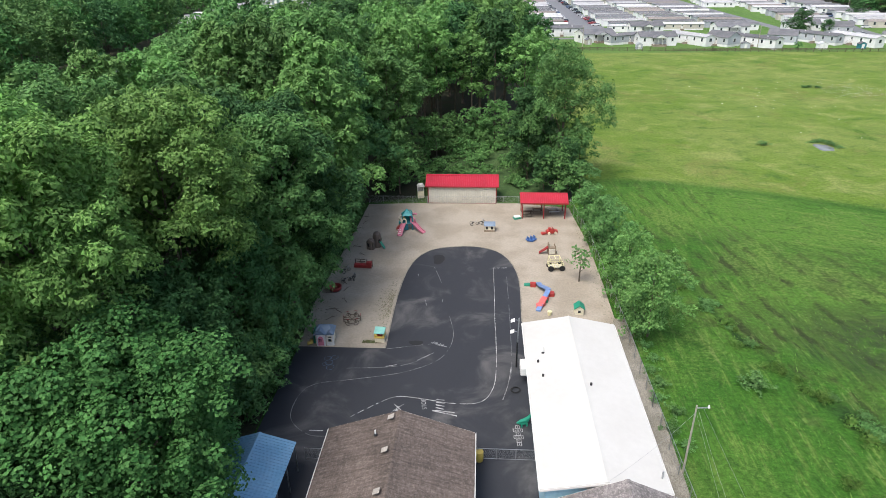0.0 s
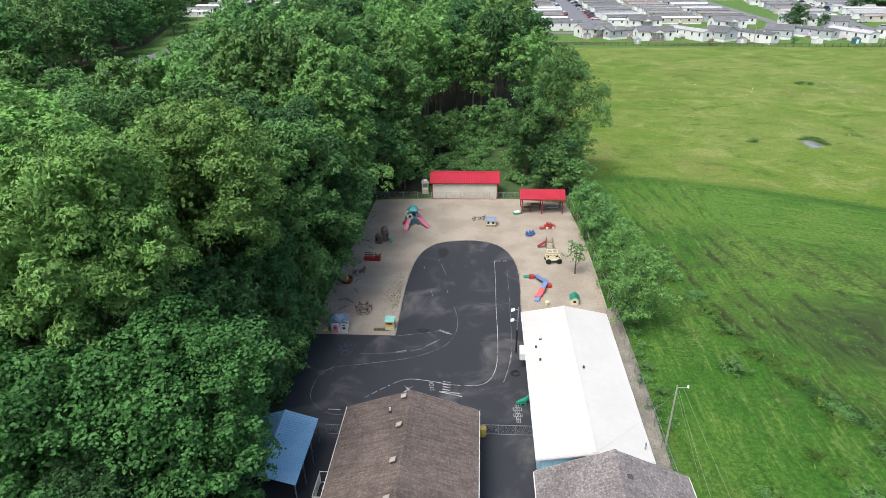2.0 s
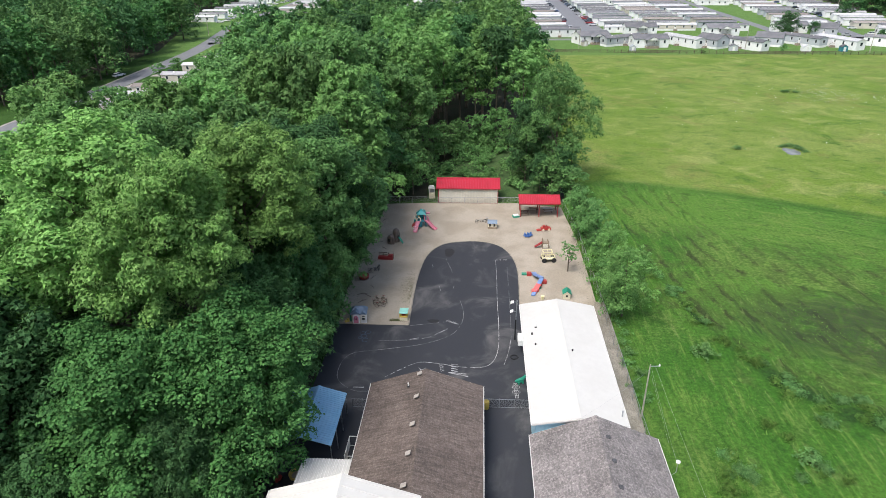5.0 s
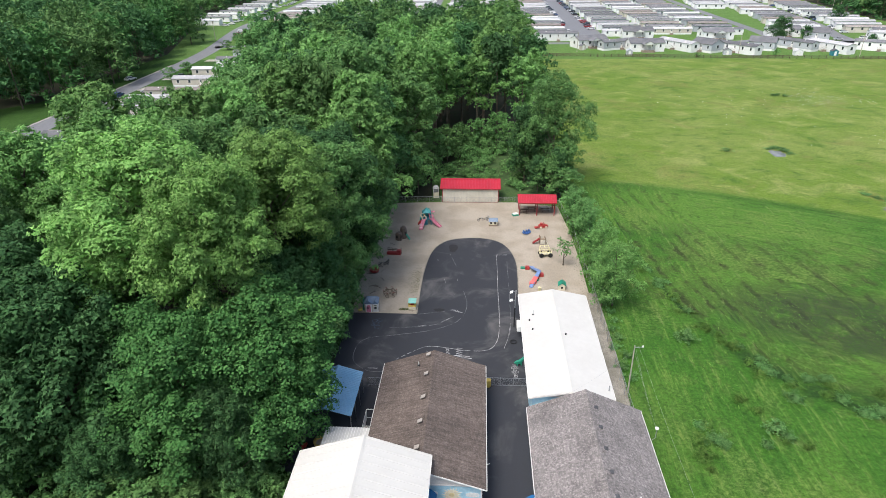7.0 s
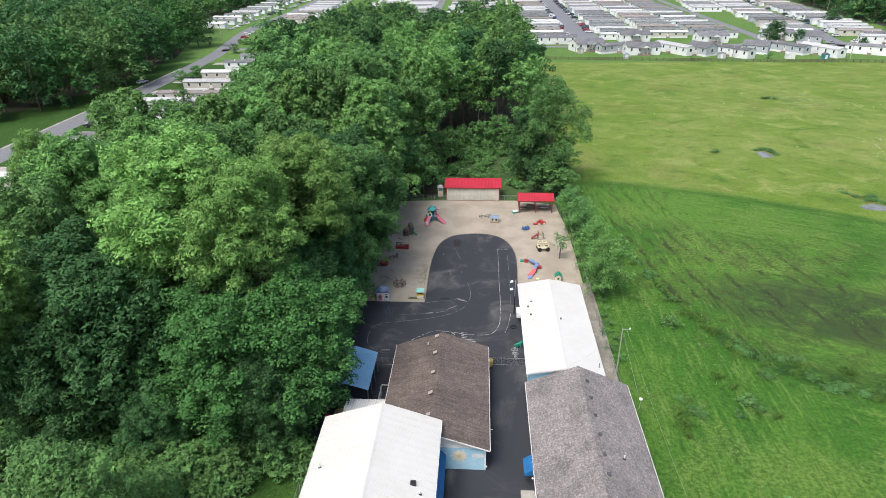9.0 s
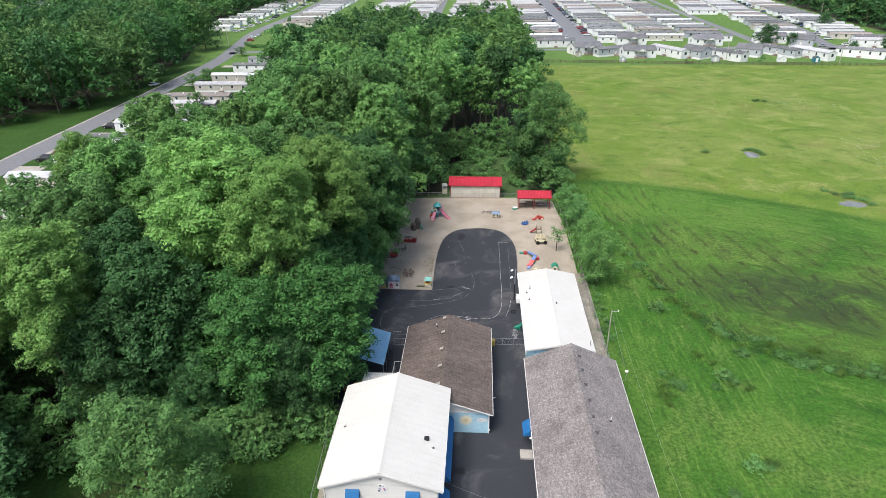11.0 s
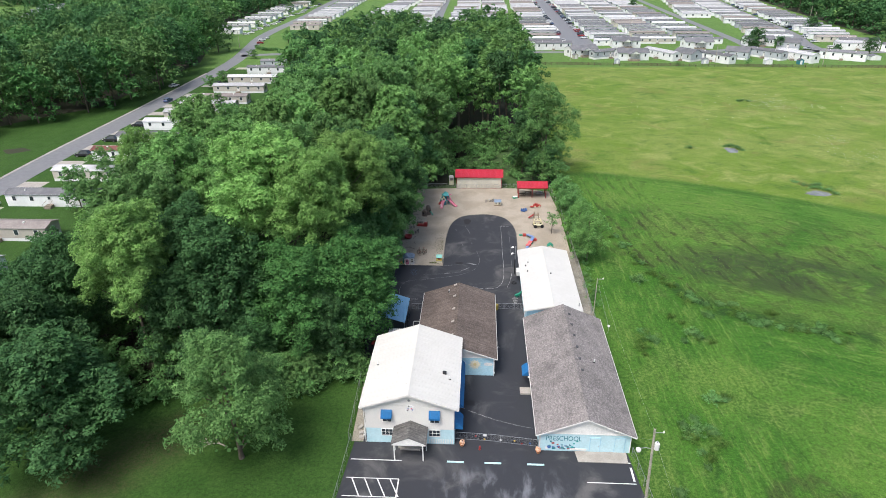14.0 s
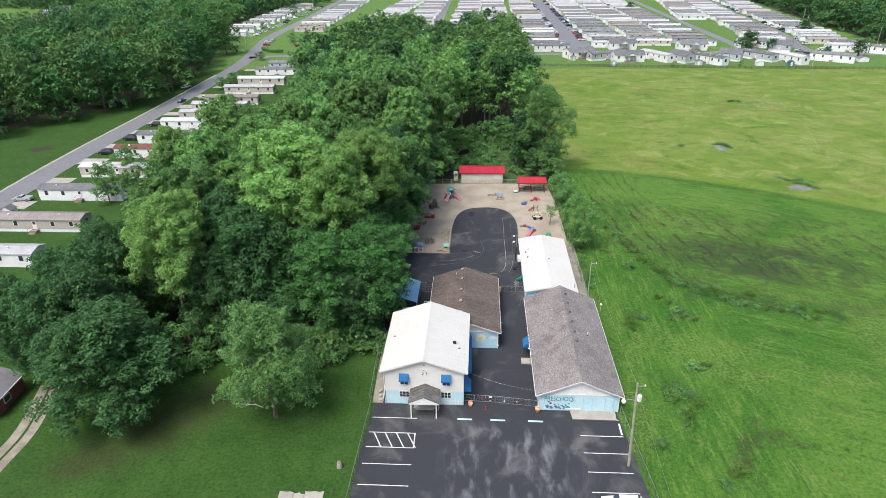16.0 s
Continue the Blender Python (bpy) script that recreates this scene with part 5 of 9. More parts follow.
def build_sheds():
    s = thing("storage_shed", 0, 0, 0, 0, "cream metal storage shed with red ribbed roof", "shed")
    x0, x1, y0, y1 = -8.7, 2.65, 95.2, 100.2
    # ribbed walls
    for b in ((x0, y0, 0, x1, y0 + 0.1, 3.15), (x0, y1 - 0.1, 0, x1, y1, 3.15), (x0, y0 + 0.1, 0, x0 + 0.1, y1 - 0.1, 3.15), (x1 - 0.1, y0 + 0.1, 0, x1, y1 - 0.1, 3.15)):
        part("wall", Geo().box(*b), M_CREAMMETAL, s)
    for k in range(38):
        x = x0 + 0.15 + 0.3 * k
        part("rib", Geo().hexa([(x, y0 - 0.03, 0.05), (x + 0.06, y0 - 0.03, 0.05), (x + 0.1, y0, 0.05), (x - 0.04, y0, 0.05)], [(x, y0 - 0.03, 3.1), (x + 0.06, y0 - 0.03, 3.1), (x + 0.1, y0, 3.1), (x - 0.04, y0, 3.1)]), M_CREAMMETAL, s)
    for x in (x0 - 0.04, x1 - 0.1):
        part("corner_trim", Geo().box(x, y0 - 0.06, 0.02, x + 0.14, y0 + 0.05, 3.12), M_REDPAINT, s, "red corner trim")
    part("base_trim", Geo().box(x0, y0 - 0.05, 0.0, x1, y0 - 0.031, 0.07), M_REDPAINT, s)
    ym = (y0 + y1) / 2
    rx0, rx1 = x0 - 0.4, x1 + 0.4
    for a, b, za, zb in ((y0 - 0.3, ym, 3.05, 4.1), (ym, y1 + 0.3, 4.1, 3.05)):
        part("roof_slope", Geo().slab([(rx0, a, za), (rx1, a, za), (rx1, b, zb), (rx0, b, zb)], 0.06), M_REDMETAL, s, "red ribbed metal roof")
    for k in range(40):
        x = rx0 + 0.02 + 0.306 * k
        part("roof_rib", Geo().hexa([(x, y0 - 0.3, 3.05), (x + 0.06, y0 - 0.3, 3.05), (x + 0.06, ym, 4.1), (x, ym, 4.1)], [(x + 0.015, y0 - 0.3, 3.09), (x + 0.045, y0 - 0.3, 3.09), (x + 0.045, ym, 4.14), (x + 0.015, ym, 4.14)]), M_REDMETAL, s)
    part("fascia", Geo().box(rx0, y0 - 0.34, 2.88, rx1, y0 - 0.3, 3.06), M_REDPAINT, s)
    part("ridge_cap", Geo().slab([(rx0, ym - 0.2, 4.08), (rx1, ym - 0.2, 4.08), (rx1, ym + 0.2, 4.18), (rx0, ym + 0.2, 4.18)], 0.03), M_REDMETAL, s)
    for x in (x0, x1 - 0.1):
        part("gable", Geo().loft([[(xx, y0, 3.15), (xx, y1, 3.15), (xx, ym, 4.0)] for xx in (x, x + 0.1)]), M_CREAMMETAL, s)
    # open picnic shelter
    p = thing("picnic_shelter", 0, 0, 0, 0, "open picnic shelter with red posts and red metal roof", "shelter")
    px0, px1, py0, py1 = 6.2, 13.6, 88.5, 92.6
    pm = (py0 + py1) / 2
    for a, b, za, zb in ((py0, pm, 2.75, 3.75), (pm, py1, 3.75, 2.75)):
        part("roof_slope", Geo().slab([(px0, a, za), (px1, a, za), (px1, b, zb), (px0, b, zb)], 0.06), M_REDMETAL, p, "red ribbed metal roof")
    for k in range(24):
        x = px0 + 0.02 + 0.318 * k
        part("roof_rib", Geo().hexa([(x, py0, 2.75), (x + 0.05, py0, 2.75), (x + 0.05, pm, 3.75), (x, pm, 3.75)], [(x + 0.015, py0, 2.785), (x + 0.035, py0, 2.785), (x + 0.035, pm, 3.785), (x + 0.015, pm, 3.785)]), M_REDMETAL, p)
    part("fascia", Geo().box(px0, py0 - 0.03, 2.55, px1, py0, 2.76), M_REDPAINT, p)
    for x in (px0 + 0.4, (px0 + px1) / 2, px1 - 0.4):
        for y in (py0 + 0.4, py1 - 0.4):
            part("post", Geo().box(x - 0.08, y - 0.08, 0.0, x + 0.08, y + 0.08, 2.85), M_REDPAINT, p)
    for y in (py0 + 0.4, py1 - 0.4):
        part("beam", Geo().box(px0 + 0.1, y - 0.05, 2.55, px1 - 0.1, y + 0.05, 2.74), M_REDPAINT, p)


build_sheds()


# ---- trees ----
def crown_cards(rng, lobes, per_area, card, flat=1.0, squash=0.95, single=False):
    """Small folded leaf sprays on the outside of overlapping clumps. lobes: rows of x, y, z, radius."""
    L = np.array(lobes)
    out = []
    for i, (cx, cy, cz, r) in enumerate(L):
        n = int(per_area * 4 * math.pi * r * r * 0.75) + 1
        d = rng.normal(size=(n, 3))
        d /= np.linalg.norm(d, axis=1)[:, None]
        d[:, 2] = np.where(d[:, 2] < -0.35, -d[:, 2], d[:, 2])
        w1, w2 = rng.normal(size=(2, 3)) * 2.6
        rad = r * (0.78 + 0.42 * rng.random(n) ** 1.6) * (1 + 0.14 * np.sin(d @ w1 + i) + 0.12 * np.sin(d @ w2 + 2 * i))
        p = np.array([cx, cy, cz]) + d * rad[:, None] * np.array([1, 1, squash])
        keep = np.ones(n, bool)
        for j, (ox, oy, oz, orad) in enumerate(L):
            if j != i:
                q = (p - np.array([ox, oy, oz])) / (orad * np.array([1, 1, squash]))
                keep &= (q ** 2).sum(1) > 0.42
        out.append((p[keep], d[keep]))
    P = np.concatenate([a for a, _ in out])
    D = np.concatenate([b for _, b in out])
    n = len(P)
    up = D * flat + rng.normal(size=(n, 3)) * 0.42 + np.array([0, 0, 0.42])
    up /= np.linalg.norm(up, axis=1)[:, None]
    t = rng.normal(size=(n, 3))
    t -= up * (t * up).sum(1)[:, None]
    t /= np.linalg.norm(t, axis=1)[:, None]
    s = np.cross(up, t)
    size = card * (0.55 + 0.9 * rng.random(n))[:, None]
    droop = up * size * -0.2
    v = np.stack([P - t * size * 0.5, P + s * size * 0.45 + t * size * 0.1, P + t * size * 0.7 + droop, P - s * size * 0.45 + t * size * 0.1], 1)
    if single:
        v = np.stack([P - t * size * 0.8, P + s * size * 0.33 + t * size * 0.25, P - s * size * 0.33 + t * size * 0.25], 1)
        k = np.arange(n)[:, None] * 3
        return v.reshape(-1, 3), k + np.array([[0, 1, 2]])
    k = np.arange(n)[:, None] * 4
    f = np.concatenate([k + np.array([0, 1, 2]), k + np.array([0, 2, 3])], 1).reshape(-1, 3)
    return v.reshape(-1, 3), f


def card_mesh(name, v, f, material):
    me = bpy.data.meshes.new(name)
    me.vertices.add(len(v))
    me.vertices.foreach_set("co", v.ravel())
    me.loops.add(len(f) * 3)
    me.loops.foreach_set("vertex_index", f.ravel())
    me.polygons.add(len(f))
    me.polygons.foreach_set("loop_start", np.arange(len(f)) * 3)
    me.materials.append(material)
    me.update(calc_edges=True)
    me.validate()
    return me


def crown_lobes(rng, H, R, base, count, pointed=0.0, lobe=0.3, split=5):
    """Clumps over an egg-shaped crown from base to H, each broken into smaller sprays."""
    rows = []
    for k in range(count):
        u = (k + 0.5) / count
        u = u ** 0.8
        z = base + (H - base) * (0.06 + 0.84 * u)
        w = math.sqrt(max(0.02, 1 - ((u - 0.3) / 0.74) ** 2)) if u > 0.3 else 0.72 + 0.28 * u / 0.3
        w = w ** (1 + pointed)
        a = k * 2.399 + rng.uniform(-0.5, 0.5)
        ring = R * w * rng.uniform(0.42, 0.95)
        r = R * lobe * rng.uniform(0.75, 1.3) * (0.75 + 0.35 * w)
        rows.append((ring * math.cos(a), ring * math.sin(a), z, r))
    for k in range(max(3, count // 5)):
        rows.append((rng.uniform(-0.4, 0.4) * R, rng.uniform(-0.4, 0.4) * R, H - R * lobe * rng.uniform(0.9, 2.6), R * lobe * rng.uniform(0.7, 1.15)))
    fine = [(0, 0, base + (H - base) * q, R * 0.52 * (1 - 0.5 * q * q)) for q in (0.2, 0.45, 0.68)]
    for x, y, z, r in rows:
        fine.append((x, y, z, r * 0.64))
        for k in range(split):
            d = rng.normal(size=3) + np.array([0.6 * x / R, 0.6 * y / R, 0.55])
            d /= np.linalg.norm(d)
            rr = r * rng.uniform(0.28, 0.5)
            fine.append((x + d[0] * r, y + d[1] * r, z + d[2] * r * 0.95, rr))
    return rows, fine


def make_tree(name, seed, H, R, base, count, per_area, card, material, label, category="tree", pointed=0.0, lobe=0.3, trunk_r=0.28, stem_bark=None, split=5, single=False):
    rng = np.random.default_rng(seed)
    t = thing(name, 0, 0, 0, 0, label, category)
    lobes, sprays = crown_lobes(rng, H, R, base, count, pointed, lobe, split)
    g = Geo()
    lean = rng.uniform(-0.4, 0.4, 2)
    pts = [(lean[0] * u * u, lean[1] * u * u, H * 0.86 * u) for u in (0, 0.06, 0.3, 0.6, 1.0)]
    g.tube(pts, [trunk_r * 1.35, trunk_r, trunk_r * 0.8, trunk_r * 0.5, trunk_r * 0.12], 7)
    for k in range(0, len(lobes), 3):
        x, y, z, r = lobes[k]
        z0 = max(base * 0.7, z - 0.55 * math.hypot(x, y) - r)
        u = z0 / (H * 0.86)
        g.tube([(lean[0] * u * u, lean[1] * u * u, z0), (x * 0.5, y * 0.5, (z0 + z) / 2), (x * 0.92, y * 0.92, z)], [trunk_r * 0.38, trunk_r * 0.24, trunk_r * 0.08], 5)
    part("trunk", g, stem_bark or M_BARK, t)
    v, f = crown_cards(rng, sprays[3:] if single else sprays, per_area, card, single=single)
    if single:
        v2, f2 = crown_cards(rng, [(x, y, z, r * 0.85) for x, y, z, r in sprays[:3]], 5.0, 0.42)
        v, f = np.concatenate([v, v2]), np.concatenate([f, f2 + len(v)])
    ob = new("crown", card_mesh("crown", v, f, material))
    ob.parent = t
    return t


TREES = {
    "weed": [make_tree("weed_clump", 91, 0.7, 1.0, 0.02, 9, 60.0, 0.11, L_GRASS, "low leafy weed clump in the rough field", "weeds", trunk_r=0.015, lobe=0.36, split=3, single=True),
             make_tree("weed_clump", 92, 0.6, 1.1, 0.02, 8, 60.0, 0.11, L_MID, "low green weed clump in the rough field", "weeds", trunk_r=0.015, lobe=0.4, split=3, single=True)],
    "tall": [make_tree("tree", 11, 27, 6.4, 5, 26, 19, 0.33, L_MID, "tall leafy green woodland tree", split=8, single=True),
             make_tree("tree", 12, 25, 6.0, 4, 24, 19, 0.33, L_MID, "tall leafy green woodland tree", lobe=0.34, split=8, single=True),
             make_tree("tree", 13, 29, 6.6, 6, 30, 19, 0.33, L_BRIGHT, "tall woodland tree with light yellow-green foliage", lobe=0.27, split=8, single=True),
             make_tree("tree", 14, 24, 6.8, 3, 26, 19, 0.33, L_DARK, "broad woodland tree with dark green foliage", lobe=0.3, split=8, single=True)],
    "lime": [make_tree("tree", 61, 28, 6.8, 14, 23, 26, 0.27, L_LIME, "tall woodland tree with lime green foliage", lobe=0.29, split=9, single=True),
             make_tree("tree", 62, 28, 6.4, 13, 23, 26, 0.27, L_LIME, "tall woodland tree with lime green foliage", lobe=0.32, split=9, single=True)],
    # trees inside the woods bear leaves high up only
    "inner": [make_tree("tree", 71, 27, 6.2, 13, 18, 19, 0.33, L_MID, "tall leafy green woodland tree", lobe=0.3, split=8, single=True),
              make_tree("tree", 72, 26, 6.0, 12, 18, 19, 0.33, L_MID, "tall leafy green woodland tree", lobe=0.34, split=8, single=True),
              make_tree("tree", 73, 28, 6.2, 14, 19, 19, 0.33, L_BRIGHT, "tall woodland tree with light yellow-green foliage", lobe=0.3, split=8, single=True),
              make_tree("tree", 74, 25, 6.6, 11, 18, 19, 0.33, L_DARK, "broad woodland tree with dark green foliage", lobe=0.3, split=8, single=True)],
    "back": [make_tree("tree", 75, 26, 6.2, 11, 16, 9, 0.46, L_MID, "tall leafy green woodland tree", lobe=0.32, single=True, split=7),
             make_tree("tree", 76, 25, 6.0, 10, 15, 9, 0.46, L_MID, "tall leafy green woodland tree", lobe=0.34, single=True, split=7),
             make_tree("tree", 77, 27, 6.2, 12, 16, 9, 0.44, L_BRIGHT, "tall woodland tree with light yellow-green foliage", lobe=0.3, single=True, split=7),
             make_tree("tree", 78, 24, 6.6, 9, 15, 9, 0.46, L_DARK, "broad woodland tree with dark green foliage", lobe=0.32, single=True, split=7)],
    "mid": [make_tree("tree", 15, 26, 6.2, 5, 22, 8, 0.52, L_MID, "tall leafy green woodland tree", single=True, split=7),
            make_tree("tree", 16, 25, 6.0, 4, 20, 8, 0.52, L_MID, "tall leafy green woodland tree", lobe=0.34, single=True, split=7),
            make_tree("tree", 17, 27, 6.2, 6, 22, 8, 0.5, L_BRIGHT, "tall woodland tree with light yellow-green foliage", lobe=0.3, single=True, split=7),
            make_tree("tree", 18, 24, 6.6, 3, 22, 8, 0.52, L_DARK, "broad woodland tree with dark green foliage", lobe=0.32, single=True, split=7)],
    "maple": [make_tree("tree", 21, 17.5, 6.0, 2.0, 40, 13, 0.32, L_DARK, "broad maple with dense green foliage", lobe=0.27, split=8, single=True),
              make_tree("tree", 22, 18, 5.8, 0.6, 46, 13, 0.32, L_DARK, "dense dark green maple at the edge of the woods", lobe=0.28, split=8, single=True),
              make_tree("tree", 23, 18, 6.0, 2.2, 40, 25, 0.19, L_MAPLE, "leafy green tree at the edge of the lawn", lobe=0.28, split=9),
              make_tree("tree", 25, 18, 6.6, 1.6, 21, 20, 0.25, L_MID, "lone leafy green tree with an open crown on the lawn", pointed=0.6, lobe=0.3, split=9, single=True)],
    "far": [make_tree("tree", 31, 25, 6.0, 9, 15, 4.4, 0.66, L_MID, "green tree in the far part of the woods", lobe=0.34, split=4, single=True),
            make_tree("tree", 32, 23, 6.2, 8, 14, 4.4, 0.66, L_DARK, "dark green tree in the far part of the woods", lobe=0.36, split=4, single=True),
            make_tree("tree", 33, 26, 5.6, 9, 15, 4.4, 0.66, L_BRIGHT, "light green tree in the far part of the woods", pointed=0.3, lobe=0.32, split=4, single=True)],
    "round": [make_tree("tree", 81, 14, 5.6, 1.6, 20, 5.5, 0.5, L_DARK, "round green tree beside the mobile homes", lobe=0.32, single=True, split=5)],
    "small": [make_tree("tree", 41, 10, 4.2, 1.0, 24, 26, 0.18, L_BRIGHT, "airy light green tree beside the fence", trunk_r=0.1, lobe=0.2, split=5),
              make_tree("tree", 42, 8, 2.6, 0.8, 12, 18, 0.28, L_MID, "small bushy green tree beside the fence", trunk_r=0.1, lobe=0.34, single=True),
              make_tree("tree", 43, 5, 2.0, 1.6, 8, 7, 0.26, L_MID, "sparse young tree standing in the sand", trunk_r=0.1, lobe=0.22, split=2)],
    "bush": [make_tree("bush", 51, 2.6, 1.7, 0.1, 8, 12.0, 0.26, L_MID, "rough green bush in long grass", "bush", trunk_r=0.05, lobe=0.36, split=3, single=True),
             make_tree("bush", 52, 2.0, 1.5, 0.05, 7, 12.0, 0.26, L_MID, "low dark green bush in the undergrowth", "bush", trunk_r=0.05, lobe=0.4, split=3, single=True)],
}
PLANTED = []


def plant(kind, k, x, y, h=None, w=1.0, turn=None, group="woodland trees"):
    """A copy of a tree, scaled to the height h."""
    src = TREES[kind][k % len(TREES[kind])]
    rnd = random.Random(int(x * 31 + y * 17))
    base_h = {"tall": (27, 25, 29, 24), "mid": (26, 25, 27, 24), "lime": (28, 28), "inner": (27, 26, 28, 25), "back": (26, 25, 27, 24), "maple": (17.5, 18, 18, 18), "round": (14,), "far": (25, 23, 26), "weed": (0.7, 0.6), "small": (10, 8, 5), "bush": (2.6, 2.0)}[kind][k % len(TREES[kind])]
    sz = (h or base_h) / base_h
    sw = (sz * 0.5 + 0.5) * w * rnd.uniform(0.92, 1.08)
    ob = copy_thing(src, pose(x, y, -0.05, 0, 0, rnd.uniform(0, 360) if turn is None else turn) @ Matrix.Diagonal((sw, sw, sz, 1)))
    tagged(ob, group=group)
    PLANTED.append((x, y, 5.5 * sw))
    return ob


# trees whose tops stand out
for row in ((-20.5, 56.5, 24.5, 0), (-22.5, 65, 24, 3), (-20.3, 73.5, 26.5, 2), (-22.0, 80, 29.5, 2), (-22.5, 87, 27, 0),
            (-29, 85, 31.5, 1), (-35, 83, 30.5, 2), (-45.5, 72, 28.5, 2), (-44.5, 83, 24, 3), (-54, 43.5, 29.5, 2), (-48, 51, 30, 2), (-44, 102, 30, 0), (-28, 106, 31, 1), (-22.2, 94, 25, 3), (-27.5, 59, 25.5, 3), (-33, 68, 27, 1), (-41, 39, 27, 2)):
    plant("tall" if row[1] < 66 else "mid", row[3], row[0], row[1], row[2])
for row in ((-35.2, 35.5, 31, 1, 1.2), (-28.3, 33.0, 29.3, 0, 1.0), (-25.6, 45, 28.3, 0, 1.05), (-51, 20, 25.6, 1, 1.0), (-66, 55, 26, 1, 0.8)):
    plant("lime", row[3], row[0], row[1], row[2], row[4])
for row in ((-21.6, 28, 18.2, 2, 1.2), (-28.6, 24.2, 18.6, 2, 1.15), (-23.3, 38, 17, 1, 0.85), (-40.5, 24, 22, 1, 1.1), (-35, 19.5, 10, 0, 0.8), (-31.6, 2.8, 18.6, 3, 1.0), (-53, 2.2, 17.2, 1, 1.45), (-60, 10, 18.6, 1, 1.15), (-22.5, 48.5, 17, 1, 0.85), (-24, 20.5, 13, 1, 0.75), (-66, 9, 17, 0, 1.0), (-62, 18, 19, 1, 1.0), (-70, 19, 16.5, 1, 1.0), (-68.5, 29, 17.5, 0, 1.0), (-74.5, 13.5, 15, 0, 0.9), (-45, 19, 17, 0, 0.9), (14.4, 107, 24.5, 3, 1.1)):
    plant("maple", row[3], row[0], row[1], row[2], row[4])
for row in ((-55.5, 29, 22, 2), (-46, 29, 23.5, 3)):
    plant("tall", row[3], row[0], row[1], row[2])
# the stand behind the picnic shelter
for row in ((8.6, 108, 17, 3, 0.75), (15.0, 100.5, 10, 3, 0.5), (11.0, 101.5, 8, 3, 0.5)):
    plant("mid", row[3], row[0], row[1], row[2], row[4])


def inside(x, y, poly):
    hit = False
    for (x0, y0), (x1, y1) in zip(poly, poly[1:] + poly[:1]):
        if (y0 > y) != (y1 > y) and x < x0 + (y - y0) * (x1 - x0) / (y1 - y0):
            hit = not hit
    return hit


def fill_wood(poly, step, kind_of, height, seed, group):
    rnd = random.Random(seed)
    xs, ys = [p[0] for p in poly], [p[1] for p in poly]
    y, odd = min(ys), 0
    while y < max(ys):
        x = min(xs) + (step / 2 if odd else 0)
        while x < max(xs):
            px, py = x + rnd.uniform(-0.28, 0.28) * step, y + rnd.uniform(-0.28, 0.28) * step
            if inside(px, py, poly) and all((px - a) ** 2 + (py - b) ** 2 > (0.72 * step) ** 2 for a, b, _ in PLANTED):
                kind, k = kind_of(px, py, rnd)
                plant(kind, k, px, py, height(px, py) * rnd.uniform(0.86, 1.1), 1.0, None, group)
            x += step
        y, odd = y + step * 0.87, not odd


WOOD = [(-22.5, 40), (-22, 93), (-15, 103), (-12, 114), (-6, 126), (4, 133), (7, 122), (11, 122), (14, 150), (15, 185), (-72, 185), (-68, 162), (-58, 140), (-56, 112), (-57, 98), (-60, 88), (-63, 72), (-61, 55), (-63, 42), (-60, 30), (-60, 14), (-60, 14), (-47, 21), (-36, 26), (-25, 31)]
fill_wood(WOOD, 8.2, lambda x, y, r: (("tall" if y < 62 and x > -27 or y < 30 else "inner" if y < 62 and x > -58 else "mid" if y < 125 and (x > -27 or x < -62) else "back" if y < 115 else "far"), r.choice((0, 0, 1, 1, 2, 3) if y < 62 else (0, 1, 2, 2) if y < 115 else (0, 2, 2, 1))), lambda x, y: 25.5 + 1.6 * (x < -52 and y > 55) - 6 * max(0, (-48 - x) / 16) * min(1, max(0, (50 - y) / 25)) - 3 * (x > 8), 3, "woodland trees")


def far_wood(name, label, poly, step, height, seed, material, count=15, per_area=1.5, card=1.15, width=6.2, low=6.0, sink=0.0):
    """Woods too far off to tell the trees apart: crowns and stems in one mesh each."""
    rng, rnd = np.random.default_rng(seed), random.Random(seed)
    kinds = [crown_cards(rng, crown_lobes(rng, 24, width, low, count, 0.1, 0.34, 3)[1][3:], per_area, card, single=True) for _ in range(3)]
    tones, stems = [[], [], []], Geo()
    xs, ys = [p[0] for p in poly], [p[1] for p in poly]
    y, odd = min(ys), 0
    while y < max(ys):
        x = min(xs) + (step / 2 if odd else 0)
        while x < max(xs):
            px, py = x + rnd.uniform(-0.3, 0.3) * step, y + rnd.uniform(-0.3, 0.3) * step
            if inside(px, py, poly):
                v, f = kinds[rnd.randrange(3)]
                a, s, h = rnd.uniform(0, 6.28), rnd.uniform(0.85, 1.2), height * rnd.uniform(0.8, 1.15) / 24
                c, d = math.cos(a) * s, math.sin(a) * s
                tones[rnd.choice((0, 0, 1, 1, 2))].append((np.stack([v[:, 0] * c - v[:, 1] * d + px, v[:, 0] * d + v[:, 1] * c + py, np.maximum(v[:, 2] * h - sink, 0.2)], 1), f))
                stems.tube([(px, py, -0.1), (px, py, 14 * h)], [0.3, 0.15], 5)
            x += step
        y, odd = y + step * 0.87, not odd
    top = thing(name, 0, 0, 0, 0, label, "woods", kind="stuff")
    for crowns, leaf in zip(tones, material):
        if crowns:
            starts = np.cumsum([0] + [len(v) for v, _ in crowns])
            ob = new("crowns", card_mesh("crowns", np.concatenate([v for v, _ in crowns]), np.concatenate([f + s for (_, f), s in zip(crowns, starts)]), leaf))
            ob.parent = top
    part("trunks", stems, M_BARK, top)


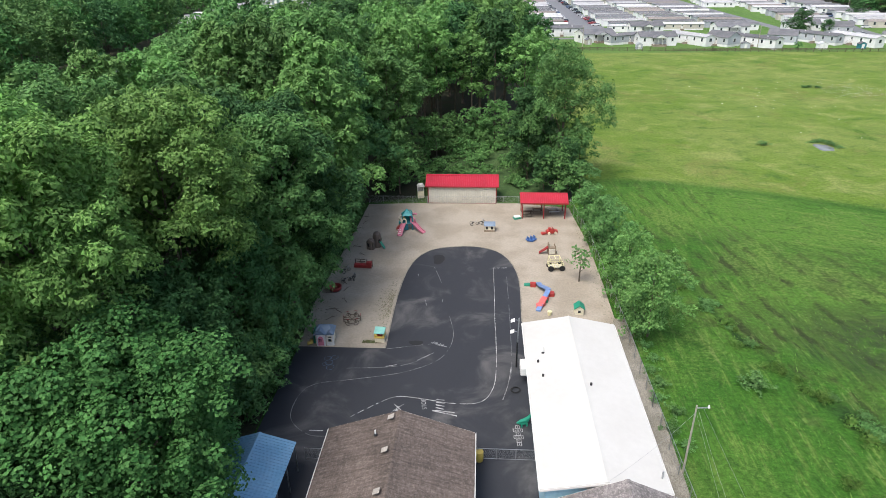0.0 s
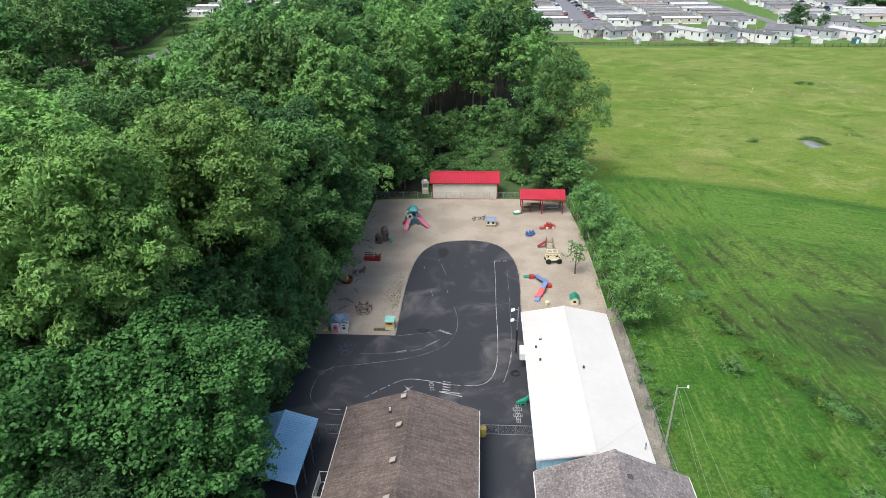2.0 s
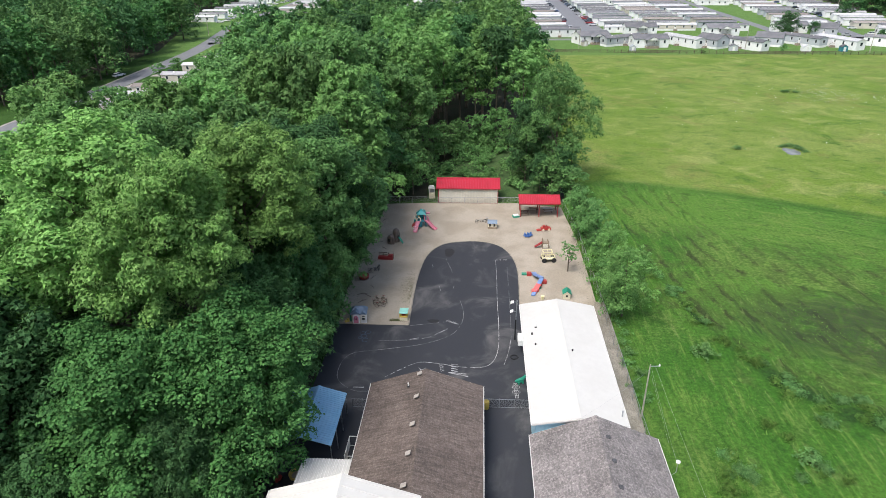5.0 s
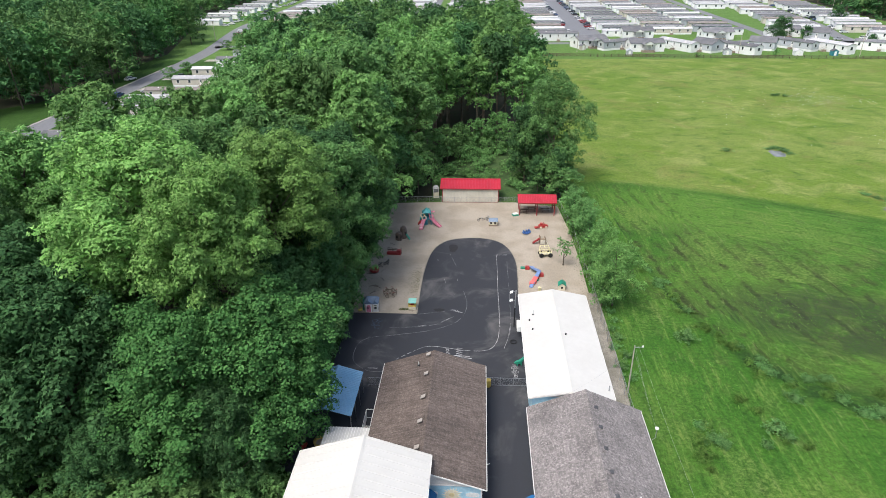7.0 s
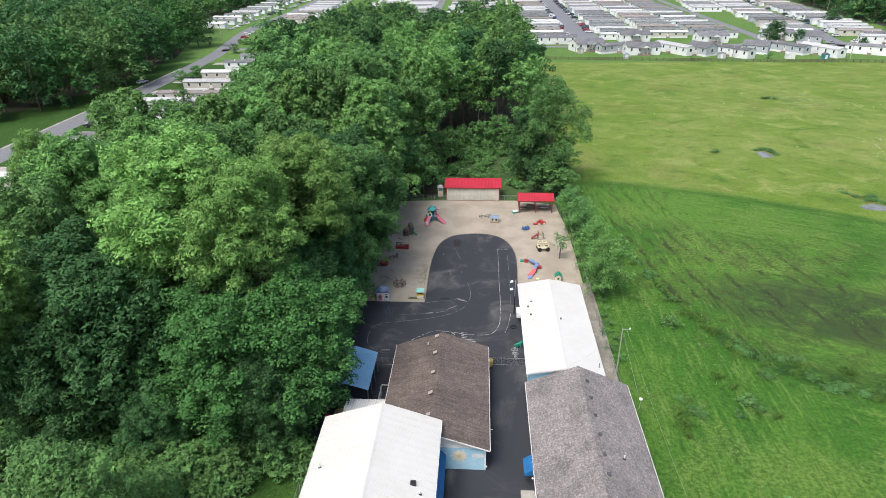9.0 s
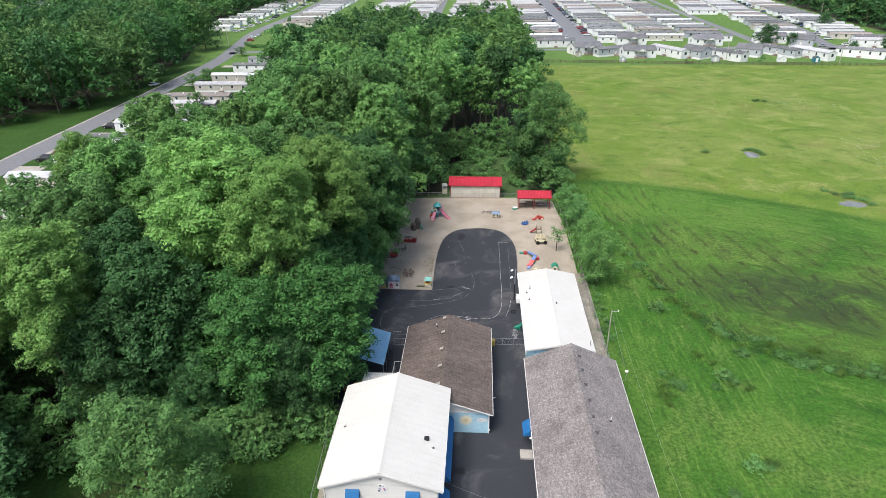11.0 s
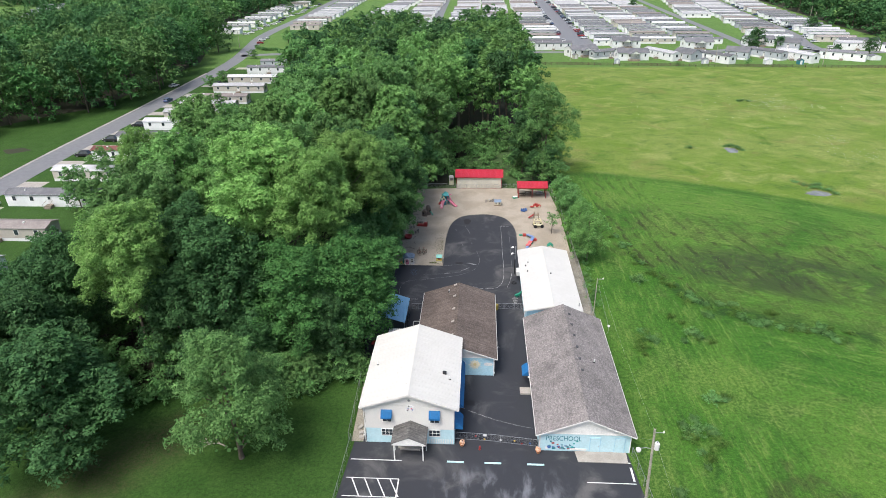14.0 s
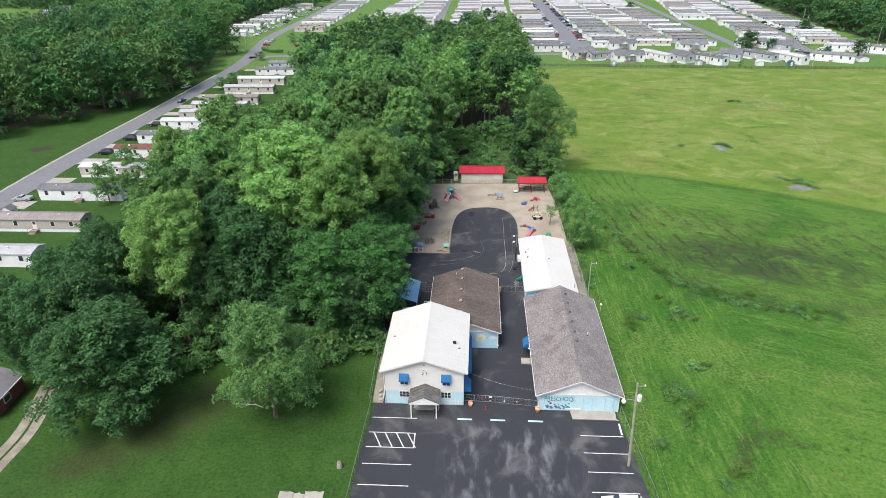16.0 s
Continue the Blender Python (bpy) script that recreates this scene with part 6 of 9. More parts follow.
far_wood("woods_north", "far end of the mixed green woods", [(15, 185), (17, 285), (15, 312), (4, 340), (-12, 330), (-20, 285), (-32, 290), (-38, 330), (-55, 320), (-66, 335), (-74, 290), (-75, 250), (-72, 185)], 9.5, 22, 12, (L_MID, L_DARK, L_BRIGHT), 13, 1.5, 1.0)
far_wood("woods_west", "dark green woods across the street", [(-143, 166), (-143, 190), (-142, 215), (-143, 245), (-145, 275), (-154, 318), (-172, 355), (-195, 395), (-215, 410), (-285, 385), (-265, 250), (-235, 170), (-200, 118), (-168, 128), (-161, 142), (-156, 158)], 15.0, 25.5, 5, (L_DARK, L_MID, L_MAPLE), 26, 0.95, 1.05, 8.6, 1.6, 1.2)
far_wood("woods_east", "dark woods behind the mobile homes", [(247, 335), (250, 393), (258, 468), (281, 630), (312, 800), (400, 800), (335, 330)], 13.0, 22, 6, (L_DARK, L_DARK, L_MID), 11, 0.5, 1.7, 8.0, 1.0, 3.0)
far_wood("woods_northwest", "distant green woods behind the street", [(-215, 418), (-300, 396), (-345, 470), (-352, 600), (-320, 650), (-215, 610), (-208, 480)], 15.0, 21, 8, (L_MID, L_DARK, L_MID), 11, 0.35, 1.9, 8.0, 1.0, 3.0)
far_wood("woods_far", "distant dark woods", [(-560, 640), (-330, 600), (-205, 560), (-180, 640), (-180, 700), (-560, 760)], 18.0, 22, 7, (L_DARK, L_DARK, L_MID), 10, 0.4, 2.0, 9.5, 1.0, 3.0)
# lone trees
for row in ((18.2, 56.5, 10.5, 0, 1.1), (17.8, 66, 9, 0, 0.95), (17.3, 74, 8.5, 1, 1.0), (17.0, 80, 7.5, 1, 1.1), (16.4, 86, 7, 1, 1.1), (17.4, 62, 6, 1, 0.9), (12.6, 68.7, 5.0, 2, 1.0)):
    plant("small", row[3], row[0], row[1], row[2], row[4], None, "trees along the fence")
for row in ((-129, 293, 5, 1), (-126, 352, 8, 1), (-118, 360, 9, 1), (-175, 529, 11, 1), (-172, 432, 6, 1), (-120.5, 228, 5.5, 1), (-98, 79, 11, 1), (-103, 100, 9, 1), (-121, 214, 6, 1), (-100, 170, 8, 1)):
    plant("small", row[3], row[0], row[1], row[2], 1.3, None, "street trees")
for row in ((151.4, 318, 12, 1.15), (147.5, 309, 6.5, 0.8), (166.7, 322, 7, 0.8), (205, 301, 9, 0.95), (136, 560, 8, 0.9), (189, 303, 5, 0.7), (218.6, 395, 10, 0.9)):
    plant("round", 0, row[0], row[1], row[2], row[3], None, "street trees")
# undergrowth trees that close the edge of the woods
rnd_e = random.Random(17)
for k in range(16):
    plant("small", 1, -21.0 + rnd_e.uniform(-1.2, 0.3), 41 + 3.5 * k, rnd_e.uniform(6, 10), 1.15, None, "undergrowth")
for x, y, h in ((-14, 99.5, 9), (-15, 104, 10), (-13.5, 109, 9), (-12, 115, 10), (-9, 121, 9), (-6, 127, 8), (-2, 131, 8), (3, 134, 9), (7, 128, 8), (9, 121, 9), (10.5, 114, 10), (11, 107, 8), (13, 99, 8), (16.4, 96.5, 7), (18.5, 112, 7)):
    plant("small", 1, x, y, h, 1.25, None, "undergrowth")
for x, y, h in ((-61, 30, 8), (-58, 27, 7), (-63.5, 33, 9), (-60, 23, 7), (-56, 35, 9), (-66, 27, 8), (-62, 38, 10), (-68, 36, 9), (-67, 44, 10)):
    plant("small", 1, x, y, h, 1.3, None, "undergrowth")
for k in range(12):
    plant("small", 1, -58 + 3.3 * k + rnd_e.uniform(-1, 1), 14 + 1.0 * k + rnd_e.uniform(-1, 1), rnd_e.uniform(5, 8), 1.2, None, "undergrowth")
# bushes along the woods, the fence and in the field
rnd_b = random.Random(9)
for k in range(46):
    y = 42 + k * 1.15
    plant("bush", k, -20.6 + rnd_b.uniform(-0.9, 0.5), y, rnd_b.uniform(1.6, 4.2), 1.1, None, "undergrowth")
for k in range(30):
    u = k / 29
    plant("bush", k, -60 + 39 * u + rnd_b.uniform(-1, 1), 9.5 + 12.5 * u + rnd_b.uniform(-1.0, 1.5), rnd_b.uniform(1.5, 3.5), 1.2, None, "undergrowth")
for k in range(22):
    u = rnd_b.random()
    plant("bush", k, -33 + 13 * u + rnd_b.uniform(-1, 1), 14.5 + 4.5 * u + rnd_b.uniform(-1.2, 1.2), rnd_b.uniform(1.4, 3.0), 1.2, None, "undergrowth")
for x, y, h in ((-31, 16, 5.5), (-27, 17, 5), (-34, 14.5, 6), (-22.5, 19, 4.5)):
    plant("small", 1, x, y, h, 1.25, None, "undergrowth")
for k in range(26):
    plant("bush", k, rnd_b.uniform(-9, 9), rnd_b.uniform(120, 137), rnd_b.uniform(1.8, 4.0), 1.3, None, "undergrowth")
for k in range(34):
    plant("bush", k, rnd_b.uniform(-12, 8), rnd_b.uniform(101, 121), rnd_b.uniform(1.2, 2.6), 1.3, None, "undergrowth")
for k in range(26):
    plant("bush", 0, 16.9 + rnd_b.uniform(-0.3, 1.2), 40 + k * 2.05, rnd_b.uniform(0.4, 0.9) if k < 8 else rnd_b.uniform(1.0, 2.4), 0.8 if k < 8 else 1.0, None, "hedge weeds")
rnd_w = random.Random(41)
for k in range(44):
    a, b, spread = rnd_w.choice(((24.5, 4.5, 1.6), (25, 9.5, 1.2), (29.3, 16.2, 1.5), (23.6, 28.5, 1.3), (27.2, -5.8, 1.5), (22.8, 29.3, 1.2), (31, 31.5, 1.4), (43, 36, 2.2), (40.5, 40, 2.0)))
    plant("weed", k, a + rnd_w.gauss(0, spread), b + rnd_w.gauss(0, spread * 1.3), rnd_w.uniform(0.25, 0.65), rnd_w.uniform(0.7, 1.3), None, "field weeds")
for k in range(46):
    u = rnd_w.random() ** 1.5
    plant("weed", k, 26 + 30 * u + rnd_w.gauss(0, 0.8), 31 - 0.08 * (26 + 30 * u) + 175 / (4.5 + 30 * u) + rnd_w.gauss(0, 1.3), rnd_w.uniform(0.3, 0.65), rnd_w.uniform(0.7, 1.3), None, "field weeds")
for k in range(14):
    u = k / 13
    plant("bush", 1, -141 + 16 * u, 334 - 12 * u - 5 * math.sin(3.14 * u), 1.6, 1.2, None, "hedge at the bend")
for x, y, h in ((26.4, 48.4, 1.3), (31.0, 31.5, 0.9), (29.0, 16.0, 0.9), (24.5, 9.5, 0.9), (131, 272, 3.0), (95, 268, 2.0), (60, 130, 1.0)):
    plant("bush", 0, x, y, h, 1.2, None, "field bushes")
for x, y, h in ((74.2, 130.5, 0.6), (74.4, 132, 0.6), (73.4, 133, 0.6), (72.2, 132.6, 0.5), (71, 132.2, 0.4), (74.6, 128.6, 0.4), (80.5, 97.6, 0.6), (82, 97.2, 0.6), (83.4, 95.9, 0.6), (83.9, 93.6, 0.5), (79, 99.6, 0.5), (78, 101.6, 0.4), (81.5, 99, 0.5), (83, 100.2, 0.4), (98, 192, 0.8), (100, 191, 0.7), (96.5, 191.5, 0.7)):
    plant("bush", 1, x, y, h, 1.3, None, "reeds round the ponds")
for src in [t for kinds in TREES.values() for t in kinds]:
    for ob in (src, *src.children_recursive):
        bpy.data.objects.remove(ob)


# ---- the mobile-home park ----
M_H_WHITE = surf("home_white", (0.8, 0.8, 0.8), (0.72, 0.72, 0.72), 0.3, 3.0, 0.6, 0.03, 0, 0.06, 0.05)
M_H_TAN = surf("home_tan", (0.52, 0.48, 0.42), (0.47, 0.43, 0.38), 0.3, 3.0, 0.6, 0.03, 0, 0.06, 0.1)
M_H_GREY = surf("home_grey", (0.42, 0.445, 0.48), (0.38, 0.4, 0.43), 0.3, 3.0, 0.6, 0.03, 0, 0.06, 0.1)
M_H_ROOFD = surf("home_roof_dark", (0.11, 0.112, 0.122), (0.15, 0.15, 0.158), 0.3, 2.0, 0.9, 0.05, 0, 0.15, 0.25)
M_H_ROOFL = surf("home_roof_pale", (0.37, 0.37, 0.38), (0.46, 0.46, 0.47), 0.3, 2.0, 0.8, 0.05, 0, 0.1, 0.25)
M_H_ROOFB = surf("home_roof_brown", (0.19, 0.165, 0.155), (0.23, 0.205, 0.19), 0.3, 2.0, 0.9, 0.05, 0, 0.15, 0.2)
M_H_ROOFR = surf("home_roof_red", (0.13, 0.045, 0.04), (0.17, 0.06, 0.05), 0.3, 2.0, 0.9, 0.05, 0, 0.15)
M_DECK = surf("deck_boards", (0.28, 0.23, 0.18), (0.22, 0.18, 0.14), 1.0, 8.0, 0.85, 0.1, 0, 0.2)


def make_home(length, depth, wall_mat, roof_mat, label, porch=False, far=False, pitch=0.65):
    """A long low home, its length along x, its door on the south side."""
    h = thing("mobile_home", 0, 0, 0, 0, label, "mobile home")
    x0, x1, y0, y1 = -length / 2, length / 2, -depth / 2, depth / 2
    if far:
        part("wall", Geo().box(x0, y0, 0, x1, y1, 3.15).loft([[(xx, y0, 3.15), (xx, y1, 3.15), (xx, 0, 3.15 + pitch)] for xx in (x0, x1)]), wall_mat, h)
        e, r = 3.07, 3.2 + pitch
        part("roof_slope", Geo().slab([(x0 - 0.25, y0 - 0.25, e), (x1 + 0.25, y0 - 0.25, e), (x1 + 0.25, 0, r), (x0 - 0.25, 0, r)], 0.08), roof_mat, h)
        part("roof_slope", Geo().slab([(x0 - 0.25, 0, r), (x1 + 0.25, 0, r), (x1 + 0.25, y1 + 0.25, e), (x0 - 0.25, y1 + 0.25, e)], 0.08), roof_mat, h)
        for u in (-0.35, -0.12, 0.3):
            part("window", Geo().box(length * u - 0.5, y0 - 0.05, 1.45, length * u + 0.5, y0 - 0.005, 2.7), M_GLASS, h, "dark window")
        part("door", Geo().box(length * 0.1 - 0.5, y0 - 0.05, 0.8, length * 0.1 + 0.5, y0 - 0.005, 2.85), P_WHITE, h, "white door")
        return h
    part("skirting", Geo().box(x0 + 0.05, y0 + 0.05, 0, x1 - 0.05, y1 - 0.05, 0.75), M_H_WHITE, h)
    part("wall", Geo().box(x0, y0, 0.75, x1, y1, 3.15), wall_mat, h)
    for x in (x0, x1 - 0.05):
        part("gable", Geo().loft([[(xx, y0, 3.15), (xx, y1, 3.15), (xx, 0, 3.15 + pitch)] for xx in (x, x + 0.05)]), wall_mat, h)
    ov = 0.25
    e, r = 3.12 - 0.05, 3.2 + pitch
    part("roof_slope", Geo().slab([(x0 - ov, y0 - ov, e), (x1 + ov, y0 - ov, e), (x1 + ov, 0, r), (x0 - ov, 0, r)], 0.08), roof_mat, h)
    part("roof_slope", Geo().slab([(x0 - ov, 0, r), (x1 + ov, 0, r), (x1 + ov, y1 + ov, e), (x0 - ov, y1 + ov, e)], 0.08), roof_mat, h)
    for k in (-0.3, 0.25):
        part("roof_vent", Geo().bevel_box(length * k - 0.2, -0.9, 3.3, length * k + 0.2, -0.5, 3.9, 0.05), P_WHITE, h)
    n = max(3, int(length / 4))
    for k in range(n):
        x = x0 + length * (k + 0.5) / n
        if k == n // 2:
            d = part("door", Geo().box(x - 0.5, y0 - 0.05, 0.8, x + 0.5, y0 - 0.005, 2.85), P_WHITE, h, "white door")
            part("door_glass", Geo().box(x - 0.3, y0 - 0.065, 1.9, x + 0.3, y0 - 0.05, 2.6), M_GLASS, d)
            st = part("steps", Geo().box(x - 0.8, y0 - 1.3, 0.0, x + 0.8, y0 - 0.06, 0.7).box(x - 0.8, y0 - 1.7, 0, x + 0.8, y0 - 1.3, 0.35), M_DECK, h, "wooden steps")
            rail = Geo()
            for sx in (x - 0.8, x + 0.8):
                rail.tube([(sx, y0 - 1.7, 0.2), (sx, y0 - 1.7, 1.2), (sx, y0 - 0.1, 1.65)], 0.04, 5)
            part("rail", rail, M_DECK, st)
            continue
        w = part("window", Geo().box(x - 0.55, y0 - 0.05, 1.45, x + 0.55, y0 - 0.005, 2.75), P_WHITE, h, "white framed window")
        part("pane", Geo().box(x - 0.42, y0 - 0.07, 1.55, x + 0.42, y0 - 0.05, 2.65), M_GLASS, w)
    for x, s in ((x0, -1), (x1, 1)):
        a, b = sorted((x, x + 0.05 * s))
        w = part("window", Geo().box(a, -0.7, 1.4, b, 0.7, 2.7), P_WHITE, h, "white framed window")
        a, b = sorted((x + 0.05 * s, x + 0.07 * s))
        part("pane", Geo().box(a, -0.58, 1.5, b, 0.58, 2.6), M_GLASS, w)
    if porch:
        xm = 0
        part("porch_deck", Geo().box(xm - 3, y0 - 2.4, 0, xm + 3, y0 - 0.02, 0.7), M_DECK, h)
        for x in (-2.9, -1.0, 1.0, 2.9):
            part("porch_post", Geo().box(x - 0.09, y0 - 2.35, 0.7, x + 0.09, y0 - 2.17, 2.95), P_WHITE, h)
        part("porch_roof", Geo().slab([(-3.3, y0 - 2.7, 2.95), (0, y0 - 2.7, 4.1), (0, y0 + 1.2, 4.1), (-3.3, y0 + 1.2, 2.95)], 0.08).slab([(0, y0 - 2.7, 4.1), (3.3, y0 - 2.7, 2.95), (3.3, y0 + 1.2, 2.95), (0, y0 + 1.2, 4.1)], 0.08), roof_mat, h)
        part("porch_gable", Geo().loft([[(-3.1, yy, 2.9), (3.1, yy, 2.9), (0, yy, 4.0)] for yy in (y0 - 2.6, y0 - 2.5)]), P_WHITE, h)
    return h


HOMES = [make_home(22, 4.6, M_H_WHITE, M_H_ROOFD, "white mobile home with a dark shingle roof"),
         make_home(23, 4.6, M_H_WHITE, M_H_ROOFL, "white mobile home with a pale metal roof"),
         make_home(22, 4.6, M_H_TAN, M_H_ROOFB, "tan mobile home with a brown roof"),
         make_home(21, 4.6, M_H_GREY, M_H_ROOFD, "grey mobile home with a dark roof"),
         make_home(17, 7.6, M_H_WHITE, M_H_ROOFD, "wide white mobile home with gabled porch", porch=True, pitch=1.3),
         make_home(22, 4.6, M_H_TAN, M_H_ROOFL, "tan mobile home with a pale roof"),
         make_home(22, 4.6, M_H_WHITE, M_H_ROOFR, "white mobile home with a rusty red roof"),
         make_home(12, 7.5, M_H_GREY, M_H_ROOFD, "grey home with steep dark roof", pitch=1.6)]


FAR_HOMES = [make_home(22, 4.6, M_H_WHITE, M_H_ROOFD, "white mobile home with a dark shingle roof", far=True),
             make_home(23, 4.6, M_H_WHITE, M_H_ROOFL, "white mobile home with a pale metal roof", far=True),
             make_home(22, 4.6, M_H_TAN, M_H_ROOFB, "tan mobile home with a brown roof", far=True),
             make_home(21, 4.6, M_H_GREY, M_H_ROOFD, "grey mobile home with a dark roof", far=True)]


def home(k, x, y, turn=0, group="mobile homes"):
    return tagged(copy_thing(FAR_HOMES[k % 4] if y > 345 else HOMES[k], pose(x, y, 0, 0, 0, turn)), group=group)


# row along the western street
for k, (y, kind) in enumerate(((29, 5), (46.5, 1), (63.5, 2), (82.5, 0), (100, 5), (117.5, 6), (133, 0), (150, 1), (163, 5), (176, 5), (188, 2), (208, 5), (227, 5), (251, 0), (269, 3))):
    home(kind, -106.3 + 0.4 * (k % 3), y, 0, "homes along the western street")
rnd_h = random.Random(21)
FAR_ROWS = []


def home_row(x_of, y0, turn, pitch=13.6, top=800):
    y = y0
    while y < top:
        k, x, t = rnd_h.choice((0, 0, 1, 1, 2, 3, 5)), x_of(y) + rnd_h.uniform(-1.2, 1.2), turn + rnd_h.uniform(-2, 2)
        if y < 470:
            home(k, x, y, t)
        else:
            FAR_ROWS.append((k % 4, x, y, t))
        y += pitch * rnd_h.uniform(0.92, 1.08)


for x, y0 in ((34.5, 336), (6, 352), (77, 338), (104, 345), (130, 342), (-18, 352), (-56, 425)):
    home_row(lambda y, x=x: x + (y - 340) * 0.012, y0, 0)
bend = lambda y: float(np.interp(y, (340, 395, 526, 640, 860), (190, 203, 220, 238, 262)))
for off, y0 in ((-18, 352), (18, 348), (-43, 486)):
    home_row(lambda y, off=off: bend(y) + off, y0, -6)
home_row(lambda y: -134 - (y - 420) * 0.03, 421, 0, 17, 700)
home_row(lambda y: -92 + (y - 440) * 0.06, 450, 4, 13)
home_row(lambda y: -186 - (y - 430) * 0.03, 400, -8, 19, 640)
for k in range(7):
    home((7, 2, 7, 3, 7, 0, 7)[k], -372 - 14 * k, 440 + 30 * k, 25)
home(0, -369, 630, 10)


def far_homes():
    """The rows too far off to tell apart."""
    top = thing("distant_homes", 0, 0, 0, 0, "far rows of white and grey mobile homes", "mobile homes", kind="stuff")
    walls, roofs, glass = {}, {}, Geo()
    for k, x, y, t in FAR_ROWS:
        m = pose(x, y, 0, 0, 0, t)
        w, r = (M_H_WHITE, M_H_WHITE, M_H_TAN, M_H_GREY)[k], (M_H_ROOFD, M_H_ROOFL, M_H_ROOFB, M_H_ROOFL)[k]
        walls.setdefault(w, Geo()).box(-11, -2.3, 0, 11, 2.3, 3.15, m)
        g = roofs.setdefault(r, Geo())
        g.slab([m @ Vector(p) for p in ((-11.3, -2.6, 3.1), (11.3, -2.6, 3.1), (11.3, 0, 3.85), (-11.3, 0, 3.85))], 0.08)
        g.slab([m @ Vector(p) for p in ((-11.3, 0, 3.85), (11.3, 0, 3.85), (11.3, 2.6, 3.1), (-11.3, 2.6, 3.1))], 0.08)
        for u in (-8, -3, 4, 8):
            glass.box(u - 0.5, -2.36, 1.4, u + 0.5, -2.305, 2.6, m)
    for m, g in walls.items():
        part("walls", g, m, top)
    for m, g in roofs.items():
        part("roofs", g, m, top)
    part("windows", glass, M_GLASS, top)


far_homes()
# driveway strips beside the streets
for name, x0, x1 in (("driveways_west", 48.5, 50.5), ("driveways_east", 60.5, 66.5)):
    single(name, Geo().box(x0 - 2, 330, -0.05, x1, 860, 0.022), M_ROAD, "grey parking strip along the mobile homes", "driveway", kind="structure")
for k, y in enumerate((24, 41, 58, 77, 94.5, 112, 127.5, 144.5, 158, 170.5, 182.5, 202, 221, 245, 263)):
    single("driveway", Geo().box(-127.5, y - 2.6, -0.05, -117.8, y + 2.6, 0.02 + 0.001 * (k % 3)), M_CONCRETE, "pale concrete driveway between mobile homes", "driveway", kind="structure")
# front row behind the fence, each with its own turn
for kind, x, y, turn in ((0, 39, 322, 2), (4, 52, 300, 22), (3, 65, 293, 25), (4, 76.5, 288, 4), (4, 82, 331, 2), (1, 93, 291, -62), (7, 104.5, 285, -55), (0, 117.5, 281, -58), (7, 132, 290, -30), (3, 147.5, 291, -60), (1, 160, 284, -68),
                         (0, 183, 285, -35), (1, 207, 318, -12), (0, 214, 330, -8), (4, 122, 326, 4), (7, 172, 322, -30), (4, 160, 335, -6), (0, 226, 306, -40)):
    ob = home(kind, x, y, turn, "front homes")
    ob.scale = (0.95, 1.15, 1.25)
for src in HOMES + FAR_HOMES:
    for ob in (src, *src.children_recursive):
        bpy.data.objects.remove(ob)


def small_shed(x, y, turn, wall, roof, label, w=2.6, d=2.2):
    s = thing("garden_shed", x, y, 0, turn, label, "shed", "garden sheds")
    part("wall", Geo().box(-w / 2, -d / 2, 0, w / 2, d / 2, 2.0), wall, s)
    part("gable", Geo().loft([[(-w / 2, yy, 2.0), (w / 2, yy, 2.0), (0, yy, 2.75)] for yy in (-d / 2, d / 2)]), wall, s)
    for a, b, za, zb in ((-w / 2 - 0.15, 0, 1.95, 2.85), (0, w / 2 + 0.15, 2.85, 1.95)):
        part("roof_slope", Geo().slab([(a, -d / 2 - 0.15, za), (b, -d / 2 - 0.15, zb), (b, d / 2 + 0.15, zb), (a, d / 2 + 0.15, za)], 0.06), roof, s)
    part("door", Geo().box(-0.5, -d / 2 - 0.04, 0.05, 0.5, -d / 2 - 0.005, 1.85), P_WHITE, s)


small_shed(47.5, 290, 20, M_H_TAN, M_H_ROOFD, "tan garden shed behind the fence")
small_shed(66.5, 274.5, 0, M_H_GREY, M_H_GREY, "pale blue-grey garden shed beside the fence")
small_shed(110.5, 275, -10, M_H_GREY, M_H_ROOFD, "grey garden shed with dark roof", 3.4, 3.0)
small_shed(140.5, 272.5, 0, M_H_WHITE, M_H_ROOFL, "white garden shed beside the fence", 3.4, 3.0)
small_shed(156, 272, 0, P_DEEPTEAL, M_H_ROOFD, "dark green garden shed beside the fence", 2.6, 2.4)
small_shed(198, 284, 0, M_H_WHITE, M_H_ROOFD, "open-sided white gazebo with grey roof", 5.0, 4.0)
small_shed(-118, 70, 0, M_H_WHITE, M_H_ROOFD, "white garden shed beside the street")


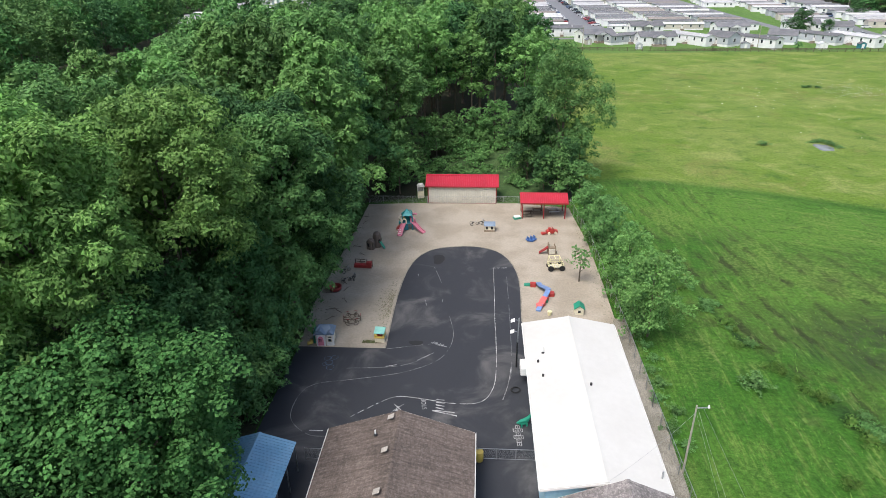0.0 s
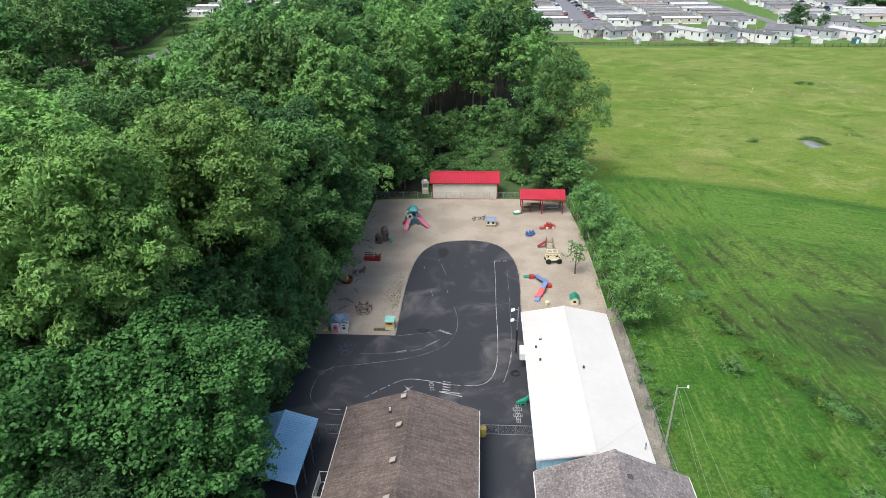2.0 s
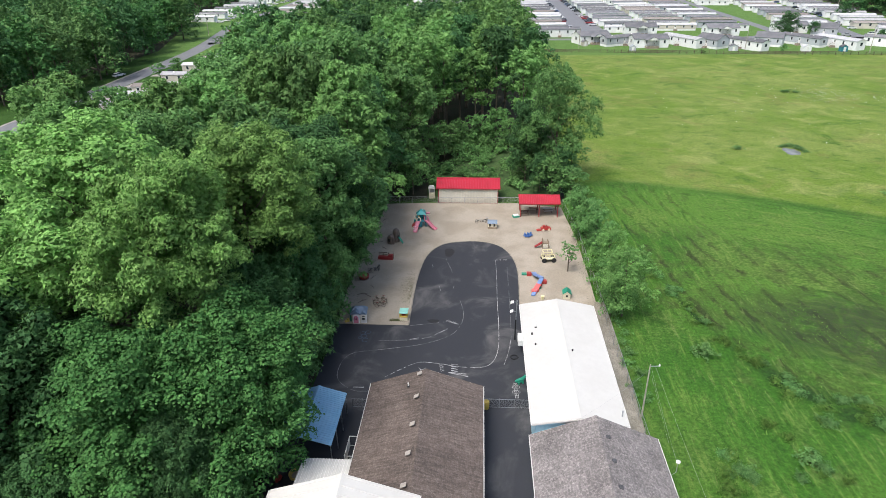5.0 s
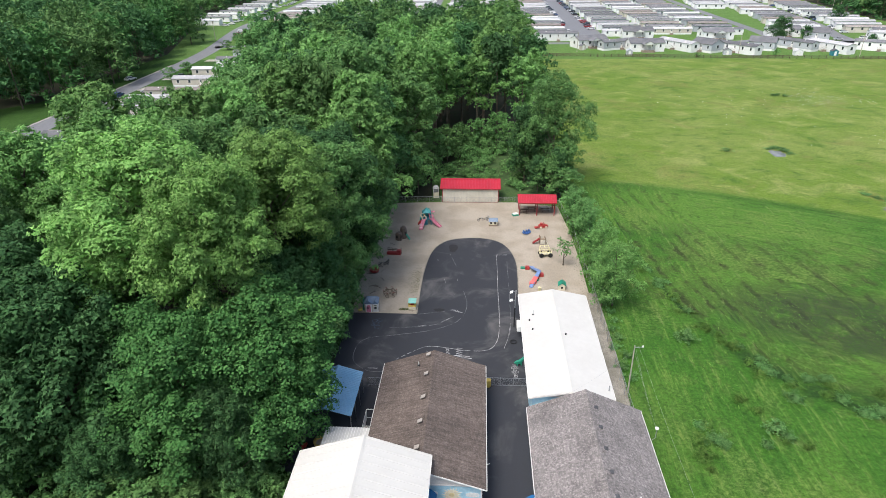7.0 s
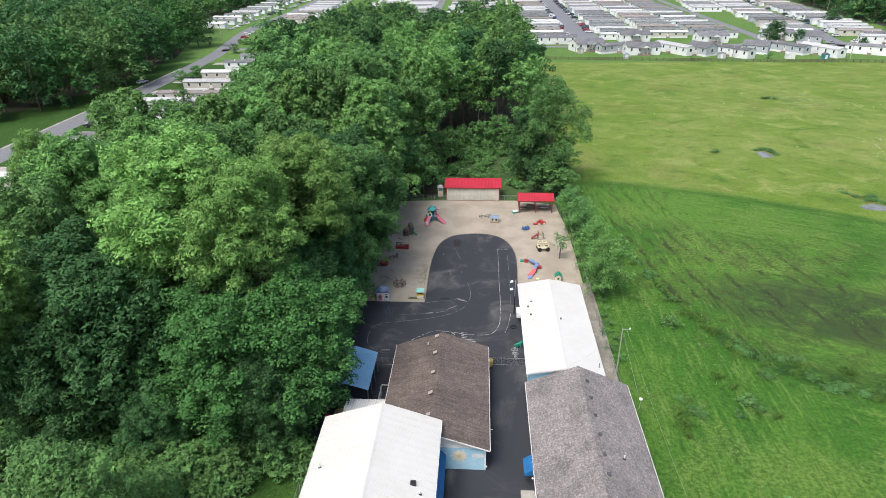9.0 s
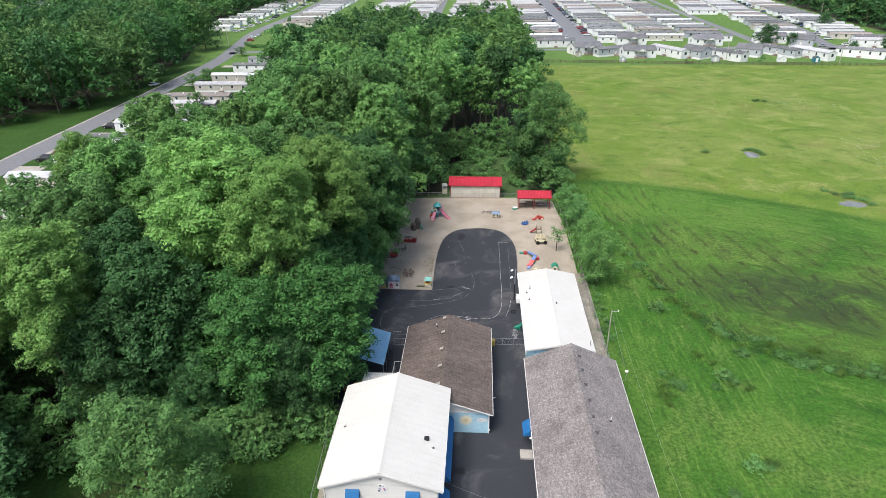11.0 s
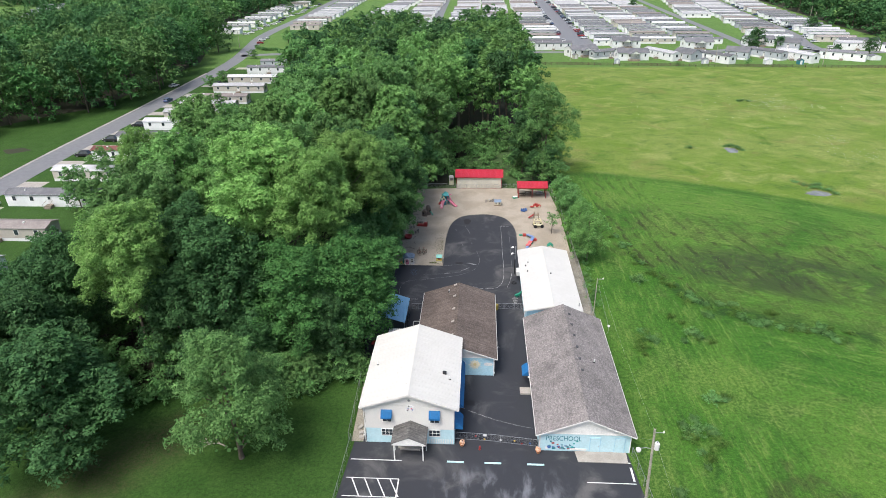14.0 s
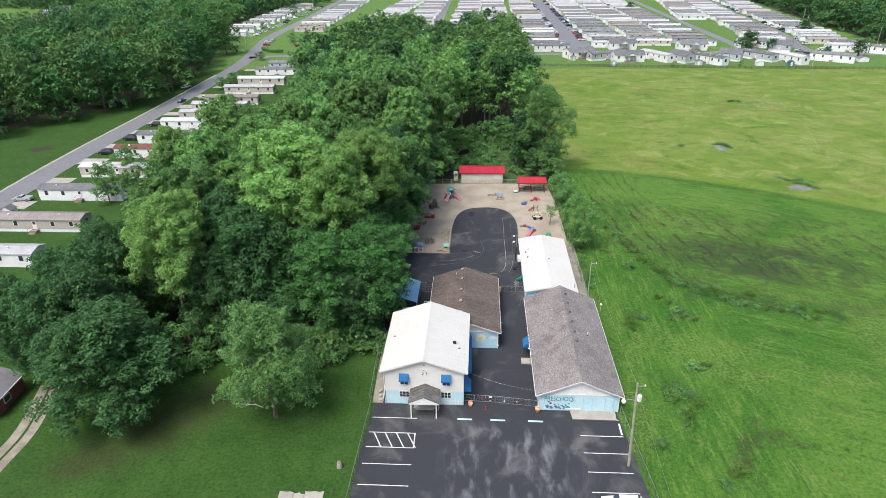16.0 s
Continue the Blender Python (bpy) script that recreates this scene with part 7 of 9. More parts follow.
# red cottage at the edge of the lawn
def build_cottage():
    c = thing("red_cottage", -74.4, 3.4, 0, 4, "dark red cottage with a pale roof edge", "cottage")
    part("wall", Geo().box(-4, -3.5, 0, 4, 3.5, 2.7), M_H_ROOFR, c, "dark red board wall")
    for a, b, za, zb in ((-4.4, 0, 2.6, 4.2), (0, 4.4, 4.2, 2.6)):
        part("roof_slope", Geo().slab([(a, -3.9, za), (b, -3.9, zb), (b, 3.9, zb), (a, 3.9, za)], 0.1), M_H_ROOFD, c)
    part("gable", Geo().loft([[(-4, yy, 2.7), (4, yy, 2.7), (0, yy, 4.1)] for yy in (-3.5, 3.5)]), M_H_ROOFR, c)
    w = part("window", Geo().box(4.0, -1.0, 0.9, 4.06, 0.4, 2.0), P_WHITE, c, "white framed window")
    part("pane", Geo().box(4.06, -0.9, 1.0, 4.08, 0.3, 1.9), M_GLASS, w)
    w = part("window", Geo().box(1.4, -3.56, 0.9, 2.9, -3.5, 2.0), P_WHITE, c, "white framed window")
    part("pane", Geo().box(1.5, -3.58, 1.0, 2.8, -3.56, 1.9), M_GLASS, w)
    part("gutter", Geo().box(4.4, -3.9, 2.5, 4.5, 3.9, 2.6), P_WHITE, c)


build_cottage()


def fallen_branch():
    b = thing("fallen_branch", -36.0, 4.6, 0.05, 0, "bare fallen branch on the lawn", "branch")
    part("stem", Geo().tube([(2.2, -0.5, 0.35), (0.9, 0.1, 0.3), (-0.4, 0.2, 0.15), (-1.9, 0.6, 0.04)], [0.09, 0.07, 0.05, 0.02], 6), M_WOODPOLE, b)
    for x, y, dx, dy in ((1.0, 0.1, -0.9, 0.9), (0.2, 0.2, -1.2, -0.7), (-0.6, 0.3, -0.9, 0.8), (-0.2, 0.2, 0.1, 1.2)):
        part("twig", Geo().tube([(x, y, 0.25), (x + dx * 0.5, y + dy * 0.6, 0.3), (x + dx, y + dy, 0.12)], [0.045, 0.03, 0.012], 5), M_WOODPOLE, b)


fallen_branch()

# ---- cars ----
C_PAINT = {n: surf("car_" + n, c, tuple(v * 0.92 for v in c), 0.5, 3.0, 0.3, 0.0, 0.2, 0.03) for n, c in
           (("white", (0.72, 0.72, 0.72)), ("silver", (0.4, 0.41, 0.43)), ("black", (0.02, 0.02, 0.025)), ("red", (0.3, 0.02, 0.02)), ("blue", (0.06, 0.1, 0.2)))}


def make_car(colour, label, van=False, pickup=False, far=False):
    c = thing("car", 0, 0, 0, 0, label, "car")
    paint = C_PAINT[colour]
    top = 1.75 if van else 1.45
    side = [(-2.3, 0.35), (2.3, 0.35), (2.35, 0.75), (1.5, 0.98), (0.9, 1.05), (-2.2, 1.05), (-2.35, 0.8)]
    part("body", Geo().loft([[(x, y * (0.96 if z > 0.9 else 1), z) for x, z in side] for y in (-0.9, 0.9)]), paint, c)
    cab = [(-0.4 if pickup else -2.1, 1.04), (1.0, 1.04), (0.45, top - 0.05), (-0.3 if pickup else -1.7, top)]
    g = part("cabin_glass", Geo().loft([[(x, y * (1 if z < 1.2 else 0.82), z) for x, z in cab] for y in (-0.82, 0.82)]), M_GLASS, c, "dark glass")
    part("roof", Geo().bevel_box(cab[3][0], -0.66, top - 0.02, cab[2][0] - 0.02, 0.66, top + 0.05, 0.03), paint, c)
    for x in (-1.45, 1.45):
        for y in (-0.88, 0.88):
            w = part("wheel", Geo().lathe([(0.33, -0.1), (0.34, 0), (0.33, 0.1)], 14, pose(x, y, 0.33, 90)), M_TYRE, c)
            if not far:
                part("rim", Geo().lathe([(0.2, -0.11), (0.2, 0.11)], 10, pose(x, y, 0.33, 90)), M_GALV, w)
    if far:
        return c
    for y in (-0.62, 0.62):
        part("headlight", Geo().box(2.2, y - 0.2, 0.66, 2.36, y + 0.2, 0.8), P_WHITE, c)
        part("tail_light", Geo().box(-2.36, y - 0.2, 0.7, -2.2, y + 0.2, 0.86), P_RED, c)
    return c


CARS = {"white": make_car("white", "white parked car"), "silver": make_car("silver", "silver parked pickup truck", pickup=True), "black": make_car("black", "black parked car", van=True), "red": make_car("red", "dark red parked car"), "blue": make_car("blue", "dark blue parked car")}
for n in list(CARS):
    CARS["far " + n] = make_car(n, "", van=n == "black", pickup=n == "silver", far=True)
for k, v in CARS.items():
    v["label"] = {"white": "white car parked on asphalt", "silver": "silver pickup truck parked beside a home", "black": "black van parked beside a home", "red": "dark red car parked beside a home", "blue": "dark blue car parked beside a home"}[k.replace("far ", "")]


def car(colour, x, y, turn, group="parked cars"):
    return tagged(copy_thing(CARS[("far " if y > 200 else "") + colour], pose(x, y, 0.03, 0, 0, turn)), group=group)


car("white", 12.9, -10.6, 180)
for colour, x, y, turn in (("silver", -121.8, 80.0, 185), ("black", -121.9, 134.5, 180), ("black", -121.2, 139, 180), ("black", -121.9, 152.5, 180), ("blue", -129.0, 190, 88), ("white", -139.5, 218, 70), ("white", -168, 392, 10), ("white", -167, 420, 20), ("white", -170, 444, 10), ("white", -147, 363, 15), ("red", -143.5, 349, 20), ("silver", -146, 372, 100), ("silver", -121.5, 196, 180), ("black", -121.5, 222, 180), ("red", -121, 345, 20), ("white", -119, 352, 20), ("black", -121.6, 119, 180)):
    car(colour, x, y, turn)
rnd_c = random.Random(13)
for k in range(46):
    y = 330 + k * 7.5 + rnd_c.uniform(-2, 2)
    x = 55.5 + (y - 330) * 0.012
    for side in (-1, 1):
        if rnd_c.random() < 0.72:
            car(rnd_c.choice(("white", "silver", "black", "black", "blue", "red", "white")), x + side * rnd_c.uniform(6.8, 8.2), y, rnd_c.choice((0, 180)))
for k in range(30):
    y = 345 + k * 8.5
    x = np.interp(y, (340, 395, 526, 640, 860), (190, 203, 220, 238, 262))
    for side in (-1, 1):
        if rnd_c.random() < 0.6:
            car(rnd_c.choice(("white", "silver", "black", "blue", "black")), x + side * 6.5, y, rnd_c.choice((0, 180)))
for k in range(18):
    car(rnd_c.choice(("white", "silver", "black")), -167 - 2 * math.sin(k) - 0.3 * k, 400 + 13 * k, rnd_c.choice((0, 180)))
for x, y in ((85, 305), (88, 306), (142, 310), (150, 305), (181, 318), (196, 322)):
    car(rnd_c.choice(("black", "silver", "white")), x, y, 0)
for src in CARS.values():
    for ob in (src, *src.children_recursive):
        bpy.data.objects.remove(ob)


# ---- poles and wires ----
def utility_pole(x, y, h, lean_x, lean_y, label, arm=False, transformer=False, lamp=False, thin=1.0):
    p = thing("utility_pole", x, y, 0, 0, label, "utility pole", "utility poles")
    top = (lean_x, lean_y, h)
    part("pole", Geo().tube([(0, 0, -0.3), tuple(v * 0.5 for v in top), top], [0.17 * thin, 0.14 * thin, 0.11 * thin], 10), M_WOODPOLE, p)
    at = lambda u: Vector(top) * u
    if arm:
        a = at(0.965)
        part("bracket", Geo().tube([a, a + Vector((0.9, 0, 0.05))], 0.04, 6), M_GALV, p)
        part("insulator", Geo().lathe([(0.07, 0), (0.1, 0.1), (0.05, 0.28)], 10, Matrix.Translation(a + Vector((0.9, 0, 0)))), P_WHITE, p)
    if transformer:
        a = at(0.83)
        t = part("transformer", Geo().lathe([(0.2, 0), (0.26, 0.06), (0.26, 0.8), (0.2, 0.9)], 14, Matrix.Translation(a + Vector((0.38, -0.05, -0.4)))), P_WHITE, p, "pale grey transformer can")
        part("bushing", Geo().lathe([(0.05, 0), (0.07, 0.1), (0.03, 0.25)], 8, Matrix.Translation(a + Vector((0.38, -0.05, 0.5)))), M_GALV, t)
    if lamp:
        a = at(0.8)
        l = part("lamp_arm", Geo().tube([a, a + Vector((-0.7, -0.1, 0.25)), a + Vector((-1.3, -0.15, 0.15))], 0.04, 6), M_GALV, p)
        part("lamp_head", Geo().lathe([(0.05, 0.25), (0.24, 0.12), (0.27, -0.05), (0.14, -0.3), (0.04, -0.34)], 14, Matrix.Translation(a + Vector((-1.4, -0.15, 0)))), P_WHITE, l)
    return p


utility_pole(15.0, -4.1, 12.9, -0.55, 0, "weathered wooden pole with lamp and transformer beside the parking lot", True, True, True)
utility_pole(16.4, 37.2, 6.8, 0.0, 0.0, "thin grey wooden pole beside the fence", True, thin=0.55)
for x, y, h in ((44, 283, 9), (116, 276, 9), (165, 268, 9.5), (84, 345, 9), (100, 400, 9), (240, 345, 10), (232, 420, 10), (248, 460, 10), (-150, 330, 10), (262, 400, 10)):
    utility_pole(x, y, h, 0, 0, "thin wooden pole between the mobile homes")


def wire(a, b, sag, r=0.012, label="thin dark overhead wire"):
    a, b = Vector(a), Vector(b)
    pts = [a.lerp(b, u) - Vector((0, 0, sag * 4 * u * (1 - u))) for u in np.linspace(0, 1, 9)]
    single("overhead_wire", Geo().tube(pts, r, 4), M_GALV, label, "wire", "overhead wires")


wire((-5.6, 9.3, 3.6), (4.2, 6.2, 2.95), 0.5, 0.006)
wire((14.5, -4.1, 11.5), (10.4, 5.2, 5.2), 0.4, 0.008)
wire((16.9, 37.1, 6.6), (14.6, -4.0, 12.3), 0.8, 0.008)
wire((16.5, 37.0, 6.5), (16.4, 26.6, 4.5), 0.3, 0.008)
wire((16.4, 37.0, 6.4), (9.0, 31.1, 5.2), 0.3, 0.008)
wire((16.4, 37.0, 6.2), (18.2, 33.5, 0.1), 0.0, 0.008, "taut steel guy wire of the pole")
wire((15.0, -4.1, 10.8), (14.7, -40, 11.0), 0.8, 0.008)


# ---- fences ----
def chain_fence(pts, h, label, group="chain-link fences", step=2.6, mesh=0.16, gate=False):
    f = thing("chain_link_fence", 0, 0, 0, 0, label, "fence", group)
    wires = Geo()
    for (xa, ya), (xb, yb) in zip(pts, pts[1:]):
        a, b = Vector((xa, ya, 0.02)), Vector((xb, yb, 0.02))
        n = max(1, round((b - a).length / step))
        for k in range(n + 1):
            p = a.lerp(b, k / n)
            part("post", Geo().tube([p, p + Vector((0, 0, h + 0.05))], 0.035, 6), M_GALV, f)
        for z in ((h, 0.08) if gate else (h,)):
            part("rail", Geo().tube([a + Vector((0, 0, z)), b + Vector((0, 0, z))], 0.026, 6), M_GALV, f)
        d = b - a
        L = d.length
        d.normalize()
        m = int(L / mesh)
        side = Vector((-d.y, d.x, 0)) * 0.004
        for k in range(-int(h / mesh), m):
            for s in (1, -1):
                u0, u1 = k * mesh, k * mesh + h
                z0, z1 = 0.05, h
                if u0 < 0:
                    z0, u0 = 0.05 - u0 * (h - 0.05) / h, 0.0
                if u1 > L:
                    z1, u1 = z0 + (L - u0) * (h - 0.05) / h, L
                if s < 0:
                    z0, z1 = h + 0.05 - z0, h + 0.05 - z1
                p, q = a + d * u0 + Vector((0, 0, z0)), a + d * u1 + Vector((0, 0, z1))
                o = Vector((0, 0, 0.005))
                wires.quad(p - o, q - o, q + o, p + o)
    part("wire_mesh", wires, M_GALV, f)
    return f


chain_fence([(-19.0, 6.2), (-19.6, 21)], 1.5, "grey chain-link fence beside the lawn")
chain_fence([(-18.7, 6.2), (-18.9, -12), (-19.0, -38)], 1.2, "low chain-link fence along the parking lot")
chain_fence([(15.8, 5.2), (16.3, -1.7), (16.9, -9), (17.2, -38)], 1.4, "chain-link fence beside the field")
chain_fence([(-18.6, 94.8), (-8.8, 94.9)], 1.3, "chain-link fence at the back of the sand")
chain_fence([(-8.7, 94.6), (6.3, 95.0), (14.6, 93.4)], 1.3, "chain-link fence in front of the shed")
chain_fence([(14.6, 93.4), (15.6, 80), (15.8, 62), (15.9, 45), (16.0, 31.5)], 1.6, "tall chain-link fence along the field")
chain_fence([(16.0, 31.5), (13.2, 31.4)], 1.6, "short chain-link fence between hall and field")
chain_fence([(0.0, 37.9), (4.7, 37.9)], 1.15, "chain-link gate across the alley", gate=True, step=1.6)
chain_fence([(-14.2, 37.3), (-12.0, 37.3)], 1.15, "chain-link gate beside the carport", gate=True, step=1.1)
front = chain_fence([(-5.7, 7.1), (-1.2, 6.9), (1.2, 6.6), (3.4, 6.35), (4.6, 6.2)], 1.15, "chain-link gates between the two front buildings", gate=True, step=1.6)
for x, z, m in ((-3.1, 0.7, P_RED), (-2.6, 0.45, M_DARKMETAL), (-2.0, 0.35, P_YELLOW), (0.0, 0.55, P_WHITE), (1.7, 0.7, P_YELLOW), (2.6, 0.4, P_RED), (3.6, 0.6, P_BLUE)):
    part("ornament", Geo().lathe([(0.14, 0), (0.12, 0.03)], 8, pose(x, 7.0 - 0.13 * (x + 3), z, 90)), m, front)
part("sign_plate", Geo().box(-2.2, 6.83, 0.85, -1.75, 6.86, 1.2), P_WHITE, front)

# dark boarded fence between meadow and homes
def board_fence():
    f = thing("rail_fence", 0, 0, 0, 0, "long dark wooden rail fence at the end of the meadow", "fence")
    pts = [(27, 271.5), (97, 265.5), (193, 259.5), (330, 251)]
    rails = Geo()
    for (xa, ya), (xb, yb) in zip(pts, pts[1:]):
        a, b = Vector((xa, ya, 0)), Vector((xb, yb, 0))
        n = int((b - a).length / 3.0)
        for k in range(n):
            p = a.lerp(b, k / n)
            part("post", Geo().box(p.x - 0.09, p.y - 0.09, 0, p.x + 0.09, p.y + 0.09, 1.55), M_DARKWOOD, f)
        for z in (0.45, 0.9, 1.35):
            part("rail", Geo().hexa([a + Vector((0, -0.13, z - 0.09)), b + Vector((0, -0.13, z - 0.09)), b + Vector((0, -0.09, z - 0.09)), a + Vector((0, -0.09, z - 0.09))],
                                    [a + Vector((0, -0.13, z + 0.09)), b + Vector((0, -0.13, z + 0.09)), b + Vector((0, -0.09, z + 0.09)), a + Vector((0, -0.09, z + 0.09))]), M_DARKWOOD, f)


board_fence()


# ---- the playground ----
def build_playset():
    p = thing("play_tower", -11.0, 84.6, 0.012, 8, "plastic play tower with two pink slides and teal roof", "play tower")
    for sx in (-0.75, 0.75):
        for sy in (-0.7, 0.7):
            part("post", Geo().tube([(sx, sy, 0), (sx, sy, 2.3)], 0.09, 8), P_DEEPTEAL, p)
    part("platform", Geo().bevel_box(-0.85, -0.8, 1.05, 0.85, 0.8, 1.2, 0.05), P_DEEPTEAL, p)
    for b in ((-0.8, 0.66, 1.2, 0.8, 0.76, 1.85), (-0.85, -0.7, 1.2, -0.75, 0.7, 1.8)):
        part("panel", Geo().box(*b), P_TEAL, p)
    part("lower_panel", Geo().box(-0.75, -0.74, 0.05, 0.1, -0.66, 1.05), P_DEEPTEAL, p)
    part("roof", Geo().loft([[(-0.75, -0.7, 2.35), (0.75, -0.7, 2.35), (0.75, 0.7, 2.35), (-0.75, 0.7, 2.35)], [(-0.3, -0.28, 2.85), (0.3, -0.28, 2.85), (0.3, 0.28, 2.85), (-0.3, 0.28, 2.85)], [(-0.06, -0.06, 3.2), (0.06, -0.06, 3.2), (0.06, 0.06, 3.2), (-0.06, 0.06, 3.2)]]), P_TEAL, p, "teal hipped roof")
    def slide(pts, w, name="slide"):
        g = Geo()
        path = [Vector(q) for q in pts]
        rings = []
        for i, q in enumerate(path):
            d = (path[min(i + 1, len(path) - 1)] - path[max(i - 1, 0)])
            d.z = 0
            s = Vector((-d.y, d.x, 0)).normalized() * w / 2
            u = Vector((0, 0, 1))
            rings.append([q - s * 1.15 + u * 0.2, q - s * 1.15 - u * 0.05, q + s * 1.15 - u * 0.05, q + s * 1.15 + u * 0.2, q + s * 0.85 + u * 0.2, q + s * 0.8 + u * 0.02, q - s * 0.8 + u * 0.02, q - s * 0.85 + u * 0.2])
        part(name, g.loft(rings), P_PINK, p, "pink plastic slide")
    slide([(-0.55, -0.8, 1.2), (-0.75, -1.3, 0.95), (-1.0, -1.9, 0.55), (-1.15, -2.4, 0.22), (-1.25, -2.9, 0.12)], 0.6)
    slide([(0.8, -0.5, 1.2), (1.2, -0.85, 0.95), (1.6, -1.3, 0.55), (2.0, -1.75, 0.25), (2.4, -2.2, 0.12)], 0.6)
    for k, (x, y) in enumerate(((-0.5, -0.85), (0.85, -0.55))):
        part("slide_hood", Geo().tube([(x - 0.35, y + 0.0, 1.2), (x - 0.3, y, 1.75), (x, y, 1.95), (x + 0.3, y, 1.75), (x + 0.35, y, 1.2)], 0.11, 8), (P_CREAM, P_PINK)[k], p)
    spiral = [(0.95 + 0.5 * math.cos(a), 0.55 + 0.5 * math.sin(a), 2.1 - a * 0.16) for a in np.linspace(-1.5, 4.6, 16)]
    part("spiral_tube", Geo().tube(spiral, 0.14, 8), P_PINK, p, "pink curling climbing tube", True)
    part("arch", Geo().tube([(-0.9, -0.3, 1.2), (-1.25, -0.3, 1.9), (-0.95, -0.3, 2.2), (-0.5, -0.3, 2.1)], 0.1, 8), P_CREAM, p)
    part("barrel", Geo().lathe([(0.2, -0.2), (0.26, 0), (0.2, 0.2)], 12, pose(-0.5, -0.2, 1.75)), P_YELLOW, p)
    part("crawl_ramp", Geo().slab([(-1.7, -0.6, 0.05), (-0.85, -0.6, 0.9), (-0.85, 0.4, 0.9), (-1.7, 0.4, 0.05)], 0.12), P_RED, p, "dark red climbing ramp")
    part("step_panel", Geo().box(-1.3, 0.3, 0.0, -0.9, 0.75, 1.0), P_TEAL, p)
    part("side_hoop", Geo().tube([(0.4 + 0.35 * math.cos(a), 0.85, 2.3 + 0.35 * math.sin(a)) for a in np.linspace(0, 6.28, 14)], 0.06, 6), P_TEAL, p)
    for k in range(3):
        part("rung", Geo().box(-1.55, -2.5 + 0.35 * k, 0.28 + 0.16 * k, -1.0, -2.42 + 0.35 * k, 0.34 + 0.16 * k), P_WHITE, p)


def build_climber():
    c = thing("climbing_castle", -15.0, 77.5, 0.012, -12, "brown plastic climbing castle with a small green slide", "play castle")
    for k, (x, y, h, r) in enumerate(((-0.35, -0.2, 1.5, 0.55), (0.2, 0.75, 2.2, 0.6))):
        t = part("tower", Geo().lathe([(r, 0), (r * 1.05, 0.5), (r, h * 0.75), (r * 0.9, h * 0.9), (r * 0.35, h * 1.05)], 10, pose(x, y, 0)), P_BROWN, c)
        for a in (-1.9, -0.6, 0.8):
            px, py = x + r * 0.98 * math.cos(a), y + r * 0.98 * math.sin(a)
            # black block in place of a hole; its colour paints the dark inside
            part("opening", Geo().box(-0.16, -0.06, 0, 0.16, 0.06, 0.5, pose(px, py, h * 0.35, 0, 0, math.degrees(a) + 90)), M_TYRE, t)
    part("bridge", Geo().bevel_box(-0.35, 0.1, 0.7, 0.3, 0.6, 0.95, 0.05), P_BROWN, c)
    part("arch", Geo().tube([(-0.8, -0.5, 0), (-0.8, -0.5, 1.2), (-0.4, -0.6, 1.5), (0.1, -0.55, 1.2), (0.1, -0.55, 0)], 0.12, 8), P_BROWN, c)
    part("slide", Geo().loft([[(0.6, 0.4, 1.0), (0.6, 0.9, 1.0), (0.6, 0.9, 1.12), (0.6, 0.4, 1.12)], [(1.0, 0.2, 0.6), (1.0, 0.7, 0.6), (1.0, 0.7, 0.7), (1.0, 0.2, 0.7)], [(1.6, -0.2, 0.1), (1.6, 0.3, 0.1), (1.6, 0.3, 0.2), (1.6, -0.2, 0.2)]]), P_GREEN, c, "faded green slide")


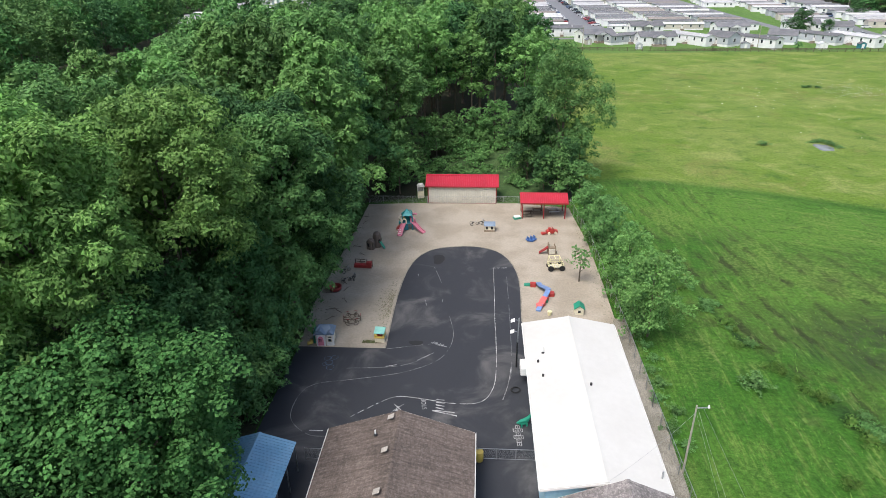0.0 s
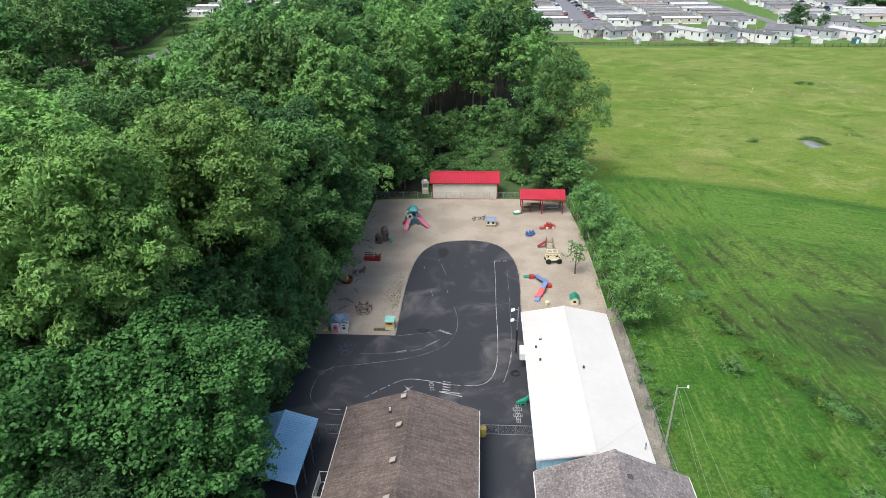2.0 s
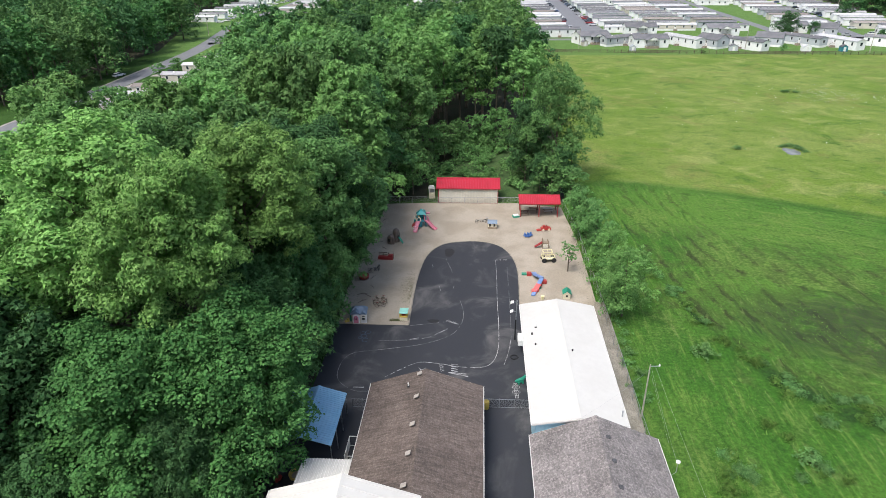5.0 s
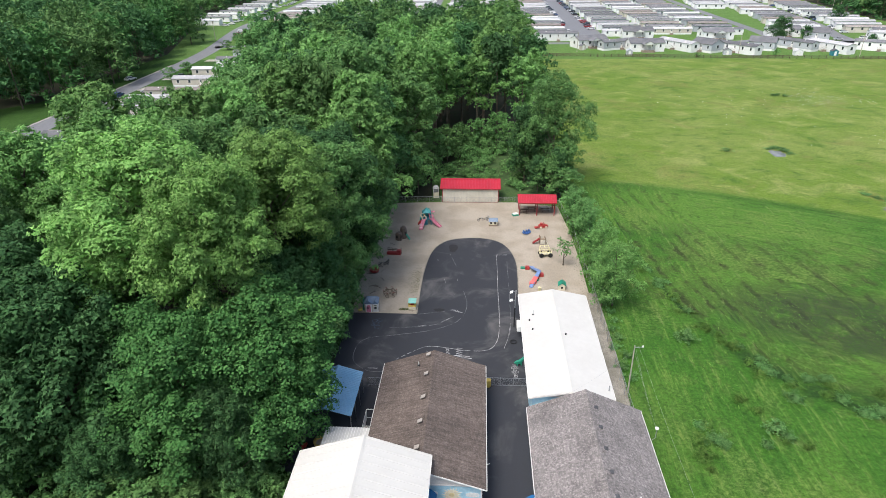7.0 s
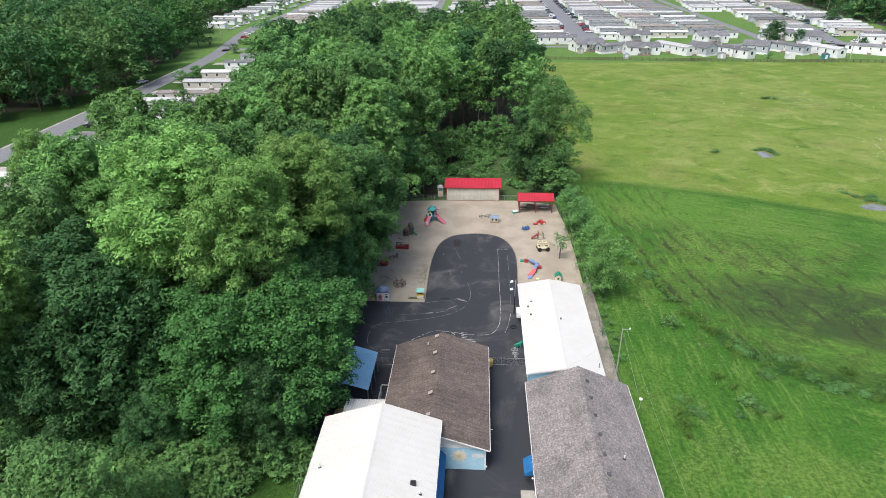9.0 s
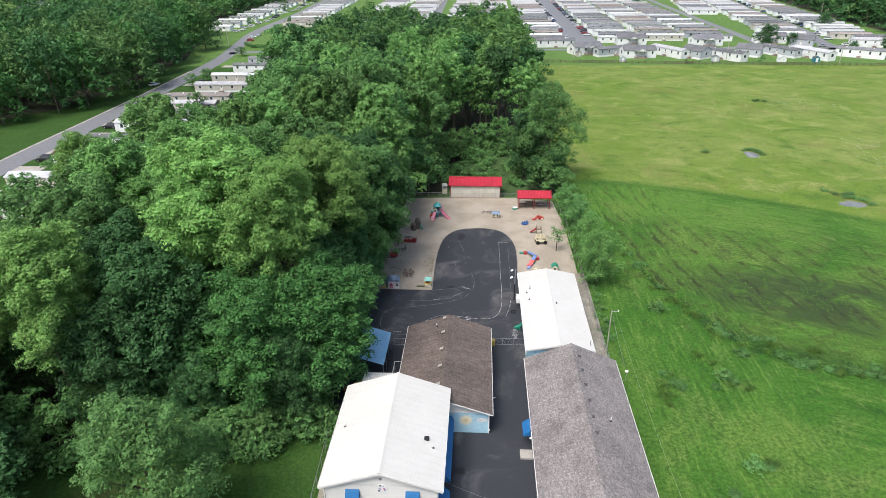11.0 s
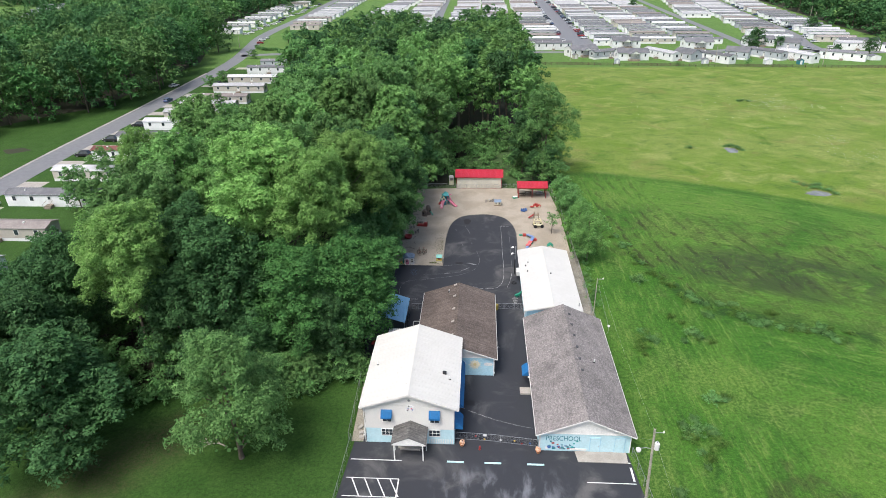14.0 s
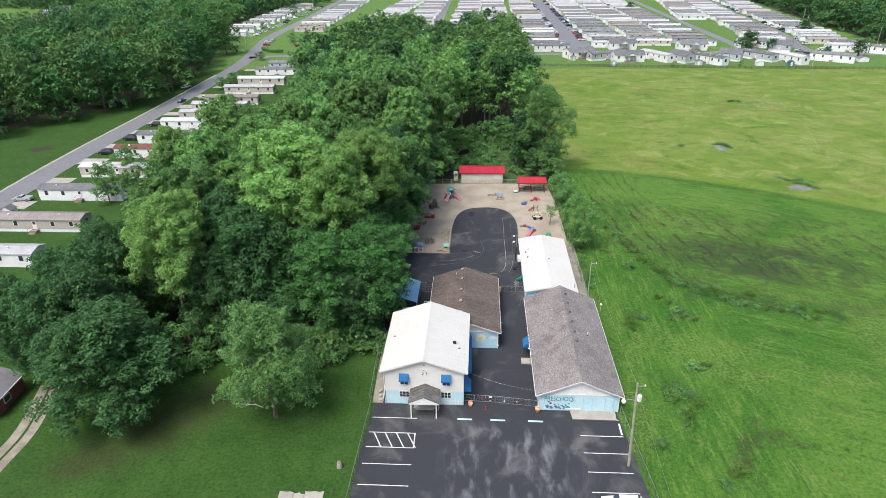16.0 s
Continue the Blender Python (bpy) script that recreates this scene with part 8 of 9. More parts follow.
def build_playhouse():
    h = thing("playhouse", -16.55, 54.4, 0.012, 4, "cream plastic playhouse with slate roof and pink door", "playhouse")
    part("wall", Geo().bevel_box(-0.95, -0.75, 0, 0.95, 0.75, 1.35, 0.1), P_CREAM, h)
    part("porch_block", Geo().bevel_box(-0.8, -1.0, 0, 0.15, -0.7, 1.5, 0.06), P_WHITE, h)
    part("corner_block", Geo().bevel_box(0.25, -0.95, 0, 1.05, -0.7, 1.4, 0.08), P_WHITE, h)
    part("roof", Geo().loft([[(-1.1, -0.95, 1.3), (1.1, -0.95, 1.3), (1.1, 0.95, 1.3), (-1.1, 0.95, 1.3)], [(-0.75, -0.4, 1.85), (0.75, -0.4, 1.85), (0.75, 0.4, 1.85), (-0.75, 0.4, 1.85)], [(-0.5, -0.06, 2.1), (0.4, -0.06, 2.1), (0.4, 0.06, 2.1), (-0.5, 0.06, 2.1)]]), P_SLATE, h, "slate blue roof")
    part("porch_roof", Geo().loft([[(-0.95, yy, 1.45), (0.3, yy, 1.45), (-0.32, yy, 1.95)] for yy in (-1.1, -0.2)]), P_SLATE, h)
    part("dormer", Geo().loft([[(0.2, yy, 1.4), (1.1, yy, 1.4), (0.65, yy, 1.8)] for yy in (-1.05, -0.3)]), P_SLATE, h)
    d = part("door", Geo().loft([[(-0.62, yy, 0.08), (-0.02, yy, 0.08), (-0.02, yy, 0.9), (-0.15, yy, 1.15), (-0.32, yy, 1.22), (-0.49, yy, 1.15), (-0.62, yy, 0.9)] for yy in (-1.05, -1.0)]), P_PINK, h, "pink arched door")
    for x in (-0.46, -0.28):
        for z in (0.68, 0.88):
            part("door_pane", Geo().box(x - 0.06, -1.07, z - 0.07, x + 0.06, -1.05, z + 0.07), M_GLASS, d)
    for z in (0.5, 0.98):
        w = part("window", Geo().box(0.42, -1.0, z, 0.88, -0.95, z + 0.4 if z < 0.9 else z + 0.22), P_CREAM, h)
        part("pane", Geo().box(0.48, -1.015, z + 0.05, 0.82, -1.0, z + (0.35 if z < 0.9 else 0.18)), M_GLASS, w)
    part("side_panel", Geo().bevel_box(-1.2, -0.5, 0, -0.95, 0.7, 1.4, 0.06), P_GREEN, h, "dark green side panel")
    t = thing("toy_truck", -18.1, 53.7, 0.012, 30, "small yellow plastic toy truck on sand", "toy")
    part("body", Geo().bevel_box(-0.3, -0.18, 0.08, 0.3, 0.18, 0.3, 0.05), P_YELLOW, t)
    part("cab", Geo().bevel_box(0.02, -0.16, 0.3, 0.28, 0.16, 0.5, 0.04), P_YELLOW, t)
    k = thing("play_stall", -10.65, 54.7, 0.012, -2, "cream and yellow plastic stall with mint roof", "play stall")
    part("base", Geo().bevel_box(-0.52, -0.45, 0, 0.52, 0.45, 0.55, 0.05), P_CREAM, k)
    part("counter", Geo().bevel_box(-0.56, -0.5, 0.55, 0.56, 0.5, 0.64, 0.03), P_YELLOW, k)
    for sx in (-0.48, 0.48):
        for sy in (-0.4, 0.4):
            part("post", Geo().box(sx - 0.05, sy - 0.05, 0.64, sx + 0.05, sy + 0.05, 1.15), P_YELLOW, k)
    part("roof", Geo().loft([[(-0.58, -0.5, 1.12), (0.58, -0.5, 1.12), (0.58, 0.55, 1.3), (-0.58, 0.55, 1.3)], [(-0.55, -0.48, 1.2), (0.55, -0.48, 1.2), (0.55, 0.52, 1.4), (-0.55, 0.52, 1.4)]]), P_MINT, k, "mint green roof")
    part("seat", Geo().bevel_box(-0.25, -0.2, 0.64, 0.25, 0.2, 0.85, 0.04), P_RED, k)


def build_metal_toys():
    s = thing("dome_climber", -14.4, 58.3, 0.012, 10, "rusty ring of old tricycles joined on sand", "carousel")
    for k in range(6):
        a = k * math.tau / 6
        c, d = math.cos(a), math.sin(a)
        part("wheel", Geo().tube([(0.95 * c + 0.3 * math.cos(b) * -d, 0.95 * d + 0.3 * math.cos(b) * c, 0.33 + 0.3 * math.sin(b)) for b in np.linspace(0, 6.28, 12)], 0.03, 5), M_DARKWOOD, s)
        part("spoke_bar", Geo().tube([(0, 0, 0.3), (0.95 * c, 0.95 * d, 0.35), (0.95 * c, 0.95 * d, 0.85)], 0.035, 5), M_DARKWOOD, s)
        part("saddle", Geo().bevel_box(-0.12, -0.08, 0, 0.12, 0.08, 0.08, 0.02, pose(0.8 * c, 0.8 * d, 0.62, 0, 0, math.degrees(a))), M_DARKWOOD, s)
        part("handlebar", Geo().tube([(0.98 * c - 0.22 * d, 0.98 * d + 0.22 * c, 0.86), (0.98 * c + 0.22 * d, 0.98 * d - 0.22 * c, 0.86)], 0.025, 5), M_REDPAINT, s)
    part("ring", Geo().tube([(0.95 * math.cos(b), 0.95 * math.sin(b), 0.36) for b in np.linspace(0, 6.28, 20)], 0.03, 5), M_DARKWOOD, s)
    b = thing("play_bench", -15.5, 71.7, 0.012, -5, "dark red wooden bench seat with a rail back", "bench")
    part("seat", Geo().bevel_box(-1.2, -0.35, 0.35, 1.2, 0.3, 0.47, 0.03), M_REDPAINT, b)
    part("front", Geo().box(-1.2, -0.38, 0.05, 1.2, -0.34, 0.35), M_REDPAINT, b)
    for x in (-1.15, -0.4, 0.4, 1.15):
        part("upright", Geo().box(x - 0.04, 0.26, 0, x + 0.04, 0.34, 1.0), M_DARKWOOD, b)
    for z in (0.65, 0.95):
        part("rail", Geo().box(-1.2, 0.34, z - 0.05, 0.2, 0.38, z + 0.05), M_DARKWOOD, b)
    part("box", Geo().bevel_box(0.45, -0.3, 0.47, 1.15, 0.25, 0.85, 0.04), M_REDPAINT, b)
    t = thing("sand_tub", -17.9, 65.4, 0.012, 0, "round dark red tub standing on sand", "tub")
    part("tub", Geo().lathe([(0.55, 0), (0.75, 0.25), (0.8, 0.6), (0.7, 0.6), (0.6, 0.25)], 18), M_REDPAINT, t, smooth=True)
    part("stand", Geo().tube([(0.7 * math.cos(a), 0.7 * math.sin(a), 0.06) for a in np.linspace(0, 6.28, 16)], 0.04, 5), M_DARKMETAL, t)
    for n, (x, y, r) in enumerate(((-17.0, 67.6, 20), (-16.2, 68.3, 75), (-0.9, 86.2, 10), (0.3, 86.6, 60), (-17.6, 70.2, 40))):
        tr = thing("tricycle", x, y, 0.012, r, "old dark metal tricycle lying on sand", "tricycle", "tricycles")
        for wx, wy in ((0.5, 0), (-0.4, 0.3), (-0.4, -0.3)):
            part("wheel", Geo().tube([(wx + 0.22 * math.cos(a), wy, 0.23 + 0.22 * math.sin(a)) for a in np.linspace(0, 6.28, 12)], 0.03, 5), M_DARKMETAL, tr)
        part("frame", Geo().tube([(0.5, 0, 0.23), (0.42, 0, 0.65), (-0.2, 0, 0.4), (-0.4, 0, 0.25)], 0.03, 5).tube([(-0.4, -0.3, 0.23), (-0.4, 0.3, 0.23)], 0.025, 5), M_GALV if n > 1 else M_DARKMETAL, tr)
        part("handlebar", Geo().tube([(0.4, -0.28, 0.72), (0.42, 0, 0.65), (0.4, 0.28, 0.72)], 0.025, 5), M_GALV, tr)
        part("seat", Geo().bevel_box(-0.3, -0.12, 0.42, 0.0, 0.12, 0.5, 0.02), M_DARKMETAL, tr)


def build_east_toys():
    g = thing("play_hut", 1.45, 84.2, 0.012, 0, "small tan play hut with blue-grey roof on sand", "play hut")
    part("wall", Geo().bevel_box(-0.75, -0.55, 0.25, 0.75, 0.55, 0.95, 0.05), P_CREAM, g)
    part("base", Geo().bevel_box(-0.82, -0.62, 0, 0.82, 0.62, 0.28, 0.04), M_WOOD, g)
    part("roof", Geo().loft([[(-0.85, yy, z0) for yy, z0 in ((-0.7, 0.95), (0.7, 0.95), (0.15, 1.4), (-0.15, 1.4))], [(0.85, yy, z0) for yy, z0 in ((-0.7, 0.95), (0.7, 0.95), (0.15, 1.4), (-0.15, 1.4))]]), P_SLATE, g, "blue-grey roof")
    for x in (-0.4, 0.35):
        # black plates paint the dark inside of the hut
        part("opening", Geo().box(x - 0.16, -0.57, 0.4, x + 0.16, -0.545, 0.85), M_TYRE, g)
    c = thing("pedal_car", 10.6, 83.3, 0.012, 12, "red and orange plastic pedal car on sand", "pedal car")
    part("body", Geo().loft([[(-0.8, -0.4, 0.2), (0.8, -0.4, 0.2), (0.85, -0.38, 0.5), (0.3, -0.36, 0.62), (-0.8, -0.38, 0.55)], [(-0.8, 0.4, 0.2), (0.8, 0.4, 0.2), (0.85, 0.38, 0.5), (0.3, 0.36, 0.62), (-0.8, 0.38, 0.55)]]), P_RED, c)
    part("seat", Geo().bevel_box(-0.5, -0.28, 0.55, -0.1, 0.28, 0.95, 0.06), P_RED, c)
    part("windscreen", Geo().tube([(0.25, -0.32, 0.6), (0.1, -0.3, 1.0), (0.1, 0.3, 1.0), (0.25, 0.32, 0.6)], 0.04, 6), P_RED, c)
    for x in (-0.5, 0.5):
        for y in (-0.42, 0.42):
            part("wheel", Geo().lathe([(0.2, -0.07), (0.22, 0), (0.2, 0.07)], 12, pose(x, y, 0.22, 90)), P_CREAM, c)
    t = thing("toy_trailer", 9.4, 83.0, 0.012, 12, "flat red plastic toy trailer", "toy")
    part("tray", Geo().bevel_box(-0.35, -0.3, 0.1, 0.35, 0.3, 0.28, 0.04), P_RED, t)
    part("tow_bar", Geo().tube([(0.35, 0, 0.15), (0.75, 0.05, 0.15)], 0.03, 5), P_RED, t)
    r = thing("rocker", 7.4, 80.6, 0.012, 25, "blue plastic four-seat rocker on sand", "rocker")
    part("base", Geo().loft([[(-0.75, -0.3, 0.25), (-0.75, 0.3, 0.25), (-0.75, 0.3, 0.4), (-0.75, -0.3, 0.4)], [(0, -0.45, 0.02), (0, 0.45, 0.02), (0, 0.45, 0.3), (0, -0.45, 0.3)], [(0.75, -0.3, 0.25), (0.75, 0.3, 0.25), (0.75, 0.3, 0.4), (0.75, -0.3, 0.4)]]), P_BLUE, r)
    for x in (-0.55, 0.0, 0.5):
        part("seat_back", Geo().bevel_box(x - 0.06, -0.25, 0.3, x + 0.06, 0.25, 0.78, 0.03), P_BLUE, r)
        part("handle", Geo().tube([(x + 0.2, -0.2, 0.3), (x + 0.2, -0.2, 0.6), (x + 0.2, 0.2, 0.6), (x + 0.2, 0.2, 0.3)], 0.03, 5), P_SLATE, r)
    s = thing("slide_tower", 9.9, 76.6, 0.012, 5, "weathered wooden slide tower with faded red slide", "slide")
    for x in (-0.45, 0.45):
        for y in (-0.35, 0.35):
            part("post", Geo().box(x - 0.06, y - 0.06, 0, x + 0.06, y + 0.06, 1.6 if x < 0 else 1.35), M_WOOD, s)
    part("deck", Geo().box(-0.5, -0.4, 0.85, 0.5, 0.4, 0.93), M_WOOD, s)
    part("ladder", Geo().slab([(0.5, -0.35, 0.9), (0.5, 0.35, 0.9), (0.95, 0.35, 0.0), (0.95, -0.35, 0.0)][::-1], 0.05), M_CREAMMETAL, s)
    for k in range(4):
        part("plank", Geo().box(-0.42, -0.42, 0.1 + 0.19 * k, 0.42, -0.38, 0.24 + 0.19 * k), M_CREAMMETAL, s)
    part("slide", Geo().loft([[(-0.5, -0.25, 0.92), (-0.5, 0.25, 0.92), (-0.5, 0.25, 1.08), (-0.5, -0.25, 1.08)], [(-1.1, -0.25, 0.5), (-1.1, 0.25, 0.5), (-1.1, 0.25, 0.64), (-1.1, -0.25, 0.64)], [(-1.7, -0.25, 0.12), (-1.7, 0.25, 0.12), (-1.7, 0.25, 0.24), (-1.7, -0.25, 0.24)]]), M_REDPAINT, s, "faded red slide")
    j = thing("jeep_climber", 10.0, 71.9, 0.012, 6, "pale yellow tube-frame jeep climber with black tyres", "jeep climber")
    bars = [((-1.0, -0.55, 0.6), (1.0, -0.55, 0.6)), ((-1.0, 0.55, 0.6), (1.0, 0.55, 0.6)), ((-1.0, -0.55, 0.95), (0.95, -0.55, 0.85)), ((-1.0, 0.55, 0.95), (0.95, 0.55, 0.85)), ((1.0, -0.55, 0.6), (1.0, 0.55, 0.6)), ((-1.0, -0.55, 0.6), (-1.0, 0.55, 0.6)),
            ((-1.0, -0.55, 0.95), (-1.0, 0.55, 0.95)), ((0.95, -0.55, 0.85), (0.95, 0.55, 0.85)), ((0.3, -0.55, 0.6), (0.3, 0.55, 0.6)), ((-0.4, -0.55, 0.6), (-0.4, 0.55, 0.6)), ((-0.9, -0.5, 1.75), (0.5, -0.5, 1.75)), ((-0.9, 0.5, 1.75), (0.5, 0.5, 1.75)), ((-0.9, -0.5, 1.75), (-0.9, 0.5, 1.75)), ((0.5, -0.5, 1.75), (0.5, 0.5, 1.75)), ((-0.2, -0.5, 1.75), (-0.2, 0.5, 1.75)),
            ((-0.9, -0.5, 1.75), (-1.0, -0.55, 0.6)), ((-0.9, 0.5, 1.75), (-1.0, 0.55, 0.6)), ((0.5, -0.5, 1.75), (0.6, -0.55, 0.6)), ((0.5, 0.5, 1.75), (0.6, 0.55, 0.6)), ((-0.3, -0.55, 0.95), (-0.3, -0.55, 0.6)), ((0.0, 0.55, 0.95), (0.0, 0.55, 0.6))]
    for a, b in bars:
        part("bar", Geo().tube([a, b], 0.045, 6), P_CREAMY, j)
    part("floor", Geo().box(-0.9, -0.5, 0.42, 0.9, 0.5, 0.48), M_CREAMMETAL, j)
    for x in (-0.75, 0.75):
        for y in (-0.6, 0.6):
            part("tyre", Geo().lathe([(0.2, -0.12), (0.36, -0.12), (0.4, 0), (0.36, 0.12), (0.2, 0.12)], 14, pose(x, y, 0.38, 90)), M_TYRE, j)
    k = thing("block_slide", 7.6, 64.2, 0.012, 0, "blue, red and green plastic ramp and block climber", "play climber")
    run = [(-0.75, -3.0, 0.12), (-0.35, -1.9, 0.35), (0.2, -0.6, 0.55), (0.75, 0.75, 0.75)]
    for i, (m_, w) in enumerate(((P_LIGHTBLUE, 0.55), (P_PINKRED, 0.7), (P_LIGHTBLUE, 0.55))):
        a, b = Vector(run[i]), Vector(run[i + 1])
        s_ = Vector((-(b - a).y, (b - a).x, 0)).normalized() * w / 2
        o = Vector((0, 0, 0.1))
        part("ramp", Geo().hexa([a - s_ - o, b - s_ - o, b + s_ - o, a + s_ - o], [a - s_ + o, b - s_ + o, b + s_ + o, a + s_ + o]), m_, k)
    for x, y, m_ in ((-0.15, -1.5, P_PINKRED), (0.35, -0.3, P_RED), (1.15, 0.75, P_RED), (-0.9, 3.0, P_RED), (-0.55, -2.1, P_PINKRED)):
        part("block", Geo().bevel_box(x - 0.35, y - 0.3, 0, x + 0.35, y + 0.3, 0.5, 0.06), m_, k)
    part("curved_ramp", Geo().loft([[(x - 0.3, y, z), (x + 0.3, y + 0.2, z), (x + 0.3, y + 0.2, z + 0.15), (x - 0.3, y, z + 0.15)] for x, y, z in ((0.8, 0.8, 0.7), (0.4, 1.5, 0.6), (-0.1, 2.2, 0.45), (-0.15, 3.0, 0.25), (-0.3, 3.6, 0.05))]), P_LIGHTBLUE, k)
    part("leaf_step", Geo().bevel_box(-2.0, 2.95, 0, -1.25, 3.5, 0.22, 0.05), P_GREEN, k)
    part("leaf_step", Geo().bevel_box(0.3, -0.95, 0, 0.6, -0.6, 0.3, 0.05), P_GREEN, k)
    h = thing("play_cabin", 11.5, 61.1, 0.012, -3, "cream plastic play cabin with green gable roof", "play cabin")
    part("wall", Geo().bevel_box(-0.5, -0.5, 0, 0.5, 0.5, 0.9, 0.05), P_CREAM, h)
    for a, b, za, zb in ((-0.62, 0, 0.82, 1.3), (0, 0.62, 1.3, 0.82)):
        part("roof_slope", Geo().slab([(a, -0.62, za), (b, -0.62, zb), (b, 0.62, zb), (a, 0.62, za)], 0.06), P_GREEN, h, "green roof")
    part("gable", Geo().loft([[(-0.5, yy, 0.85), (0.5, yy, 0.85), (0, yy, 1.24)] for yy in (-0.5, 0.5)]), P_CREAM, h)
    # black plate paints the dark inside of the cabin
    part("opening", Geo().box(-0.15, -0.52, 0.3, 0.15, -0.495, 0.6), M_TYRE, h)
    y = thing("toy_bin", 8.1, 60.5, 0.012, 0, "small pale yellow plastic bin on sand", "bin")
    part("bin", Geo().lathe([(0.22, 0), (0.26, 0.4), (0.28, 0.5), (0.24, 0.5)], 12), P_CREAMY, y)
    sp = thing("toy_table", 5.8, 88.9, 0.012, 20, "low green and white plastic toy table", "toy table")
    part("top", Geo().bevel_box(-0.5, -0.35, 0.3, 0.5, 0.35, 0.42, 0.05), P_WHITE, sp)
    part("base", Geo().bevel_box(-0.6, -0.45, 0, 0.6, 0.45, 0.3, 0.08), P_GREEN, sp)


P_CREAMY = plain("pale_yellow_paint", (0.68, 0.62, 0.36), 0.5)
P_PINKRED = plain("coral_plastic", (0.68, 0.13, 0.12), 0.45)


def picnic_table(x, y, turn, top, label):
    t = thing("picnic_table", x, y, 0.012, turn, label, "picnic table", "picnic tables")
    for k in range(4):
        part("board", Geo().box(-0.85, -0.36 + 0.185 * k, 0.7, 0.85, -0.2 + 0.185 * k, 0.74), top, t)
    for yy in (-0.7, 0.7):
        part("bench", Geo().box(-0.85, yy - 0.13, 0.42, 0.85, yy + 0.13, 0.46), top, t)
    for xx in (-0.6, 0.6):
        part("trestle", Geo().tube([(xx, -0.7, 0.02), (xx, -0.15, 0.7)], 0.04, 5).tube([(xx, 0.7, 0.02), (xx, 0.15, 0.7)], 0.04, 5).box(xx - 0.03, -0.75, 0.37, xx + 0.03, 0.75, 0.42), M_DARKWOOD, t)


build_playset()
build_climber()
build_playhouse()
build_metal_toys()
build_east_toys()
picnic_table(7.4, 90.1, 5, M_DARKWOOD, "dark wooden picnic table under the shelter")
picnic_table(9.1, 91.4, -4, M_WOOD, "weathered grey picnic table under the shelter")
picnic_table(11.7, 91.4, 8, P_WHITE, "small white picnic table under the shelter")


def build_yard_things():
    b = thing("play_booth", -10.15, 97.7, 0, 10, "white plastic play booth behind the fence", "play booth")
    part("body", Geo().bevel_box(-0.55, -0.4, 0, 0.55, 0.4, 1.1, 0.08), P_CREAM, b)
    for x in (-0.5, 0.5):
        part("post", Geo().box(x - 0.05, -0.38, 1.1, x + 0.05, 0.38, 2.1), P_WHITE, b)
    part("roof", Geo().loft([[(-0.65, yy, 2.05), (0.65, yy, 2.05), (0.4, yy, 2.45), (-0.4, yy, 2.45)] for yy in (-0.5, 0.5)]), P_WHITE, b)
    part("back", Geo().box(-0.45, 0.3, 1.1, 0.45, 0.38, 2.05), M_GALV, b)
    l = thing("floodlight_pole", 3.8, 50.5, 0.035, 0, "dark floodlight pole with two white lamp heads", "floodlight pole")
    part("pole", Geo().tube([(0, 0, 0), (0, 0, 3.0)], 0.09, 8), M_DARKMETAL, l)
    part("upper_pole", Geo().tube([(0, 0, 3.0), (0.05, 0, 5.8)], 0.06, 8), M_GALV, l)
    for z, y in ((5.55, -0.1), (4.15, 0.1)):
        a = part("lamp_arm", Geo().tube([(0, 0, z), (-0.35, y, z + 0.08)], 0.03, 5), M_GALV, l)
        part("lamp_head", Geo().loft([[(-0.75, y - 0.2, z - 0.12), (-0.35, y - 0.2, z + 0.02), (-0.35, y + 0.2, z + 0.02), (-0.75, y + 0.2, z - 0.12)], [(-0.7, y - 0.14, z + 0.1), (-0.36, y - 0.14, z + 0.2), (-0.36, y + 0.14, z + 0.2), (-0.7, y + 0.14, z + 0.1)]]), P_WHITE, a, "white lamp head")
    h = thing("hose_coil", 3.55, 46.8, 0.035, 0, "dark coiled hose beside the hall wall", "hose")
    part("coil", Geo().tube([(0.5 * math.cos(a) * (1 - 0.02 * a), 0.5 * math.sin(a) * (1 - 0.02 * a), 0.05 + 0.006 * a) for a in np.linspace(0, 16, 50)], 0.035, 5), M_TYRE, h)
    d = thing("dinosaur_rider", 4.05, 42.1, 0.035, 20, "green plastic spring rider beside the hall", "spring rider")
    part("body", Geo().loft([[(x, y * w, z + s) for y, s in ((-1, 0), (1, 0), (1, h_), (-1, h_))] for x, w, z, h_ in ((-0.7, 0.05, 0.35, 0.08), (-0.35, 0.15, 0.25, 0.3), (0.1, 0.2, 0.2, 0.4), (0.4, 0.14, 0.45, 0.35), (0.55, 0.12, 0.75, 0.25), (0.85, 0.08, 0.75, 0.14))]), P_GREEN, d)
    for x in (-0.3, 0.2):
        for y in (-0.2, 0.2):
            part("foot", Geo().lathe([(0.09, 0), (0.08, 0.3)], 8, pose(x, y, 0)), P_GREEN, d)
    for x, y, lab in ((-4.8, 6.0, "clay flower pot with orange and white flowers"), (4.55, 5.2, "clay flower pot with orange flowers")):
        p = thing("flower_pot", x, y, 0.035, 0, lab, "flower pot", "flower pots")
        part("pot", Geo().lathe([(0.2, 0), (0.3, 0.35), (0.34, 0.42), (0.28, 0.42)], 14), M_POT, p, "terracotta pot")
        rng = np.random.default_rng(int(x * 10 + 90))
        v, f = crown_cards(rng, [(0, 0, 0.55, 0.32)], 120, 0.12)
        ob = new("blossom_mass", card_mesh("blossom_mass", v, f, M_FLOWER))
        ob.parent = p
    r = thing("hydrant", -2.6, 5.4, 0.035, 0, "small red hydrant in front of the gate", "hydrant")
    part("barrel", Geo().lathe([(0.14, 0), (0.14, 0.05), (0.1, 0.08), (0.1, 0.42), (0.13, 0.44), (0.1, 0.56), (0.03, 0.62)], 12), P_RED, r)
